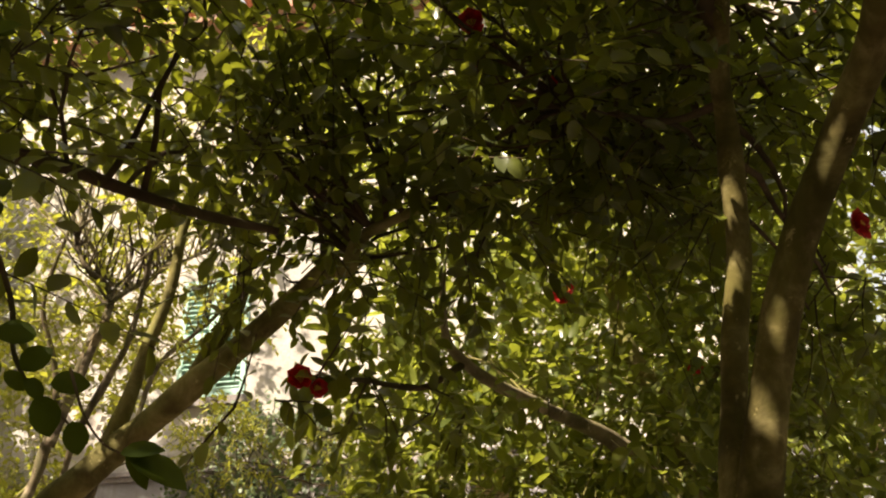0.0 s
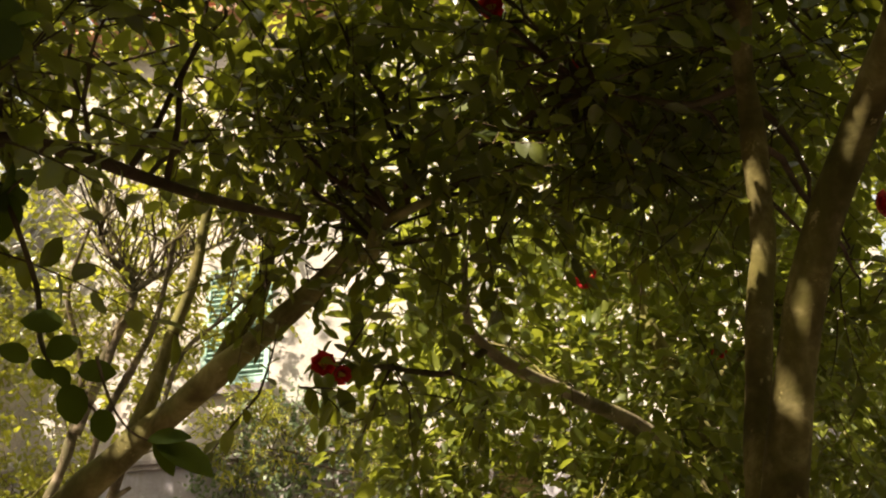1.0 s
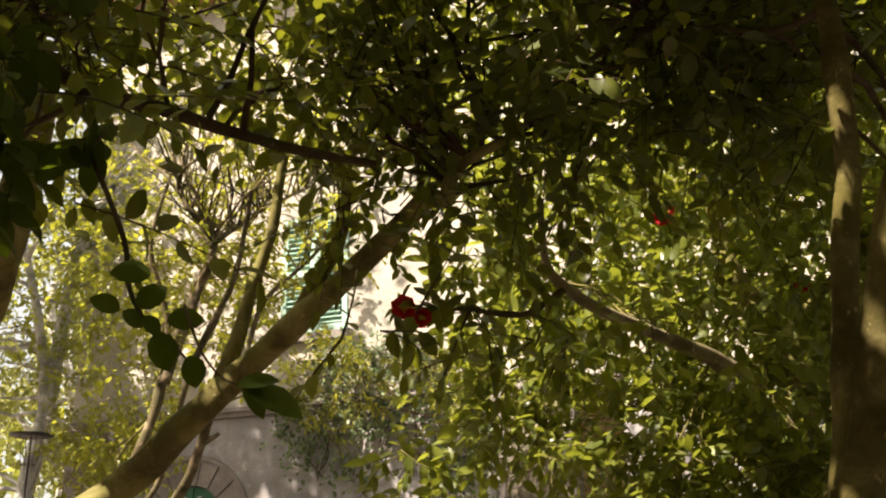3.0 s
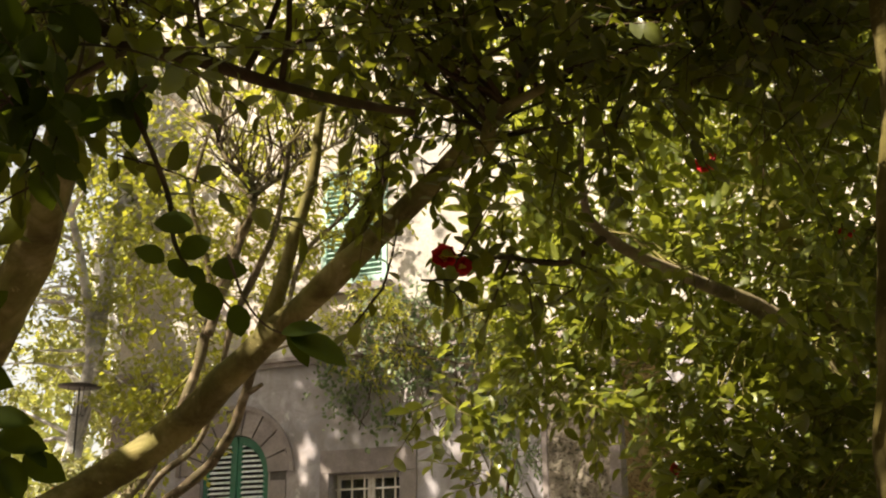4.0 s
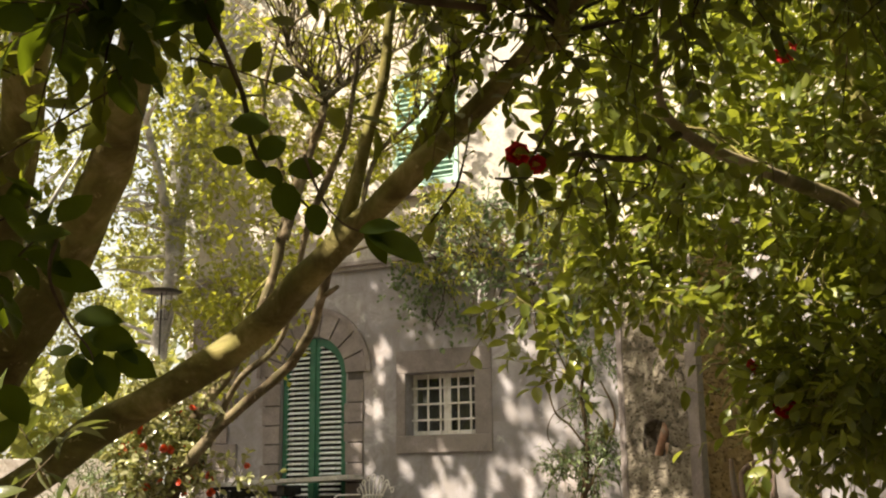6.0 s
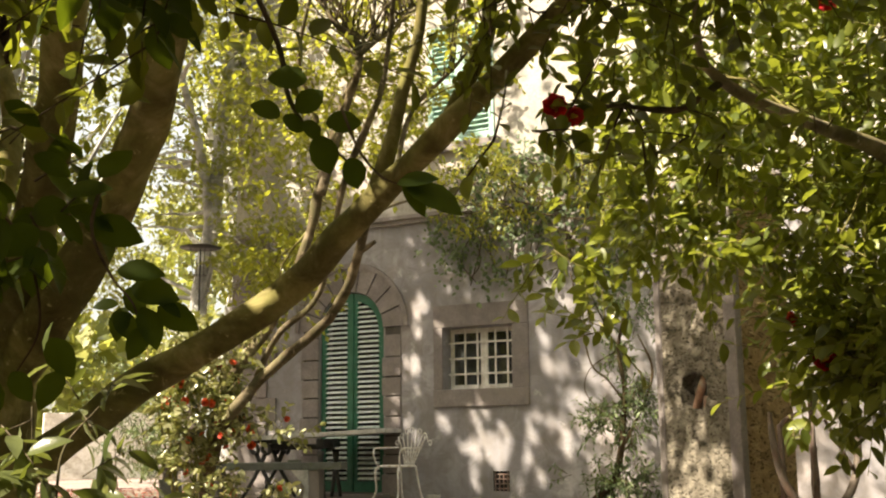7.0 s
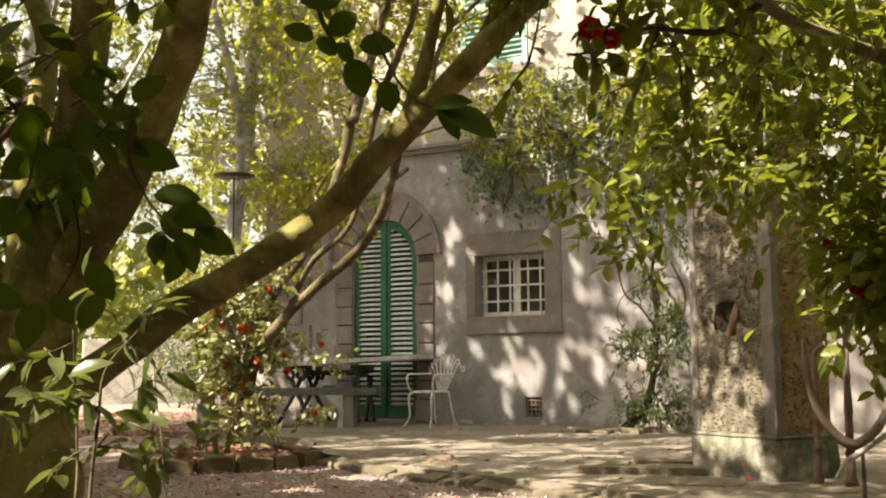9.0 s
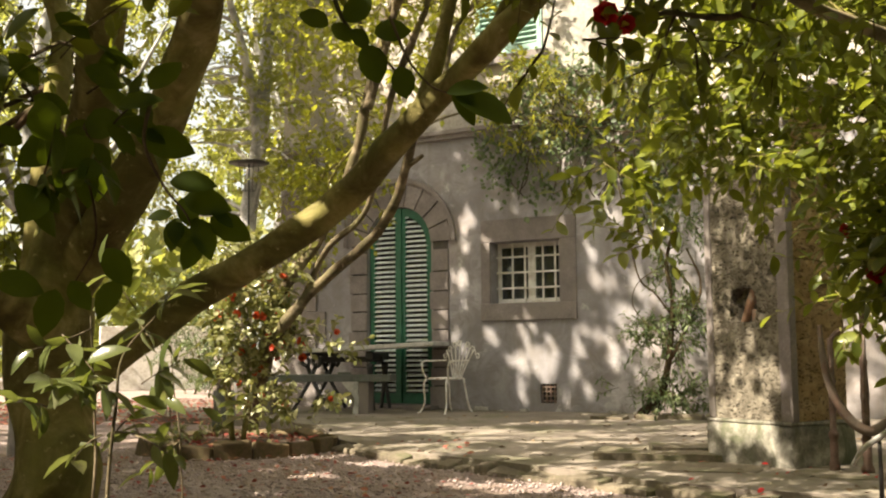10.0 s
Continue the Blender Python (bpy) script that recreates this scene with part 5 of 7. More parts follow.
A_BACK = [(*(-1.662, 4.396, 0.716), 0.07), (*(-1.724, 4.564, 1.193), 0.062), (*(-1.707, 4.608, 1.664), 0.055), (*(-1.660, 4.614, 2.142), 0.05), (*(-1.772, 4.559, 2.505), 0.04)]
A_LEFT = [(*(-1.520, 4.128, 0.825), 0.09), (*(-1.560, 3.896, 0.912), 0.08), (*(-1.665, 3.624, 1.045), 0.07), (*(-1.766, 3.335, 1.182), 0.06)]
A_OVER = [(*(-0.619, 2.625, 2.275), 0.03), (*(-0.419, 2.538, 2.086), 0.022), (*(-0.244, 2.479, 2.028), 0.02), (*(-0.061, 2.464, 1.971), 0.017), (*(0.120, 2.435, 1.914), 0.014), (*(0.316, 2.431, 1.887), 0.009)]
A_FORK1 = [(*(-0.075, 3.822, 1.608), 0.036), (*(-0.012, 3.805, 1.801), 0.029), (*(0.030, 3.801, 1.987), 0.024), (*(0.089, 3.734, 2.180), 0.021), (*(0.117, 3.685, 2.427), 0.018), (*(0.166, 3.641, 2.632), 0.013)]
A_FORK2 = [(*(0.156, 3.599, 1.781), 0.027), (*(0.303, 3.505, 2.047), 0.024), (*(0.338, 3.489, 2.219), 0.021), (*(0.347, 3.518, 2.402), 0.016), (*(0.424, 3.490, 2.665), 0.011)]
limb("trunk", A_TRUNK, M_BARK, old, 16, 8, 0.2, 1)
for i, c in enumerate((A_LONG, A_UP1, A_UP2, A_BACK, A_LEFT, A_OVER, A_FORK1, A_FORK2)):
    limb("limb", c, M_BARK_DARK if c is A_OVER else M_BARK, old, 12 if c[0][3] > 0.05 else 8, 8, 0.2, 3 + i)
fa = Foliage(101, 0.066, (7, 11), stem=0.0028)
fa.blob((-0.253, 2.597, 2.424), (0.75, 0.6, 0.26), 190)
fa.blob((-0.507, 3.740, 3.199), (0.6, 0.5, 0.3), 130)
fa.blob((-0.341, 2.230, 2.231), (0.25, 0.3, 0.14), 45)
fa.blob((-0.9, 5.5, 4.8), (0.65, 0.6, 0.4), 260)
fa.blob((0.210, 2.846, 2.607), (0.75, 0.6, 0.28), 100)
fa.blob((0.039, 2.734, 2.211), (0.6, 0.4, 0.08), 17)
fa.blob((0.642, 2.858, 2.283), (0.5, 0.5, 0.24), 84)
fa.blob((-0.519, 2.315, 2.028), (0.5, 0.5, 0.45), 80)
fa.blob((-0.664, 2.350, 1.894), (0.2, 0.3, 0.26), 22)
fa.blob((-0.641, 2.346, 1.657), (0.14, 0.25, 0.2), 8)
fa.blob((-2.036, 5.086, 1.899), (0.5, 0.4, 0.7), 126)
fa.blob((-1.356, 3.421, 1.687), (0.4, 0.4, 0.4), 7)
fa.blob((0.615, 2.863, 2.051), (0.3, 0.3, 0.1), 16)
fa.blob((0.409, 3.085, 2.124), (0.25, 0.3, 0.1), 9)
fa.blob((0.88, 2.926, 2.259), (0.35, 0.3, 0.2), 42)
fa.bear(anchor_points([A_LONG[7:], A_UP1[3:], A_UP2[3:], A_OVER, A_FORK1[2:], A_FORK2[2:]]))
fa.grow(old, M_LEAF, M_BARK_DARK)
# leaf masses added out of view to shade trunk, limbs, pillar and ground
fah = Foliage(111, 0.105, (7, 11), (0.25, 0.45), LEAF_SMALL, False)
fah.blob((-1.3, 1.6, 4.2), (1.5, 1.5, 0.6), 260)
fah.blob((-2.3, 0.9, 3.75), (0.9, 0.8, 0.35), 260)
fah.blob((-2.6, 4.0, 3.8), (1.7, 1.5, 0.8), 396)
fah.blob((-3.4, 5.6, 4.4), (1.5, 1.4, 0.8), 230)
fah.blob((-3.7, 3.3, 3.1), (0.8, 0.9, 1.4), 260)
fah.blob((-2.15, 5.05, 5.75), (0.75, 0.6, 0.6), 93)
fah.blob((-0.2, 3.5, 5.6), (1.1, 0.9, 0.4), 68)
fah.blob((-1.6, 4.3, 4.95), (0.6, 0.6, 0.35), 110)
fah.blob((-2.7, 2.9, 2.5), (0.7, 0.8, 1.1), 150)
fah.blob((-2.427, 5.350, 1.961), (0.5, 0.5, 1.0), 90)
fah.blob((-3.3, 6.2, 5.6), (1.4, 1.0, 0.6), 430)
fah.blob((-2.3, 2.8, 4.3), (0.7, 0.6, 0.5), 240)
fah.blob((-3.0, 3.0, 3.95), (0.35, 0.3, 0.2), 110)
fah.blob((-2.2, 4.9, 5.3), (1.0, 0.8, 0.4), 150)
fah.bear(anchor_points([A_UP1[3:], A_UP2[3:], A_BACK[2:], A_LEFT]), 0.5, 0.02, 3.0)
fah.grow(old, M_LEAF, M_BARK_DARK, "shade_crown")
blossom(old, (0.639, 2.674, 2.195), (-0.2, -1, -0.2), BLOSSOM[0], 0.8)

# camellia with two slim stems
BASE_B = (1.40, 2.02, -0.1)
twin = thing("camellia_tree", base_of(BASE_B), "camellia with two slim sun-flecked stems and dark crown", "tree", "camellia trees")
B_1 = [(*BASE_B, 0.047), (*(1.297, 2.138, 0.907), 0.038), (*(1.327, 2.136, 1.224), 0.034), (*(1.341, 2.101, 1.532), 0.031), (*(1.356, 2.049, 1.782), 0.030), (*(1.336, 2.001, 2.012), 0.029), (*(1.306, 1.952, 2.216), 0.027), (*(1.283, 1.882, 2.413), 0.026), (1.75, 2.6, 3.0, 0.021)]
B_2 = [(BASE_B[0] + 0.06, BASE_B[1] - 0.05, -0.1, 0.065), (*(1.322, 2.123, 0.906), 0.052), (*(1.341, 2.074, 1.191), 0.048), (*(1.363, 1.984, 1.471), 0.045), (*(1.381, 1.883, 1.688), 0.043), (*(1.414, 1.759, 1.869), 0.041), (*(1.443, 1.606, 2.053), 0.041), (*(1.467, 1.459, 2.197), 0.038), (2.35, 2.0, 2.8, 0.029)]
limb("stem", B_1, M_BARK_OLIVE, twin, 12, 8, 0.22, 21)
limb("stem", B_2, M_BARK_OLIVE, twin, 12, 8, 0.22, 22)
B_3 = [(*(1.317, 1.957, 2.141), 0.012), (*(1.235, 2.104, 2.157), 0.009), (*(1.096, 2.199, 2.223), 0.007), (*(1.031, 2.268, 2.261), 0.005)]
limb("limb", B_3, M_BARK_DARK, twin, 6, 6, 0.2, 23)
fb = Foliage(202, 0.066, (7, 11), stem=0.0028)
fb.blob((1.362, 2.374, 2.625), (0.8, 0.7, 0.40), 290)
fb.blob((0.963, 2.502, 2.520), (0.5, 0.6, 0.40), 230)
fb.blob((1.415, 2.864, 2.646), (0.5, 0.5, 0.4), 140)
fb.blob((1.794, 2.201, 2.473), (0.55, 0.6, 0.5), 200)
fb.blob((1.425, 3.401, 3.354), (1.0, 0.7, 0.45), 210)
fb.blob((2.223, 3.269, 3.138), (1.0, 0.7, 0.6), 170)
fb.blob((1.930, 2.261, 1.985), (0.25, 0.4, 0.4), 39)
fb.bear(anchor_points([B_1[5:], B_2[5:], B_3]))
fb.grow(twin, M_LEAF, M_BARK_DARK)
# leaf masses added overhead, out of view, to shade the two stems
fbh = Foliage(222, 0.105, (7, 11), (0.25, 0.45), LEAF_SMALL, False)
fbh.blob((2.2, 1.6, 3.9), (1.8, 1.4, 0.8), 260)
fbh.blob((-0.5, 1.1, 3.8), (1.6, 1.2, 0.7), 520)
fbh.blob((0.6, -0.6, 3.6), (2.2, 1.4, 0.8), 110)
fbh.blob((-0.2, 1.3, 3.5), (0.5, 0.45, 0.25), 260)
fbh.bear(anchor_points([B_1[5:], B_2[5:]]), 0.5, 0.02, 3.0)
fbh.grow(twin, M_LEAF, M_BARK_DARK, "shade_crown")
for k, (p, s) in enumerate([((0.793, 2.312, 2.512), 1.15), ((0.803, 2.371, 2.424), 0.9), ((1.048, 2.406, 2.425), 0.6), ((1.704, 2.069, 1.903), 1.25), ((1.394, 2.249, 2.582), 0.6)]):
    blossom(twin, p, (-0.5 + 0.3 * k, -1, -0.4 + 0.15 * k), BLOSSOM[k % 3], s)

# camellia leaning in from beside the pillar
BASE_C = (2.40, 4.35, 0.0)
leaning = thing("camellia_tree", base_of(BASE_C, 0.0), "leaning camellia with pale trunk and dense crown, both coloured as sunlit", "tree", "camellia trees")
C_1 = [(*BASE_C, 0.09), (*(2.346, 4.072, 0.936), 0.075), (*(2.294, 4.013, 1.300), 0.066), (*(2.140, 3.987, 1.609), 0.054), (*(1.870, 3.857, 1.768), 0.036), (*(1.559, 3.647, 1.808), 0.026), (*(1.247, 3.427, 1.832), 0.022), (*(1.057, 3.262, 1.858), 0.018), (*(0.982, 3.253, 1.951), 0.015), (*(0.954, 3.185, 2.144), 0.011)]
C_2 = [(*(2.294, 4.013, 1.300), 0.05), (*(2.289, 4.166, 1.967), 0.042), (*(2.134, 4.248, 2.323), 0.036), (*(2.024, 4.152, 2.686), 0.03), (*(1.905, 3.922, 3.006), 0.024), (*(1.762, 3.718, 3.050), 0.018)]
C_3 = [(*(1.048, 3.265, 1.859), 0.014), (*(0.867, 3.142, 1.728), 0.010), (*(0.619, 2.899, 1.664), 0.007), (*(0.469, 2.786, 1.601), 0.006)]
C_4 = [(*(2.289, 4.166, 1.967), 0.035), (*(2.364, 3.695, 2.166), 0.028), (*(2.403, 3.306, 2.410), 0.022)]
# sunlight on the leaning trunk is put into its paler bark
for i, c in enumerate((C_1, C_2, C_3, C_4)):
    limb("trunk" if i == 0 else "limb", c, M_BARK_DARK if c is C_3 else M_BARK_LIT if c is C_1 else M_BARK, leaning, 12 if i < 2 else 7, 8, 0.2, 31 + i)


def off_pillar(p):
    """Twigs keep off the space before the pillar's face."""
    return not (0.225 < p[0] / p[1] < 0.345 and p[2] < 0.80 + 0.155 * p[1])


fc = Foliage(303, 0.078, (6, 9), (0.18, 0.34), stem=0.003, hang=0.32)
fc.blob((1.589, 4.829, 1.835), (0.75, 0.6, 0.52), 171, keep=off_pillar)
fc.blob((1.896, 3.731, 1.143), (0.36, 0.3, 0.24), 144, keep=off_pillar)
fc.blob((1.802, 4.381, 1.543), (0.4, 0.3, 0.24), 80, keep=off_pillar)
fc.blob((1.833, 3.883, 1.017), (0.22, 0.3, 0.2), 76, keep=off_pillar)
fc.blob((2.664, 3.491, 1.792), (0.45, 0.4, 0.4), 74, keep=off_pillar)
fc.blob((2.272, 3.927, 1.537), (0.4, 0.3, 0.4), 80, keep=off_pillar)
fc.blob((1.889, 5.175, 1.744), (0.6, 0.6, 0.24), 112, keep=off_pillar)
fc.blob((1.361, 4.568, 1.876), (0.4, 0.5, 0.38), 86, keep=off_pillar)
fc.blob((1.715, 4.466, 1.130), (0.22, 0.4, 0.24), 30, keep=off_pillar)
fc.blob((1.034, 4.321, 1.456), (0.28, 0.3, 0.12), 34, keep=off_pillar)
fc.blob((0.697, 4.276, 1.508), (0.24, 0.3, 0.06), 12, keep=off_pillar)
fc.blob((0.894, 4.185, 1.156), (0.14, 0.2, 0.05), 8, keep=off_pillar)
fc.blob((1.920, 4.159, 2.211), (0.8, 0.7, 0.55), 262, keep=off_pillar)
fc.blob((2.651, 3.958, 2.312), (0.75, 0.7, 0.6), 262, keep=off_pillar)
fc.blob((1.214, 3.948, 2.281), (0.45, 0.5, 0.3), 42, keep=off_pillar)
fc.blob((2.047, 4.010, 2.956), (1.2, 0.8, 0.5), 262, keep=off_pillar)
fc.blob((3.096, 3.764, 3.120), (0.9, 0.8, 0.9), 182, keep=off_pillar)
fc.blob((1.859, 4.836, 1.188), (0.2, 0.2, 0.22), 21, keep=off_pillar)
fc.blob((1.131, 3.991, 2.23), (0.35, 0.3, 0.2), 34, keep=off_pillar)
fc.blob((1.355, 4.184, 2.111), (0.3, 0.3, 0.2), 28, keep=off_pillar)
fc.blob((0.753, 3.94, 1.997), (0.2, 0.2, 0.12), 14, keep=off_pillar)
fc.blob((0.9, 3.807, 2.288), (0.3, 0.3, 0.12), 30, keep=off_pillar)
fc.blob((1.6, 3.5, 1.76), (0.28, 0.2, 0.1), 18)
fc.blob((1.95, 3.72, 1.7), (0.25, 0.2, 0.12), 16)
fc.blob((1.822, 3.833, 1.025), (0.2, 0.25, 0.14), 34)
fc.bear(anchor_points([C_1[3:], C_2[1:], C_3[:3], C_4]), 0.22, 0.006, 0.9)
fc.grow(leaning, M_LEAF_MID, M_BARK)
fcb = Foliage(313, 0.085, (6, 10), (0.22, 0.40), LEAF, False, hang=0.35)
fcb.blob((2.060, 6.412, 2.649), (1.2, 0.8, 0.7), 36)
fcb.blob((3.619, 5.997, 3.469), (1.6, 0.9, 1.2), 250)
fcb.blob((2.021, 5.435, 3.708), (1.2, 0.8, 0.6), 211)
fcb.blob((3.459, 5.300, 2.281), (1.2, 0.7, 0.7), 275)
fcb.blob((3.848, 5.512, 4.113), (1.4, 0.8, 0.9), 140)
fcb.blob((2.566, 5.523, 4.228), (1.2, 0.8, 0.9), 190)
fcb.blob((3.6, 4.6, 2.6), (1.3, 1.2, 1.2), 170)
fcb.blob((1.819, 4.745, 2.876), (0.8, 0.5, 0.35), 150)
fcb.blob((1.475, 4.93, 2.399), (0.5, 0.4, 0.25), 26)
fcb.blob((2.215, 4.983, 2.751), (0.4, 0.35, 0.32), 70)
fcb.grow(leaning, M_LEAF_MID, M_BARK, "back_crown")
for k, (p, s) in enumerate([((1.662, 3.861, 2.382), 1.1), ((2.118, 3.647, 2.041), 0.9), ((1.638, 3.756, 2.363), 0.9), ((1.630, 4.079, 1.031), 1.0), ((1.590, 3.985, 1.020), 1.5), ((1.526, 4.103, 1.181), 0.9), ((1.669, 3.858, 2.375), 0.9)]):
    blossom(leaning, p, (-0.6 + 0.2 * k, -1, -0.3 + 0.1 * k), BLOSSOM[k % 3], s)
# flowering twig that hangs in front of the house
fl = Foliage(404, 0.072, (5, 8), (0.16, 0.26))
for px in [(0.978, 3.203, 1.779), (0.792, 3.059, 1.710), (0.660, 2.937, 1.686), (0.578, 2.865, 1.628), (0.469, 2.784, 1.608), (0.372, 2.762, 1.551), (0.268, 2.780, 1.529), (0.744, 3.094, 1.629), (0.929, 3.248, 1.676), (0.698, 3.217, 1.606), (1.062, 3.310, 1.697)]:
    fl.twig(px, fl.rng.normal(0, 0.6, 3) + np.array([-0.4, 0, -0.3]))
    fl.twig(px, fl.rng.normal(0, 0.6, 3) + np.array([-0.1, 0, -0.5]))
fl.grow(leaning, M_LEAF, M_BARK_DARK, "hanging_leaves")
blossom(leaning, (0.439, 2.776, 1.616), (-0.3, -1, 0.1), BLOSSOM[0], 1.1)
blossom(leaning, (0.473, 2.766, 1.595), (0.5, -0.8, -0.3), BLOSSOM[1], 0.9)

# slender many-stemmed camellia in front of the house
BASE_E = (-2.0, 11.2, -0.1)
slender = thing("camellia_tree", base_of(BASE_E), "slender many-stemmed camellia with open light green crown coloured as sunlit", "tree", "camellia trees")
E_1 = [(*BASE_E, 0.057), (*(-1.400, 8.789, 0.767), 0.051), (*(-1.082, 8.621, 1.191), 0.046), (*(-0.617, 8.436, 1.577), 0.041), (*(-0.490, 8.331, 1.698), 0.041), (*(-0.352, 8.208, 1.923), 0.036), (*(-0.268, 8.071, 2.161), 0.038), (*(-0.207, 7.931, 2.371), 0.030), (*(-0.124, 7.874, 2.635), 0.025), (*(-0.045, 7.695, 2.927), 0.021), (*(0.081, 7.601, 3.233), 0.015)]
E_5 = [(*(-0.268, 8.073, 2.153), 0.03), (*(-0.198, 8.020, 2.177), 0.02), (*(-0.146, 7.966, 2.201), 0.014)]
E_6 = [(*(-0.208, 7.936, 2.350), 0.016), (*(-0.050, 7.819, 2.431), 0.012), (*(0.136, 7.708, 2.468), 0.008)]
E_2 = [(*BASE_E, 0.05), (*(-1.448, 9.080, 1.051), 0.046), (*(-1.059, 8.991, 1.659), 0.044), (*(-0.834, 8.862, 2.068), 0.044), (*(-0.689, 8.803, 2.483), 0.042), (*(-0.588, 8.708, 2.935), 0.044), (*(-0.416, 8.569, 3.461), 0.036), (*(-0.276, 8.423, 3.906), 0.026), (*(-0.551, 8.225, 4.358), 0.016)]
E_3 = [(*(-1.331, 9.103, 0.767), 0.034), (*(-1.132, 9.013, 1.282), 0.03), (*(-0.956, 8.907, 1.603), 0.028), (*(-0.659, 8.707, 1.835), 0.024), (*(-0.540, 8.574, 2.114), 0.022), (*(-0.409, 8.361, 2.710), 0.024), (*(-0.199, 8.137, 3.188), 0.03), (*(-0.082, 7.950, 3.457), 0.024), (*(-0.002, 7.644, 3.983), 0.016)]
E_4 = [(*(-0.588, 8.708, 2.935), 0.03), (*(-0.638, 8.598, 3.323), 0.024), (*(-0.776, 8.430, 3.798), 0.018), (*(-0.635, 8.207, 4.387), 0.012)]
E_7 = [(-0.566, 8.148, 2.603, 0.0360), (-0.446, 8.166, 3.053, 0.0336), (-0.35, 8.19, 3.407, 0.0312), (-0.28, 7.909, 3.5, 0.0288), (-0.268, 7.974, 3.676, 0.0264), (-0.303, 8.045, 3.827, 0.0240), (-0.42, 7.782, 3.827, 0.0216), (-0.519, 7.842, 3.985, 0.0192), (-0.561, 7.907, 4.133, 0.0168), (-0.491, 7.641, 4.153, 0.0144), (-0.349, 7.715, 4.299, 0.0120)]
E_8 = [(-0.264, 7.862, 3.635, 0.0240), (-0.126, 7.939, 3.782, 0.0210), (0.004, 8.024, 3.897, 0.0180), (0.103, 7.757, 3.919, 0.0150), (0.267, 7.839, 4.027, 0.0120), (0.466, 7.9, 4.17, 0.0090)]
E_9 = [(-0.271, 7.873, 3.602, 0.0140), (-0.382, 7.949, 3.731, 0.0113), (-0.498, 8.026, 3.848, 0.0087), (-0.619, 7.778, 3.801, 0.0060)]
E_10 = [(-0.124, 7.827, 3.739, 0.0150), (-0.162, 7.886, 3.914, 0.0127), (-0.145, 7.939, 4.103, 0.0105), (-0.18, 7.653, 4.158, 0.0083), (-0.138, 7.696, 4.356, 0.0060)]
E_11 = [(0.103, 7.757, 3.919, 0.0130), (0.141, 7.806, 4.111, 0.0103), (0.105, 7.855, 4.299, 0.0077), (0.16, 7.562, 4.359, 0.0050)]
E_12 = [(0.014, 8.125, 2.788, 0.0220), (0.126, 8.123, 3.243, 0.0194), (0.383, 8.146, 3.54, 0.0168), (0.539, 7.851, 3.632, 0.0142), (0.709, 7.838, 3.965, 0.0116), (0.773, 7.838, 4.258, 0.0090)]
for i, c in enumerate((E_1, E_2, E_3, E_4, E_5, E_6, E_7, E_8, E_9, E_10, E_11, E_12)):
    limb("stem" if i < 3 else "limb", c, M_BARK_TAN, slender, 9, 10, 0.34, 41 + i)

# upright crooked shoots on the winding branches
g = np.random.default_rng(515)
shoots = []
for p in anchor_points([E_7[4:], E_8, E_12[2:]]):
    for k in range(2):
        rise, side = g.uniform(0.3, 0.95), g.normal(0, 0.3, 2)
        t = np.linspace(0, 1, 7)
        line = p + np.column_stack([side[0] * t, side[1] * t, rise * t]) + np.cumsum(g.normal(0, 0.045, (7, 3)), axis=0) * t[:, None]
        shoots.append(tube_arrays(np.column_stack([line, np.linspace(g.uniform(0.006, 0.011), 0.003, 7)]), 5))
tagged(adopt(mesh_from("branchwork", shoots, M_BARK_TAN), slender), kind="stuff")
fe = Foliage(505, 0.076, (7, 11), (0.25, 0.45), LEAF_SMALL)
fe.blob((-0.687, 8.271, 4.227), (1.0, 0.9, 0.9), 105)
fe.blob((0.174, 7.917, 4.103), (0.9, 0.8, 0.6), 82)
fe.blob((-0.834, 8.903, 3.949), (1.0, 0.9, 0.9), 90)
fe.blob((0.095, 8.286, 4.263), (1.1, 0.9, 0.7), 85)
fe.blob((-0.265, 8.951, 3.906), (1.2, 1.0, 0.9), 105)
fe.blob((-0.648, 8.595, 3.330), (0.9, 0.8, 0.4), 58)
fe.blob((-1.067, 10.18, 3.087), (0.5, 0.5, 0.9), 240)
fe.blob((-1.284, 10.34, 2.072), (0.3, 0.4, 0.6), 45)
fe.blob((-0.488, 7.981, 5.883), (1.3, 1.0, 0.8), 136)
fe.blob((1.163, 7.746, 6.139), (1.1, 1.0, 0.7), 102)
# next two clumps are added above the view to shade the wall's right part
fe.blob((-0.9, 8.7, 7.5), (1.6, 1.0, 0.6), 299)
fe.blob((-2.4, 9.7, 7.6), (0.9, 0.7, 0.7), 156)
fe.blob((-2.809, 9.739, 3.479), (0.9, 0.6, 0.9), 110)
# clump added behind nearer leaves to shade the wall's right part
fe.blob((0.6, 9.9, 6.2), (1.3, 1.0, 0.7), 289)
fe.bear(anchor_points([E_1[7:], E_2[4:], E_3[4:], E_4]), 0.8, 0.010)
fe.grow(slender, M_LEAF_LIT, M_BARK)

# pale-trunked tree by the lamp
BASE_D = (-3.510, 18.98, -0.100)
pale = thing("garden_tree", base_of(BASE_D), "pale grey-trunked tree with airy yellow-green foliage", "tree")
D_1 = [(*BASE_D, 0.156), (*(-2.993, 16.18, 1.977), 0.140), (*(-2.919, 16.11, 2.823), 0.133), (*(-2.750, 15.97, 3.830), 0.125), (*(-2.666, 15.85, 4.489), 0.109), (*(-2.591, 15.67, 5.216), 0.094), (*(-2.453, 15.39, 6.153), 0.078), (*(-2.323, 15.07, 7.046), 0.055)]
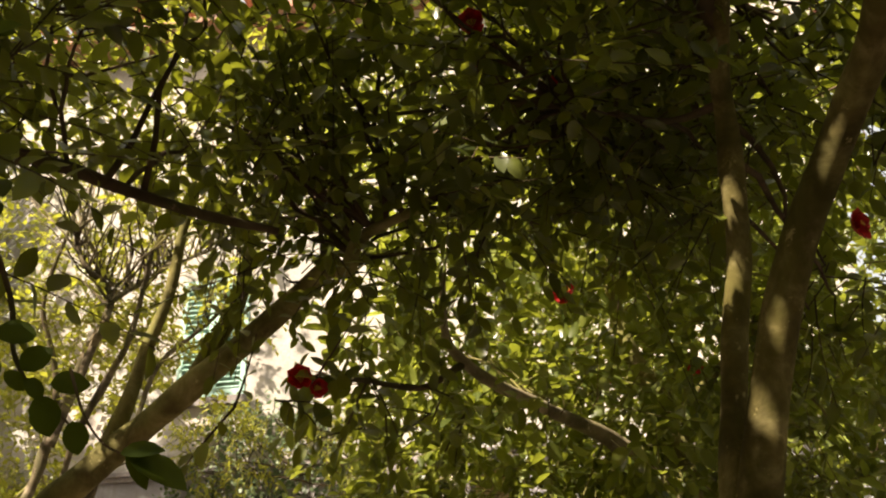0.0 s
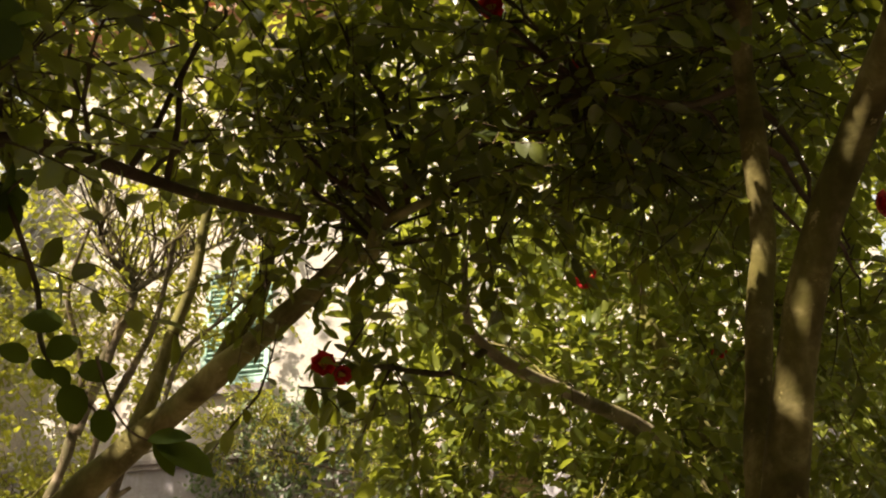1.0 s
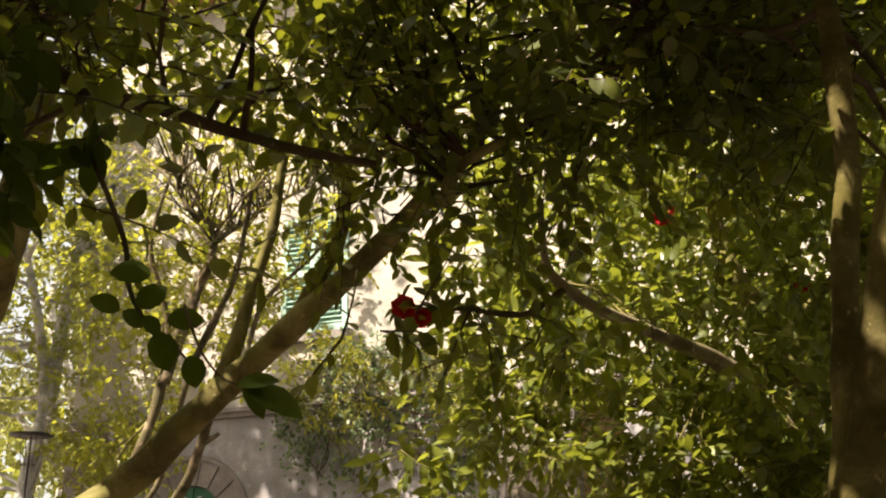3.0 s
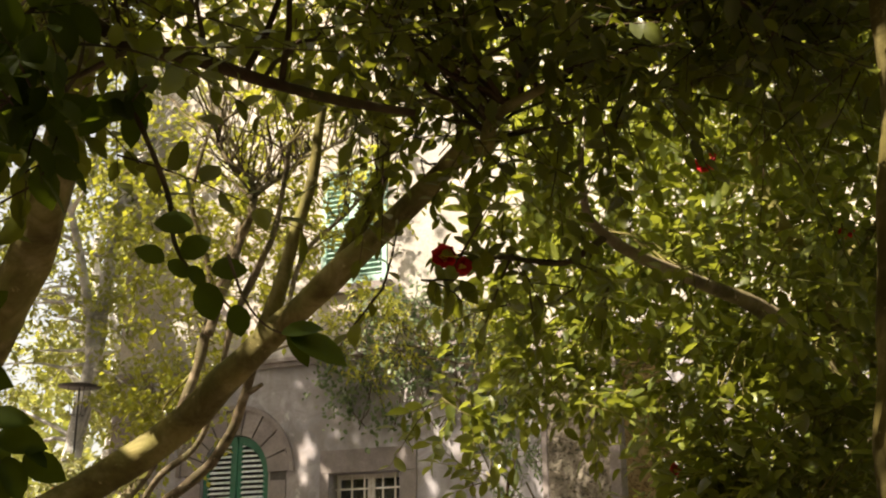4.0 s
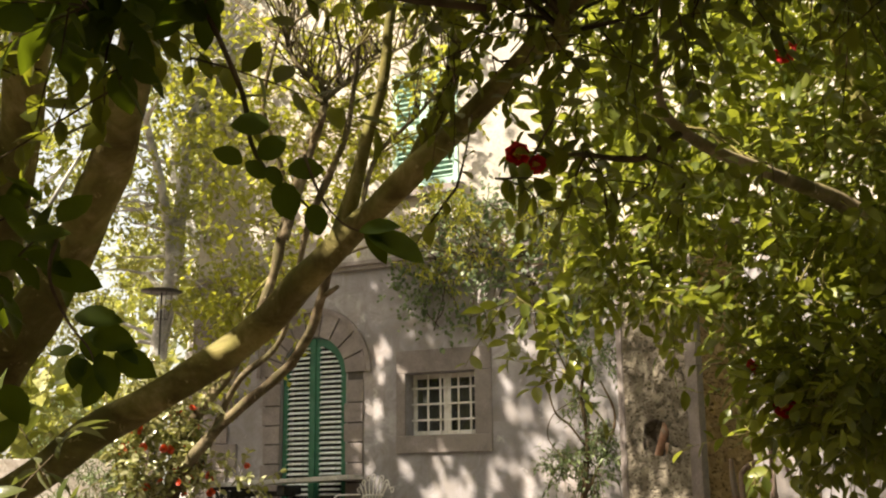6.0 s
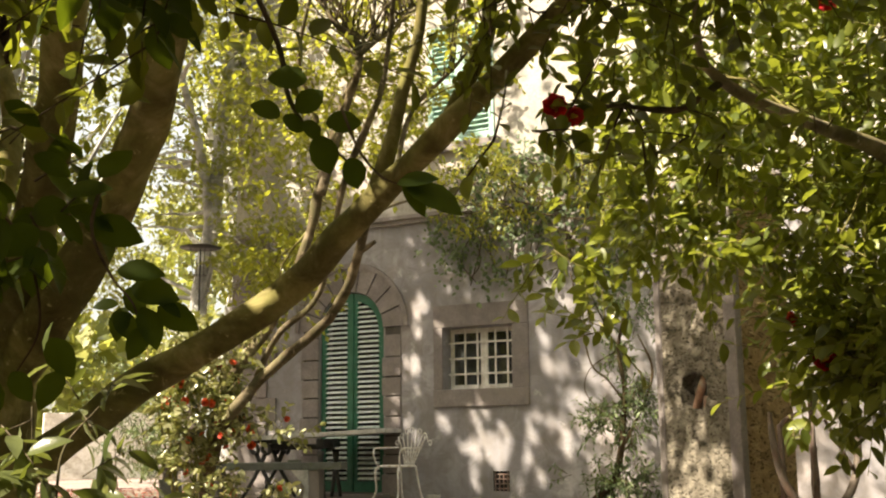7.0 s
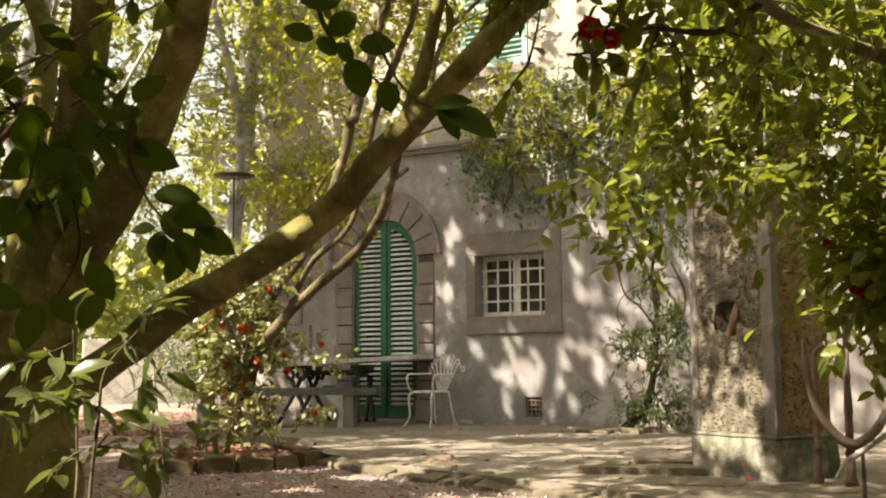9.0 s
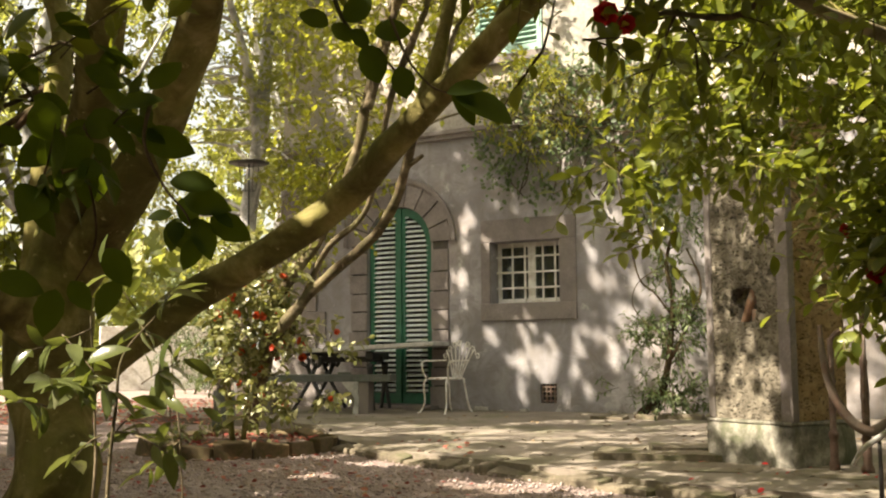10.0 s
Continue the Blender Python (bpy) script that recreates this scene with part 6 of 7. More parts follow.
D_2 = [(*(-2.748, 15.96, 3.913), 0.094), (*(-2.816, 15.68, 4.623), 0.078), (*(-2.931, 15.37, 5.303), 0.062), (*(-3.105, 14.97, 6.094), 0.039)]
limb("trunk", D_1, M_BARK_PALE, pale, 12, 8, 0.15, 51)
limb("limb", D_2, M_BARK_PALE, pale, 9, 8, 0.15, 52)
fd = Foliage(606, 0.115, (8, 13), (0.35, 0.6), LEAF_SMALL)
for c, r, k in [((-3.367, 17.41, 6.004), (2.6, 1.2, 1.8), 260), ((-1.736, 15.38, 4.790), (1.0, 0.8, 1.6), 90), ((-4.385, 17.12, 4.156), (1.8, 1.0, 1.6), 190), ((-1.953, 15.19, 3.103), (0.6, 0.6, 1.0), 50), ((-2.205, 15.81, 7.924), (2.6, 1.6, 1.6), 240), ((-3.224, 16.06, 6.885), (2.2, 1.4, 1.6), 180), ((-0.123, 13.98, 6.173), (2.4, 1.8, 1.4), 160)]:
    fd.blob(c, r, int(1.3 * k))
fd.bear(anchor_points([D_1[2:], D_2]), 0.8, 0.03)
fd.grow(pale, M_LEAF_FAR, M_BARK_PALE)

# trees of the garden further left and behind, and unseen ones added to shade the yard
def grown_tree(seed, base, h, r, blobs, name, label, group, leaf_mat, bark_mat, leaf=0.12, low=0.28, spread_=1.7, twigs=90, rad=(1.3, 1.3, 0.9), template=LEAF):
    g = np.random.default_rng(seed)
    tr = thing(name, base_of((*base, 0)), label, "tree", group)
    jit = lambda k: g.normal(0, k)
    main = [(base[0], base[1], -0.1, r), (base[0] + jit(0.1), base[1] + jit(0.1), h * 0.25, r * 0.8), (base[0] + jit(0.3), base[1] + jit(0.3), h * 0.5, r * 0.62), (base[0] + jit(0.4), base[1] + jit(0.4), h * 0.78, r * 0.35), (base[0] + jit(0.4), base[1] + jit(0.4), h, r * 0.12)]
    lines = [main]
    for k in range(5):
        a, z0 = g.uniform(0, 6.28), h * g.uniform(0.25, 0.55)
        p = [np.interp(z0, [q[2] for q in main], [q[i] for q in main]) for i in (0, 1)]
        L = g.uniform(1.0, 1.9)
        lines.append([(p[0], p[1], z0, r * 0.4), (p[0] + 0.5 * L * math.cos(a), p[1] + 0.5 * L * math.sin(a), z0 + 0.45 * L, r * 0.28), (p[0] + L * math.cos(a), p[1] + L * math.sin(a), z0 + 1.1 * L, r * 0.1)])
    for i, c in enumerate(lines):
        limb("trunk" if i == 0 else "limb", c, bark_mat, tr, 9 if i == 0 else 6, 6, 0.15, seed + i)
    ft = Foliage(seed + 900, leaf, (6, 10), (0.3, 0.6), template, False)
    for k in range(blobs):
        a, d = g.uniform(0, 6.28), g.uniform(0.2, spread_)
        ft.blob((base[0] + d * math.cos(a), base[1] + d * math.sin(a), h * g.uniform(low, 0.95)), rad, twigs)
    ft.bear(anchor_points(lines), 0.6, 0.02)
    ft.grow(tr, leaf_mat, bark_mat)


for seed, base, h, r, blobs in [(71, (-7.5, 16.0), 9.0, 0.18, 10), (72, (-3.3, 22.0), 9.5, 0.22, 10), (74, (-9.5, 12.0), 8.0, 0.16, 8), (75, (-8.5, 24.0), 11.0, 0.24, 10)]:
    grown_tree(seed, base, h, r, blobs, "garden_tree", "garden tree with mottled trunk and dense yellow-green leaves", "trees behind the yard", M_LEAF_FAR, M_BARK_PALE, 0.12, 0.2, 1.8, 90)
# added trees: their crowns stand out of view to shade wall and terrace
for seed, base, h in [(73, (-5.7, 10.6), 11.6), (76, (-6.0, 12.8), 11.4), (78, (-8.6, 10.2), 11.5)]:
    grown_tree(seed, base, h, 0.2, 11, "garden_tree", "tall garden tree added for its unseen high crown that shades the yard", "trees behind the yard", M_LEAF_FAR, M_BARK_PALE, 0.17, 0.5, 1.7, 210, (1.4, 1.4, 0.9), LEAF_SMALL)
grown_tree(79, (-3.5, 9.0), 6.5, 0.10, 4, "garden_tree", "tall garden tree added for its unseen high crown that shades the yard", "trees behind the yard", M_LEAF_FAR, M_BARK_PALE, 0.15, 0.84, 0.4, 220, (0.8, 0.8, 0.4), LEAF_SMALL)
grown_tree(180, (5.7, 8.2), 6.0, 0.14, 6, "camellia_tree", "tall camellia with dense crown added to shade the yard", "camellia trees", M_LEAF_MID, M_BARK_DARK, 0.13, 0.2, 1.0, 150, (1.1, 1.1, 0.8), LEAF_SMALL)
# camellias added beside and behind the camera, unseen, only to cast shade
for seed, base, h in [(171, (-4.8, -0.8), 5.4), (172, (-5.0, 4.6), 5.6), (173, (-2.4, -2.2), 5.4), (174, (-5.6, -1.6), 6.0), (175, (1.6, -2.2), 5.0), (177, (-7.5, 1.6), 6.6), (178, (-6.6, 6.8), 5.8)]:
    grown_tree(seed, base, h, 0.13, 11, "camellia_tree", "tall camellia with dense crown added to shade the yard", "camellia trees", M_LEAF, M_BARK, 0.13, 0.38, 1.6, 170, (1.2, 1.2, 0.75), LEAF_SMALL)

# tall unseen hedges added round the yard to block low sky light
def hedge(p, q, height, seed):
    g = np.random.default_rng(seed)
    p, q = np.array(p, float), np.array(q, float)
    L = np.linalg.norm(q - p)
    ang = math.atan2(q[1] - p[1], q[0] - p[0])
    m = pose(p[0], p[1], -0.1, 0, 0, math.degrees(ang))
    h = thing("hedge", m, "tall evergreen hedge added out of view to block low sky light", "hedge", "hedges")
    bm = bmesh.new()
    rough_box(bm, (0, -0.45, 0), (L, 0.45, height), 14, 0.16, 1.3, seed)
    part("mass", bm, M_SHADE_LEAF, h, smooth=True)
    n = int(L * height * 60)
    side = g.choice((-1, 1), n)
    loc = np.column_stack([g.uniform(0, L, n), side * (0.5 + g.normal(0, 0.07, n)), g.uniform(0, height + 0.1, n)])
    di = unit(g.normal(0, 0.7, (n, 3)) + np.column_stack([np.zeros(n), side * 0.8, np.full(n, -0.2)]))
    R = np.array(m.to_3x3())
    leaf_mesh("leaves", [leaf_arrays(loc @ R.T + np.array(m.translation), di @ R.T, unit(g.normal(0, 0.5, (n, 3)) + np.array([0, 0, 1.0])), g.uniform(0.12, 0.2, n), LEAF_SMALL)], M_LEAF, h)


hedge((-9.0, -6.0), (7.5, -6.0), 6.0, 1)
hedge((7.5, -6.0), (7.5, 7.0), 6.0, 2)
hedge((-11.5, -6.0), (-11.5, 10.0), 4.5, 3)

# far woods closing the garden
g = np.random.default_rng(77)
n = 9000
ang = g.uniform(radians(60), radians(150), n)
dist = g.uniform(28, 38, n)
hh = 9.5 * g.uniform(0, 1, n) ** 0.8 * (0.75 + 0.35 * np.sin(ang * 23))
pos = np.column_stack([dist * np.cos(ang), dist * np.sin(ang), hh - 0.1])
woods = leaf_mesh("far_woods", [leaf_arrays(pos, g.normal(0, 1, (n, 3)), unit(g.normal(0, 0.6, (n, 3)) + np.array([0, -0.5, 1])), g.uniform(0.5, 0.95, n), LEAF_SMALL)], M_LEAF_FAR)
tagged(woods, "hazy sunlit woodland closing the garden", "woods", kind="stuff")

# climbing plants on the facade
ivy = thing("wall_creeper", FACADE, "dark small-leaved creeper hanging over the upper wall", "climber")
g = np.random.default_rng(88)


def on_wall(u, z, out):
    return np.array(FACADE @ Vector((u, -out, z)))


pos, di, upv, sz = [], [], [], []
hubs = [(0.35, 3.5, 0.55, 0.45), (1.1, 3.4, 0.6, 0.5), (0.0, 3.1, 0.35, 0.4), (1.8, 3.7, 0.6, 0.5), (0.5, 4.1, 0.6, 0.35), (1.2, 4.1, 0.7, 0.35), (0.55, 2.75, 0.3, 0.25), (2.4, 3.2, 0.5, 0.6), (2.0, 2.7, 0.35, 0.5), (-0.25, 3.45, 0.2, 0.2)]
for u, z, ru, rz in hubs:
    for k in range(int(1250 * ru * rz)):
        p = on_wall(u + g.normal(0, ru * 0.55), z + g.normal(0, rz * 0.55), abs(g.normal(0.08, 0.07)) + 0.02)
        pos.append(p)
        di.append(unit(g.normal(0, 0.6, 3) + np.array([-0.3, -0.4, -0.6])))
        upv.append(unit(np.array([-0.5, -0.85, 0.4]) + g.normal(0, 0.4, 3)))
        sz.append(g.uniform(0.045, 0.085))
leaf_mesh("leaves", [leaf_arrays(pos, di, upv, sz, LEAF_BROAD)], M_LEAF_IVY, ivy)
for k in range(16):
    u0 = g.uniform(0.0, 2.4)
    line = [on_wall(u0 + 0.12 * math.sin(3 * t + k) + g.normal(0, 0.02), 2.55 + 0.4 * t + 0.3 * g.uniform(), 0.03) for t in range(5)]
    adopt(mesh_from("stem", [tube_arrays(spline([(*q, 0.007) for q in line], 4), 5)], M_BARK_DARK), ivy)

wisteria = thing("wisteria", FACADE, "yellowing wisteria spreading out from the upper wall", "climber")
fw_ = Foliage(909, 0.085, (7, 11), (0.25, 0.45), LEAF_NARROW)
for u, z, o, r, k in [(0.75, 3.75, 0.6, (0.8, 0.5, 0.28), 60), (1.5, 3.95, 0.7, (0.8, 0.5, 0.3), 52), (0.2, 3.95, 0.5, (0.5, 0.4, 0.25), 26), (2.3, 3.7, 0.7, (0.6, 0.5, 0.4), 40), (0.55, 3.15, 0.45, (0.25, 0.3, 0.14), 14)]:
    fw_.blob(tuple(on_wall(u, z, o)), r, k, turn=radians(-31))
fw_.bear([tuple(on_wall(u, 3.5, 0.05)) for u in (0.3, 0.9, 1.5, 2.2)], 1.0, 0.012)
fw_.grow(wisteria, M_LEAF_YELLOW, M_BARK_DARK)

climber = thing("climbing_shrub", base_of(VINE_AT, 0), "twining shrub climbing the wall from a leaning stem", "climber")
V_1 = [(VINE_AT[0] - 0.12, VINE_AT[1] + 0.05, 0.0, 0.055), (*(2.395, 11.95, 0.306), 0.045), (*(2.486, 11.94, 0.738), 0.034), (*(2.528, 11.92, 1.235), 0.026), (*(2.475, 11.90, 1.735), 0.02), (*(2.598, 11.83, 2.228), 0.016)]
V_2 = [(*(2.483, 11.94, 0.615), 0.02), (*(2.733, 11.88, 1.107), 0.016), (*(2.828, 11.84, 1.477), 0.014), (*(2.685, 11.85, 1.853), 0.010)]
V_3 = [(*(2.525, 11.93, 1.111), 0.014), (*(2.350, 11.96, 1.363), 0.012), (*(2.171, 11.98, 1.554), 0.010), (*(2.054, 11.95, 2.121), 0.010), (*(1.980, 12.00, 2.575), 0.008)]
V_4 = [(*(2.445, 11.92, 1.673), 0.008), (*(2.152, 11.88, 1.486), 0.006), (*(2.088, 11.91, 1.238), 0.006), (*(2.264, 11.88, 0.987), 0.005)]
for i, c in enumerate((V_1, V_2, V_3, V_4)):
    limb("stem", c, M_BARK_DARK, climber, 7, 8, 0.2, 61 + i)
fv = Foliage(919, 0.075, (6, 10), (0.16, 0.32), LEAF_NARROW)
for c, r, k in [((2.482, 11.83, 0.310), (0.24, 0.15, 0.2), 85), ((2.587, 11.82, 0.860), (0.26, 0.15, 0.28), 75), ((2.231, 11.89, 0.864), (0.28, 0.15, 0.3), 45), ((2.5, 11.84, 1.2), (0.22, 0.15, 0.25), 36), ((2.068, 11.92, 0.372), (0.22, 0.12, 0.12), 9), ((2.513, 11.80, 1.602), (0.3, 0.15, 0.3), 40), ((2.665, 11.71, 2.212), (0.34, 0.2, 0.3), 50)]:
    fv.blob(c, r, k, 0.1)
fv.grow(climber, M_LEAF_IVY, M_BARK_DARK)

# flowering camellia bush in the ring of blocks
bush = thing("camellia_bush", Matrix.Translation((PC[0], PC[1], -0.05)), "small camellia bush with orange-red blossoms", "shrub")
F_STEMS = []
g = np.random.default_rng(31)
for k in range(6):
    a = g.uniform(0, 6.28)
    F_STEMS.append([(PC[0] + 0.05 * math.cos(a), PC[1] + 0.05 * math.sin(a), -0.02, 0.016), (PC[0] + 0.12 * math.cos(a), PC[1] + 0.12 * math.sin(a), 0.45, 0.013), (PC[0] + 0.2 * math.cos(a) - 0.05, PC[1] + 0.2 * math.sin(a), 1.0, 0.009), (PC[0] + 0.32 * math.cos(a) - 0.05, PC[1] + 0.3 * math.sin(a), 1.55, 0.005)])
for i, c in enumerate(F_STEMS):
    limb("stem", c, M_BARK, bush, 6, 6, 0.15, 81 + i)
ff = Foliage(515, 0.07, (7, 10), (0.15, 0.3), stem=0.003)
for c, r, k in [((-1.552, 8.846, 1.323), (0.38, 0.35, 0.26), 170), ((-1.557, 8.761, 0.905), (0.28, 0.3, 0.26), 125), ((-1.491, 8.668, 0.454), (0.17, 0.22, 0.26), 75), ((-1.235, 8.910, 1.044), (0.2, 0.2, 0.14), 26), ((-0.971, 8.847, 0.786), (0.15, 0.15, 0.08), 12), ((-1.004, 8.738, 0.447), (0.13, 0.12, 0.07), 9), ((-1.493, 9.042, 1.549), (0.3, 0.3, 0.14), 30)]:
    ff.blob(c, r, int(0.8 * k), 0.15)
ff.bear(anchor_points(F_STEMS), 0.8, 0.007)
ff.grow(bush, M_LEAF_BUSH, M_BARK)
flowers(bush, ff, 46, BLOSSOM_ORANGE, 33, (1.0, 1.5), False)

# low seedling among petals inside the ring of blocks
seedling = thing("camellia_seedling", Matrix.Translation((PC[0] - 0.45, PC[1] - 0.1, 0.0)), "low camellia seedling with pale leaves in the flower bed", "shrub")
fs = Foliage(525, 0.075, (5, 8), (0.10, 0.2), stem=0.002)
for k in range(9):
    fs.twig((PC[0] - 0.45 + 0.07 * math.cos(2.4 * k), PC[1] - 0.1 + 0.07 * math.sin(2.4 * k), 0.0), (math.cos(2.4 * k), math.sin(2.4 * k), 0.9))
    fs.twig((PC[0] - 0.40 + 0.16 * math.cos(2.1 * k), PC[1] - 0.1 + 0.16 * math.sin(2.1 * k), 0.08), (math.cos(2.1 * k), math.sin(2.1 * k), 0.5))
fs.grow(seedling, M_LEAF_BUSH, M_BARK_DARK)

# shrub of dark leaves against the low white wall
fshrub = Foliage(616, 0.09, (6, 9), (0.25, 0.4), LEAF_NARROW)
SB = (-5.106, 22.28, -0.100)
shrub = thing("garden_shrub", base_of(SB), "loose green shrub beside the white garden wall", "shrub")
limb("stem", [(SB[0], SB[1], -0.1, 0.03), (SB[0] + 0.1, SB[1], 0.5, 0.024), (SB[0] - 0.05, SB[1], 1.2, 0.012)], M_BARK_DARK, shrub, 6, 6)
fshrub.blob((SB[0], SB[1], 0.75), (0.6, 0.5, 0.75), 240, 0.1)
fshrub.blob((SB[0] - 0.6, SB[1] + 0.3, 1.9), (1.2, 0.6, 0.6), 80, 0.1)
fshrub.grow(shrub, M_LEAF_IVY, M_BARK_DARK)

# young shoots in front of the old trunk
young = thing("camellia_sapling", base_of((-0.78, 2.35, 0)), "young camellia shoots with long pale glossy leaves", "shrub")
G_1 = [(-0.80, 2.35, -0.1, 0.0040), (*(-0.758, 2.363, 0.436), 0.0036), (*(-0.761, 2.376, 0.579), 0.0027), (*(-0.769, 2.379, 0.701), 0.0023), (*(-0.776, 2.375, 0.825), 0.0014)]
G_2 = [(-0.74, 2.35, -0.1, 0.0049), (*(-0.730, 2.371, 0.434), 0.0045), (*(-0.721, 2.391, 0.627), 0.0036), (*(-0.709, 2.397, 0.738), 0.0027), (*(-0.644, 2.414, 0.825), 0.0014)]
G_3 = [(*(-0.725, 2.386, 0.566), 0.0023), (*(-0.678, 2.350, 0.598), 0.0018), (*(-0.626, 2.308, 0.536), 0.0014)]
G_4 = [(-0.62, 2.7, -0.1, 0.0027), (*(-0.655, 2.712, 0.499), 0.0023), (*(-0.675, 2.716, 0.652), 0.0018), (*(-0.685, 2.715, 0.765), 0.0009)]
for i, c in enumerate((G_1, G_2, G_3, G_4)):
    limb("stem", c, M_BARK_TAN, young, 6, 6, 0.1, 91 + i)
fg = Foliage(717, 0.078, (5, 8), (0.10, 0.18), leaf_template(width=0.8, droop=0.3), True, 0.0022)
for p in [(-0.831, 2.357, 0.785), (-0.770, 2.378, 0.800), (-0.786, 2.373, 0.726), (-0.828, 2.305, 0.685), (-0.795, 2.369, 0.665), (-0.837, 2.300, 0.632), (-0.801, 2.421, 0.701), (-0.685, 2.402, 0.840), (-0.632, 2.416, 0.850), (-0.659, 2.411, 0.781), (-0.705, 2.341, 0.575), (-0.732, 2.332, 0.570), (-0.657, 2.302, 0.572), (-0.671, 2.407, 0.675), (-0.657, 2.516, 0.763)]:
    fg.twig(p, fg.rng.normal(0, 0.8, 3) + np.array([0, 0, 0.2]))
for p in [(-0.684, 2.712, 0.610), (-0.643, 2.718, 0.540), (-0.670, 2.714, 0.575), (-0.594, 2.932, 0.516)]:
    fg.twig(p, fg.rng.normal(0, 0.8, 3))
fg.grow(young, M_LEAF_YOUNG, M_BARK_TAN)

# near twig with broad dark leaves seen against the light
near = thing("camellia_twig", Matrix.Translation((-0.171, 1.886, 1.319)), "hanging camellia twig with broad dark leaves", "twig")
limb("stem", chain([(-0.282, 1.937, 1.635), (-0.209, 1.907, 1.466), (-0.188, 1.892, 1.364), (-0.150, 1.884, 1.298), (-0.109, 1.885, 1.267), (-0.069, 1.887, 1.227)], (0.006, 0.002)), M_BARK_DARK, near, 6, 6)
for p, tip in [((-0.150, 1.848, 1.380), (-0.220, 1.839, 1.383)), ((-0.198, 1.853, 1.314), (-0.248, 1.841, 1.335)), ((-0.169, 1.854, 1.322), (-0.123, 1.846, 1.361)), ((-0.193, 1.854, 1.315), (-0.157, 1.865, 1.290)), ((-0.118, 1.854, 1.300), (-0.053, 1.856, 1.307)), ((-0.136, 1.859, 1.279), (-0.106, 1.878, 1.216)), ((-0.076, 1.863, 1.241), (-0.059, 1.877, 1.187)), ((-0.159, 1.860, 1.307), (-0.127, 1.871, 1.278))]:
    d = np.array(tip) - np.array(p)
    adopt(leaf_mesh("leaf", [leaf_arrays([p], [d], [(0.2, -0.9, 0.45)], [np.linalg.norm(d)], leaf_template([(0.0, 0.0), (0.08, 0.2), (0.25, 0.36), (0.5, 0.42), (0.75, 0.32), (0.92, 0.13), (1.0, 0.0)], 0.15, 0.1))], M_LEAF_NEAR), near)
near2 = thing("camellia_twig", Matrix.Translation((-0.080, 1.827, 1.081)), "camellia twig with two broad green leaves", "twig")
limb("stem", chain([(-0.090, 1.857, 1.330), (-0.058, 1.831, 1.246), (-0.020, 1.775, 1.186), (0.017, 1.750, 1.163)], (0.003, 0.0015)), M_BARK_DARK, near2, 6, 6)
for p, tip in [((0.008, 1.749, 1.165), (0.073, 1.735, 1.175)), ((0.022, 1.750, 1.161), (0.114, 1.736, 1.119)), ((0.017, 1.749, 1.165), (0.056, 1.759, 1.117))]:
    d = np.array(tip) - np.array(p)
    adopt(leaf_mesh("leaf", [leaf_arrays([p], [d], [(0.1, -0.75, 0.7)], [np.linalg.norm(d) * 1.05], leaf_template([(0.0, 0.0), (0.08, 0.14), (0.25, 0.28), (0.5, 0.33), (0.75, 0.25), (0.92, 0.1), (1.0, 0.0)], 0.25, 0.1))], M_LEAF_NEAR), near2)
near3 = thing("camellia_twig", Matrix.Translation((-0.525, 1.865, 0.963)), "drooping camellia spray with large shaded leaves", "twig")
limb("stem", chain([(-0.538, 1.972, 1.219), (-0.543, 1.939, 1.127), (-0.499, 1.913, 1.040), (-0.455, 1.901, 0.987), (-0.437, 1.890, 0.935)], (0.004, 0.0015)), M_BARK_DARK, near3, 6, 6)
limb("stem", chain([(-0.788, 1.990, 1.247), (-0.693, 1.940, 1.145), (-0.643, 1.918, 1.073), (-0.612, 1.893, 0.947), (-0.648, 1.888, 0.862)], (0.004, 0.0015)), M_BARK_DARK, near3, 6, 6)
NEAR_LEAF = leaf_template([(0.0, 0.0), (0.08, 0.13), (0.25, 0.27), (0.5, 0.31), (0.75, 0.22), (0.92, 0.08), (1.0, 0.0)], 0.2, 0.15)
g = np.random.default_rng(818)
SPRAY = [((-0.482, 1.886, 1.043), (-0.404, 1.884, 1.042)), ((-0.486, 1.924, 0.990), (-0.526, 1.914, 0.986)), ((-0.461, 1.905, 1.018), (-0.381, 1.895, 0.999)), ((-0.476, 1.927, 0.985), (-0.486, 1.910, 0.928)), ((-0.441, 1.905, 0.982), (-0.408, 1.899, 0.914)), ((-0.415, 1.911, 0.983), (-0.347, 1.908, 0.946)), ((-0.434, 1.900, 0.948), (-0.453, 1.891, 0.891)), ((-0.468, 1.914, 1.019), (-0.441, 1.907, 0.967)), ((-0.410, 1.900, 0.994), (-0.372, 1.901, 0.968)), ((-0.488, 1.915, 0.974), (-0.448, 1.909, 0.927))]
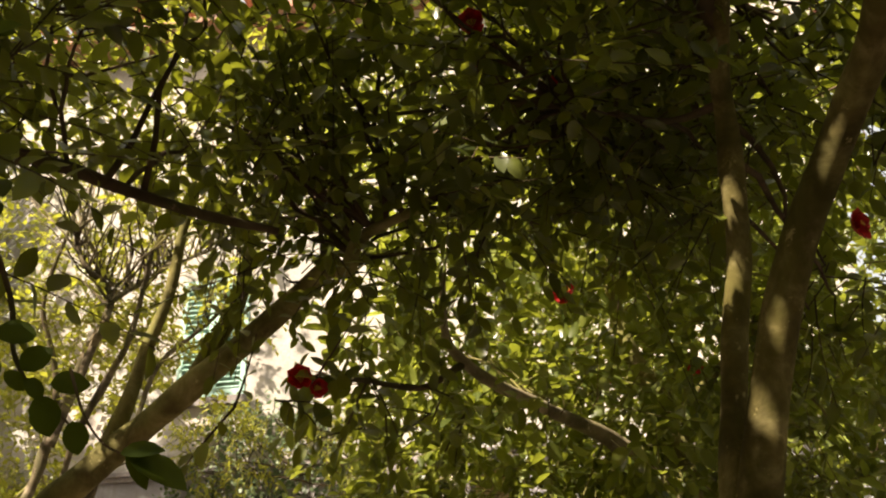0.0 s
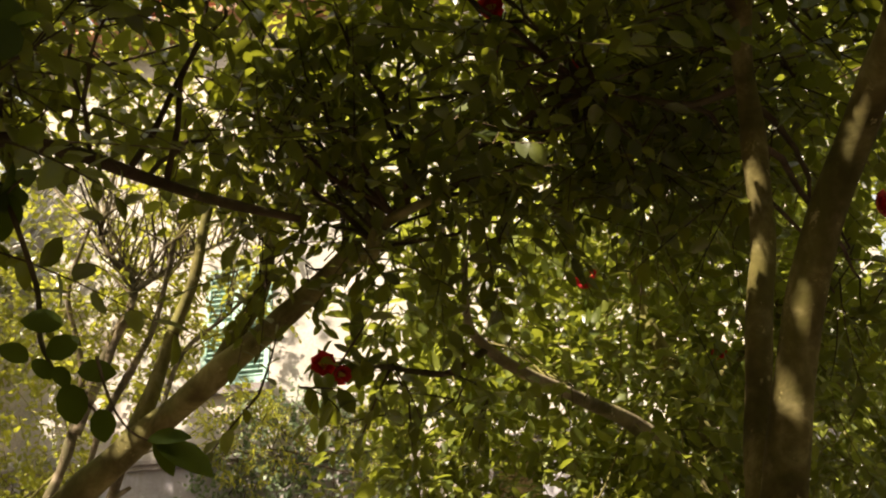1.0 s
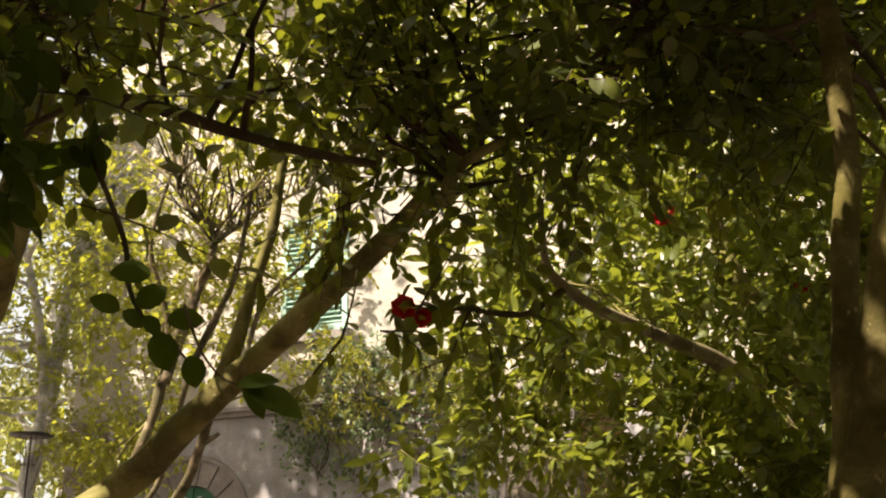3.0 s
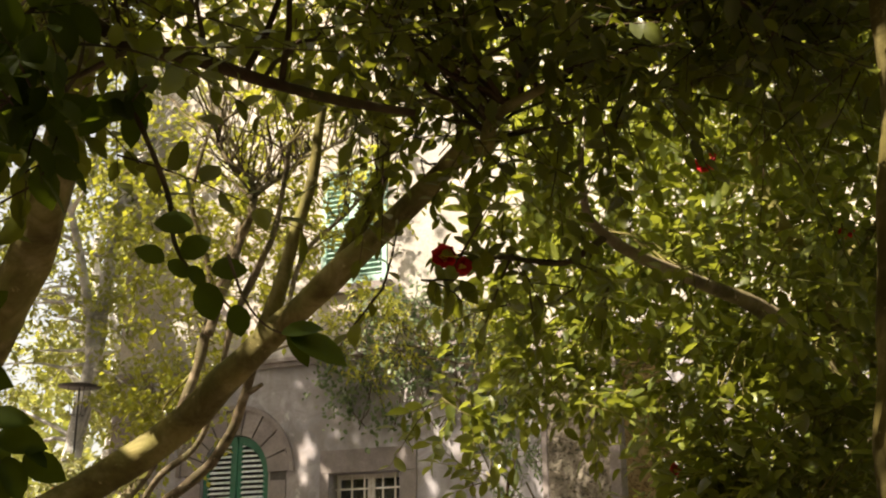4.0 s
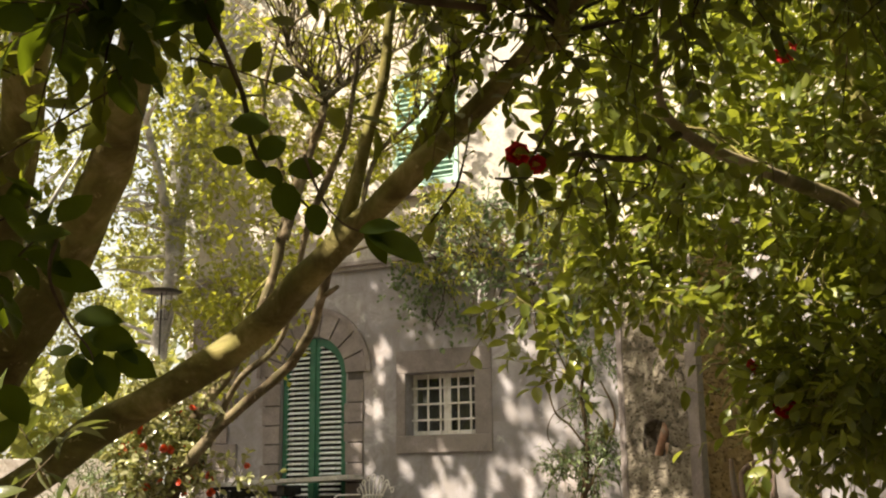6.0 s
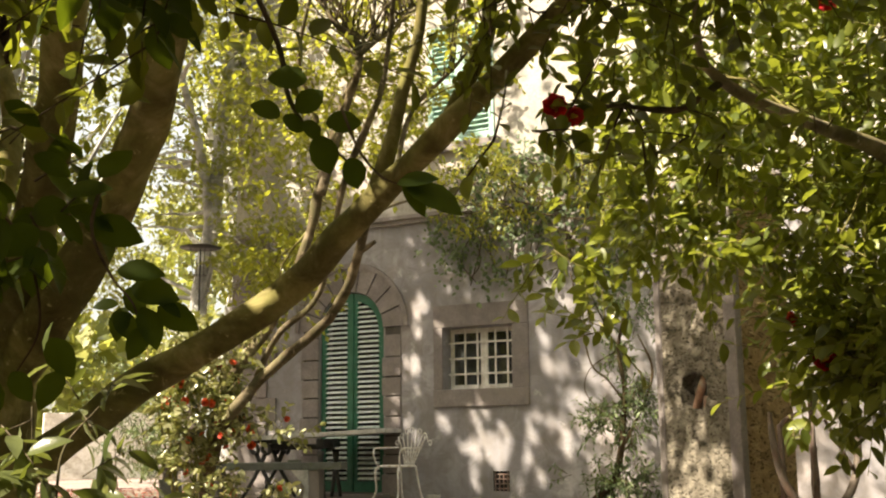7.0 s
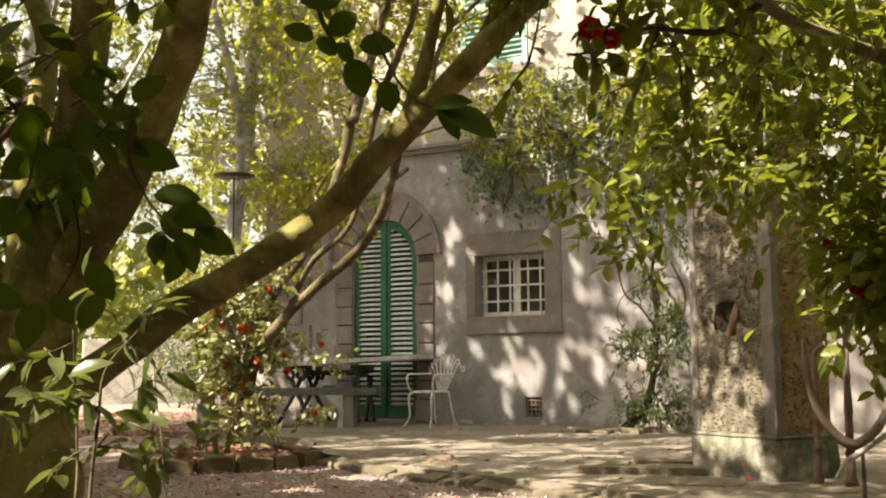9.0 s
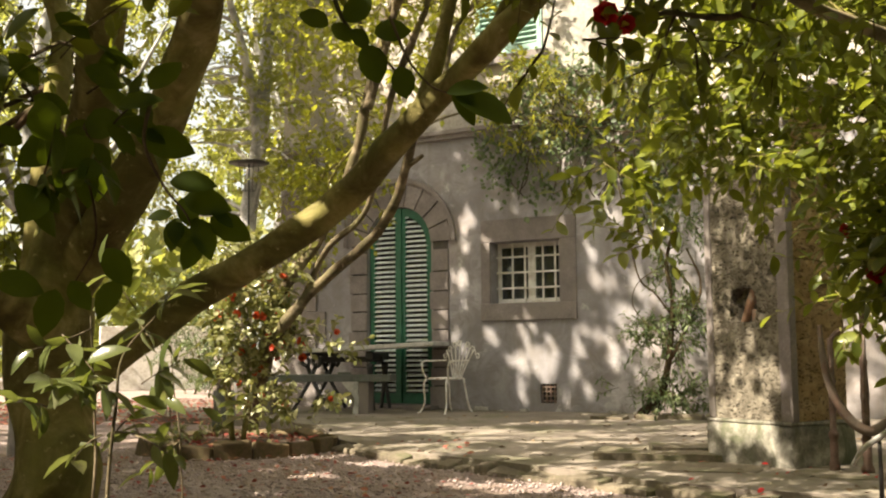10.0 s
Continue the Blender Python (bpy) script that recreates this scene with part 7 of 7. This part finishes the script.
SPRAY += [((-0.596, 1.900, 0.928), (-0.555, 1.896, 0.865)), ((-0.574, 1.911, 0.872), (-0.604, 1.884, 0.811)), ((-0.653, 1.886, 0.869), (-0.618, 1.879, 0.823)), ((-0.676, 1.879, 0.855), (-0.689, 1.856, 0.780)), ((-0.768, 1.842, 0.873), (-0.692, 1.852, 0.853)), ((-0.627, 1.914, 1.123), (-0.692, 1.878, 1.078)), ((-0.675, 1.896, 1.130), (-0.737, 1.862, 1.076)), ((-0.652, 1.914, 1.076), (-0.679, 1.893, 1.018)), ((-0.633, 1.919, 1.083), (-0.638, 1.908, 1.008)), ((-0.599, 1.960, 1.198), (-0.523, 1.956, 1.215)), ((-0.596, 1.966, 1.174), (-0.516, 1.975, 1.141)), ((-0.561, 1.982, 1.147), (-0.469, 1.990, 1.120)), ((-0.618, 1.962, 1.162), (-0.566, 1.966, 1.114)), ((-0.757, 1.921, 1.121), (-0.800, 1.899, 1.146)), ((-0.750, 1.965, 1.386), (-0.814, 1.956, 1.333)), ((-0.727, 1.976, 1.378), (-0.668, 2.006, 1.347)), ((-0.807, 1.968, 1.301), (-0.760, 1.999, 1.255)), ((-0.753, 1.956, 1.217), (-0.699, 1.983, 1.191)), ((-0.666, 1.973, 1.274), (-0.605, 2.000, 1.248))]
for p, tip in SPRAY:
    d = np.array(tip) - np.array(p)
    adopt(leaf_mesh("leaf", [leaf_arrays([p], [d], [(0.2 + g.normal(0, 0.35), -0.85, 0.45 + g.normal(0, 0.35))], [1.08 * np.linalg.norm(d)], NEAR_LEAF)], M_LEAF_NEAR), near3)

# shaded leaves that hang from the old camellia close by
near4 = thing("camellia_twig", Matrix.Translation((-0.392, 1.723, 1.682)), "drooping camellia sprays with large leaves in deep shade", "twig")
fn = Foliage(828, 0.085, (4, 6), (0.10, 0.18), NEAR_LEAF, True, 0.0025, 0.5)
for c, r, k in [((-0.409, 1.755, 1.611), (0.14, 0.12, 0.13), 9), ((-0.413, 1.781, 1.78), (0.2, 0.15, 0.1), 9), ((-0.302, 1.739, 1.687), (0.1, 0.12, 0.07), 4), ((-0.454, 1.821, 1.428), (0.07, 0.1, 0.07), 3), ((-0.759, 1.995, 1.272), (0.12, 0.1, 0.1), 5), ((-0.657, 1.951, 1.154), (0.1, 0.1, 0.06), 4), ((-0.747, 1.937, 1.056), (0.06, 0.1, 0.06), 3)]:
    fn.blob(c, r, k, 0.1)
fn.grow(near4, M_LEAF_NEAR, M_BARK_DARK, "leaves")

# few young leaves that the sun catches under the dark crown
sprig = thing("camellia_twig", Matrix.Translation((0.832, 2.386, 2.193)), "thin camellia sprig with bright yellow-green young leaves", "twig")
limb("stem", chain([(1.09, 2.374, 2.251), (0.928, 2.41, 2.199), (0.72, 2.406, 2.218)], (0.004, 0.0015)), M_BARK_DARK, sprig, 6, 6)
for p, tip in [((0.708, 2.402, 2.231), (0.747, 2.362, 2.239)), ((0.885, 2.384, 2.165), (0.887, 2.369, 2.107)), ((0.83, 2.379, 2.206), (0.875, 2.372, 2.192)), ((0.919, 2.388, 2.138), (0.955, 2.38, 2.128))]:
    d = np.array(tip) - np.array(p)
    adopt(leaf_mesh("leaf", [leaf_arrays([p], [d], [(-0.5, -0.8, 0.5)], [1.1 * np.linalg.norm(d)], NEAR_LEAF)], M_LEAF_YOUNG), sprig)

# ---------------------------------------------------------------- litter
g = np.random.default_rng(55)
n = 12500
x, y = g.uniform(-3.6, 2.6, n), g.uniform(3.6, 9.6, n)
edge_x = [p[0] for p in EDGE][::-1]
edge_y = [p[1] for p in EDGE][::-1]
ok = (y < np.interp(x, edge_x, edge_y) - 0.16) & (np.hypot(x - PC[0], y - PC[1]) > 0.86)
x, y = x[ok], y[ok]
n = len(x)
oct_v = np.array([(1, 0, 0), (0, 1, 0), (-1, 0, 0), (0, -1, 0), (0, 0, 0.7), (0, 0, -0.4)], float)
oct_f = [(0, 1, 4), (1, 2, 4), (2, 3, 4), (3, 0, 4), (1, 0, 5), (2, 1, 5), (3, 2, 5), (0, 3, 5)]
pebbles = leaf_mesh("gravel", [leaf_arrays(np.column_stack([x, y, np.full(n, -0.072) + g.uniform(0, 0.006, n)]), np.column_stack([g.normal(0, 1, (n, 2)), np.zeros(n)]), unit(np.array([0, 0, 1.0]) + g.normal(0, 0.3, (n, 3))), g.uniform(0.006, 0.017, n), (oct_v, oct_f))], surface("pebble", [(0.3, (0.23, 0.172, 0.158)), (0.5, (0.37, 0.295, 0.275)), (0.7, (0.53, 0.45, 0.425))], 12, 70, 0.9))
tagged(pebbles, "loose pinkish gravel", "gravel", kind="stuff")


def strewn(name, count, box_, z, mats, size, seed, label, tmpl=LEAF_SMALL):
    g = np.random.default_rng(seed)
    x, y = g.uniform(box_[0], box_[1], count), g.uniform(box_[2], box_[3], count)
    a = g.uniform(0, 6.28, count)
    zz = np.where(y < np.interp(x, edge_x, edge_y), -0.058, 0.012) if z is None else np.full(count, z)
    ob = leaf_mesh(name, [leaf_arrays(np.column_stack([x, y, zz]), np.column_stack([np.cos(a), np.sin(a), g.normal(0, 0.15, count)]), unit(np.array([0, 0, 1.0]) + g.normal(0, 0.3, (count, 3))), g.uniform(*size, count), tmpl)], mats)
    return tagged(ob, label, "litter", kind="stuff")


strewn("fallen_petals", 320, (-3.4, 0.2, 6.0, 9.2), None, M_LITTER, (0.03, 0.055), 61, "fallen red camellia petals on the gravel", LEAF_BROAD)
strewn("fallen_petals", 2600, (-7.0, -2.2, 11.5, 18.0), 0.012, M_LITTER, (0.04, 0.07), 62, "drift of fallen red petals on the terrace", LEAF_BROAD)
strewn("fallen_petals", 24, (1.2, 3.6, 5.2, 7.4), 0.03, M_PETAL, (0.03, 0.05), 63, "few fallen red petals beside the pillar", LEAF_BROAD)
g = np.random.default_rng(66)
n = 240
rr_, aa_ = 0.66 * np.sqrt(g.uniform(0, 1, n)), g.uniform(0, 6.28, n)
ob = leaf_mesh("fallen_petals", [leaf_arrays(np.column_stack([PC[0] + rr_ * np.cos(aa_), PC[1] + rr_ * np.sin(aa_), np.full(n, 0.02)]), g.normal(0, 1, (n, 3)) * np.array([1, 1, 0.2]), unit(np.array([0, 0, 1.0]) + g.normal(0, 0.3, (n, 3))), g.uniform(0.03, 0.06, n), LEAF_BROAD)], M_LITTER)
tagged(ob, "fallen red petals on the soil of the flower bed", "litter", kind="stuff")
strewn("fallen_leaves", 260, (-1.5, 4.0, 5.5, 13.0), None, M_DRY, (0.04, 0.07), 64, "dry brown leaves strewn on the terrace")
